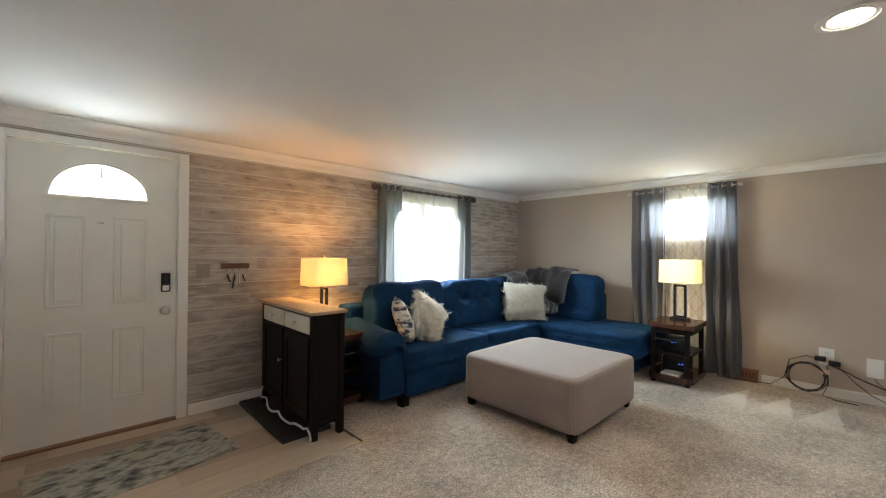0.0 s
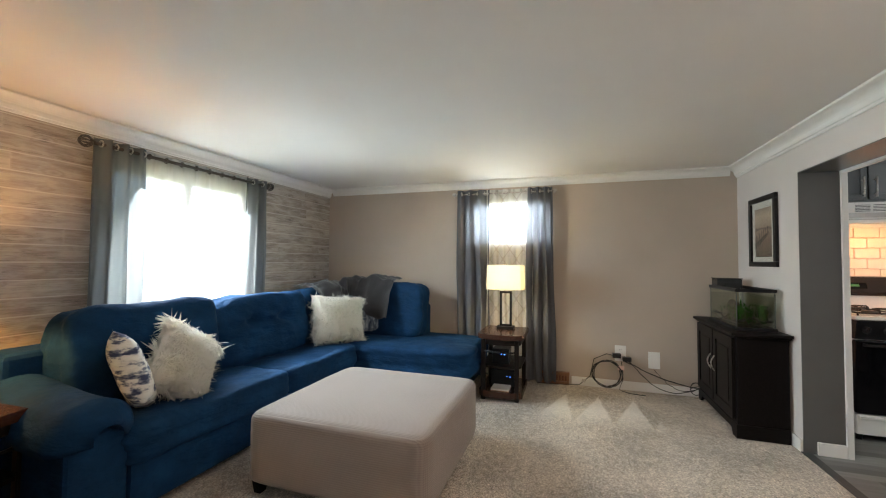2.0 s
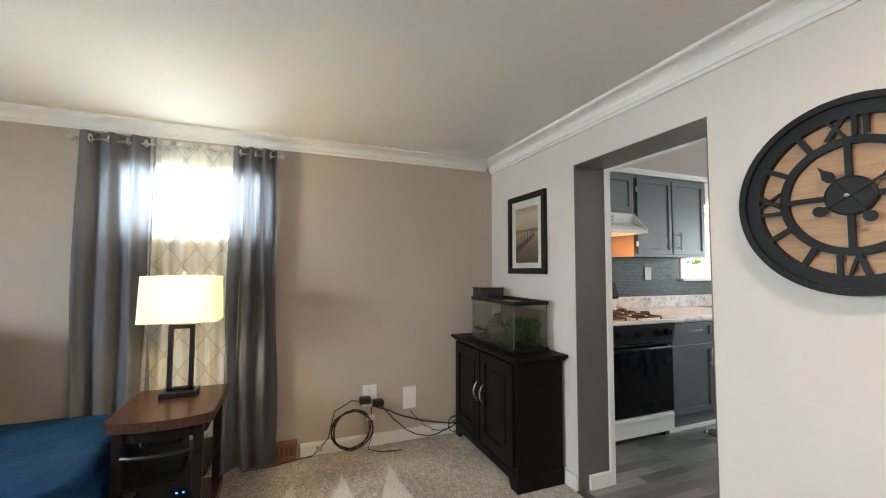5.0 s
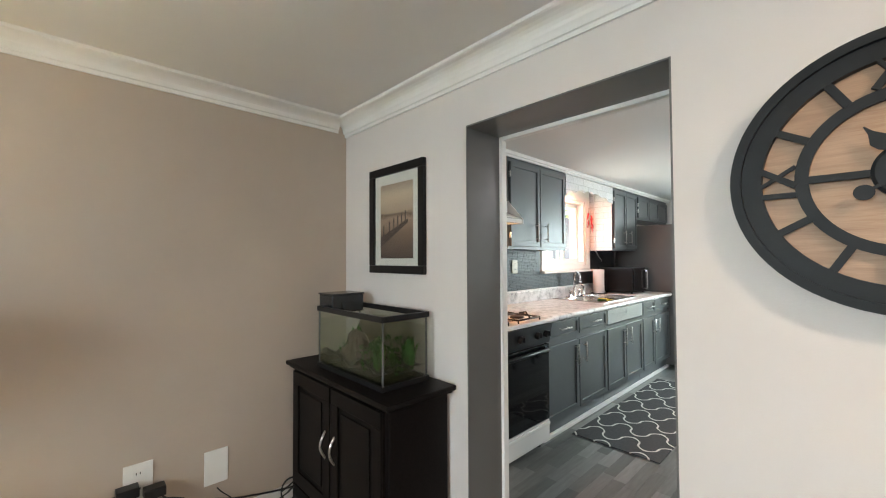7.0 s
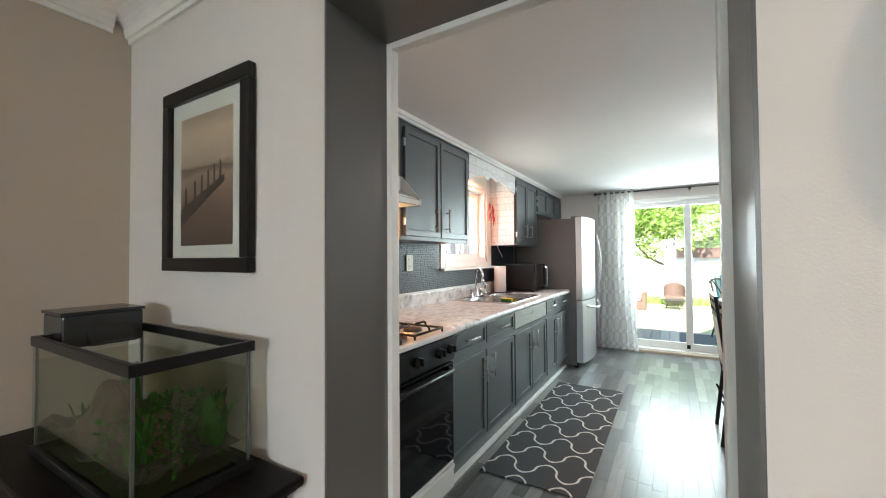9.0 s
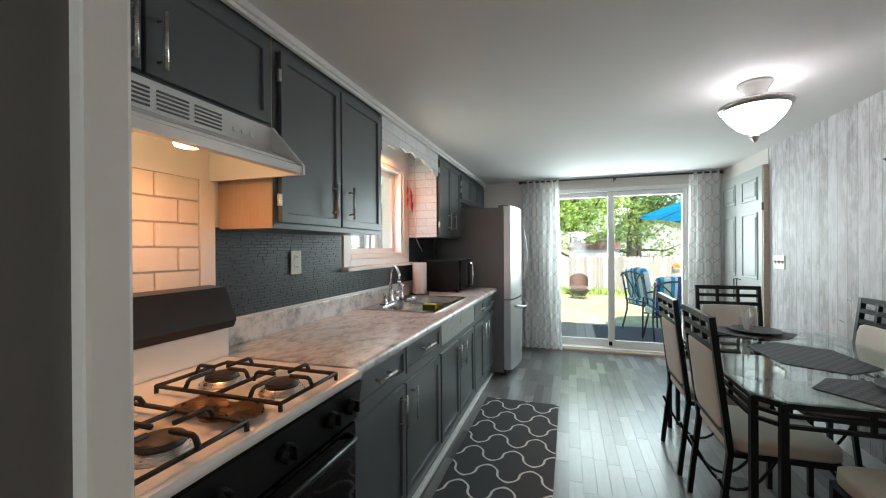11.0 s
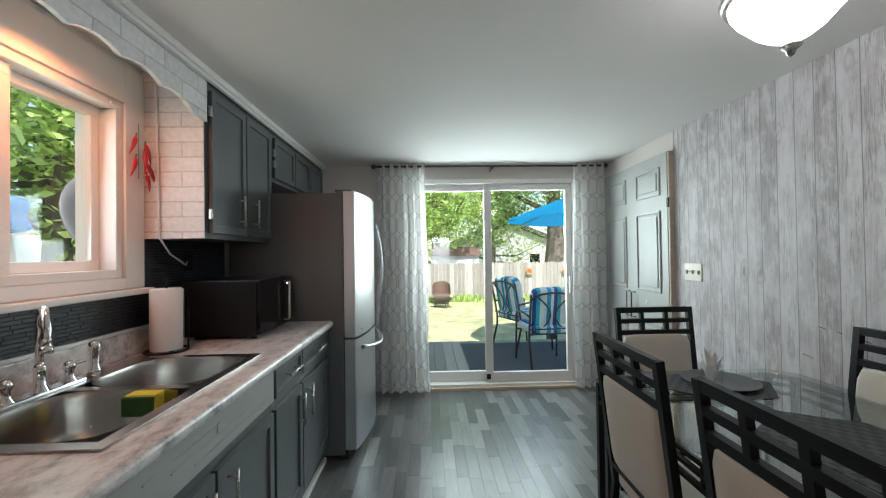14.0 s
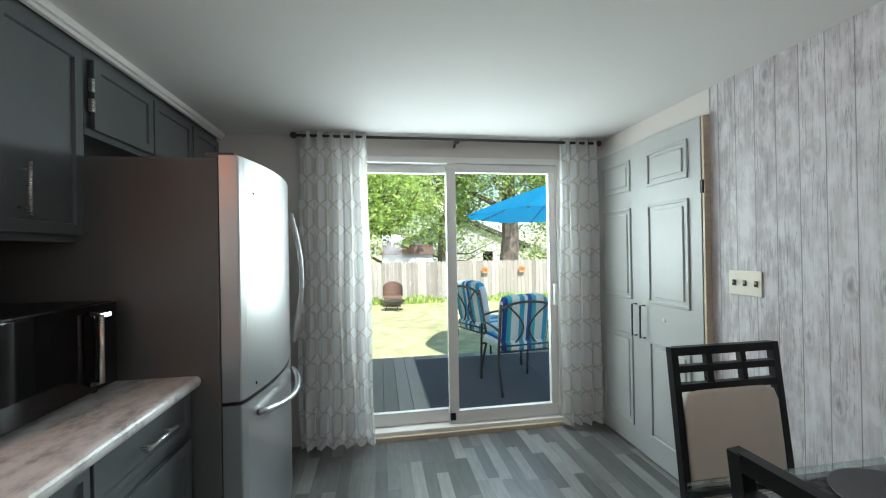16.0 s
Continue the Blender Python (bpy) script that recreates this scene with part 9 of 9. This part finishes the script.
def pieces():
    white = part("backsplash_white", box(EX - 0.010, EX - 0.001, -2.005, -1.06, 0.93, 1.80), M["grout"], None, "white subway tile behind the stove", "tiles", kind="structure")
    rng = random.Random(1)

    def tile_mesh(w, h):
        bm = box(EX - 0.019, EX - 0.009, -w / 2, w / 2, -h / 2, h / 2, 0.003, 1)
        me = bpy.data.meshes.new("tile")
        bm.to_mesh(me)
        bm.free()
        me.materials.append(M["tile_w"])
        return me
    W, H, g = 0.172, 0.086, 0.004
    full, half = tile_mesh(W, H), tile_mesh(W / 2 - g / 2, H)
    for r in range(9):
        z = 0.985 + r * (H + g)
        edge = -2.003
        y = edge
        first = r % 2 == 1
        while y < -1.20:
            me, w = (half, W / 2 - g / 2) if first else (full, W)
            first = False
            o = new("tile", me)
            o.parent = white
            o.matrix_basis = Matrix.Translation((rng.uniform(-0.0008, 0.0008), y + w / 2, z + H / 2))
            y += w + g
    part("trim_backsplash_edge", box(EX - 0.022, EX - 0.001, -2.075, -2.007, 0.93, 1.62, 0.003), M["enamel"], None, "white painted edge board beside the tiles", "trim", kind="structure")
    verts, faces = [], []

    def brick(y0, y1, z0, z1, x):
        i = len(verts)
        e = 0.0015
        verts.extend([(EX - 0.006, y0, z0), (EX - 0.006, y1, z0), (EX - 0.006, y1, z1), (EX - 0.006, y0, z1), (x, y0 + e, z0 + e), (x, y1 - e, z0 + e), (x, y1 - e, z1 - e), (x, y0 + e, z1 - e)])
        faces.extend([(i + 4, i + 7, i + 6, i + 5), (i, i + 4, i + 5, i + 1), (i + 1, i + 5, i + 6, i + 2), (i + 2, i + 6, i + 7, i + 3), (i + 3, i + 7, i + 4, i)])
    for a, b, top in ((-3.03, -2.076, 1.42), (-4.143, -3.03, 1.183), (-4.86, -4.143, 1.432)):
        i = len(verts)
        verts.extend([(EX - 0.005, a, 1.03), (EX - 0.005, b, 1.03), (EX - 0.005, b, top), (EX - 0.005, a, top)])
        faces.append((i, i + 3, i + 2, i + 1))
    row = 0.0145
    z = 1.036
    while z < 1.425:
        y = -4.86 + rng.uniform(0, 0.06)
        while y < -2.08:
            l = rng.uniform(0.04, 0.11)
            y2 = min(y + l, -2.078)
            if z + row < 1.182 or y > -3.03 or y2 < -4.143:
                brick(y, y2 - 0.0014, z, z + row - 0.0016, EX - 0.009 - rng.uniform(0, 0.0011))
            y += l
        z += row
    me = bpy.data.meshes.new("backsplash_dark")
    me.from_pydata(verts, [], faces)
    me.materials.append(M["mosaic"])
    tagged(new("backsplash_dark", me), "dark slate-coloured strip mosaic above the worktop", "tiles", kind="stuff")
    # kitchen floor: narrow strips laid towards the patio door
    floor = bpy.data.objects["floor_kitchen"]
    w, l = 0.0745, 0.39
    bm = box(-w / 2 + 0.0003, w / 2 - 0.0003, -l / 2 + 0.0003, l / 2 - 0.0003, -0.005, 0.0, 0.0003, 1)
    me = bpy.data.meshes.new("plank")
    bm.to_mesh(me)
    bm.free()
    me.materials.append(M["floor_k"])
    rest_v, rest_f, count = [], [], 0
    col = 0
    x = KW + w / 2
    while x < EX:
        y = KS - rng.random() * l
        while y < LS - 0.04:
            y0, y1 = max(y, KS), min(y + l, LS - 0.045 if OP0 < x < OP1 else KN)
            if y1 - y0 > 0.01:
                whole = y1 - y0 > l - 0.001
                if whole and 3.50 < x < 4.88 and count < 300:
                    o = new("plank", me)
                    o.parent = floor
                    o.matrix_basis = Matrix.Translation((x, (y0 + y1) / 2, 0.0))
                    count += 1
                else:
                    i = len(rest_v)
                    a, b, e = x - w / 2 + 0.0003, x + w / 2 - 0.0003, 0.0003
                    rest_v.extend([(a, y0 + e, 0.0), (b, y0 + e, 0.0), (b, y1 - e, 0.0), (a, y1 - e, 0.0), (a, y0 + e, -0.005), (b, y0 + e, -0.005), (b, y1 - e, -0.005), (a, y1 - e, -0.005)])
                    rest_f.extend([(i, i + 1, i + 2, i + 3), (i, i + 4, i + 5, i + 1), (i + 1, i + 5, i + 6, i + 2), (i + 2, i + 6, i + 7, i + 3), (i + 3, i + 7, i + 4, i)])
            y += l
        x += w
    me = bpy.data.meshes.new("planks_rest")
    me.from_pydata(rest_v, [], rest_f)
    me.materials.append(M["floor_k2"])
    o = new("planks_rest", me)
    o.parent = floor
    tagged(o, kind="stuff")


pieces()
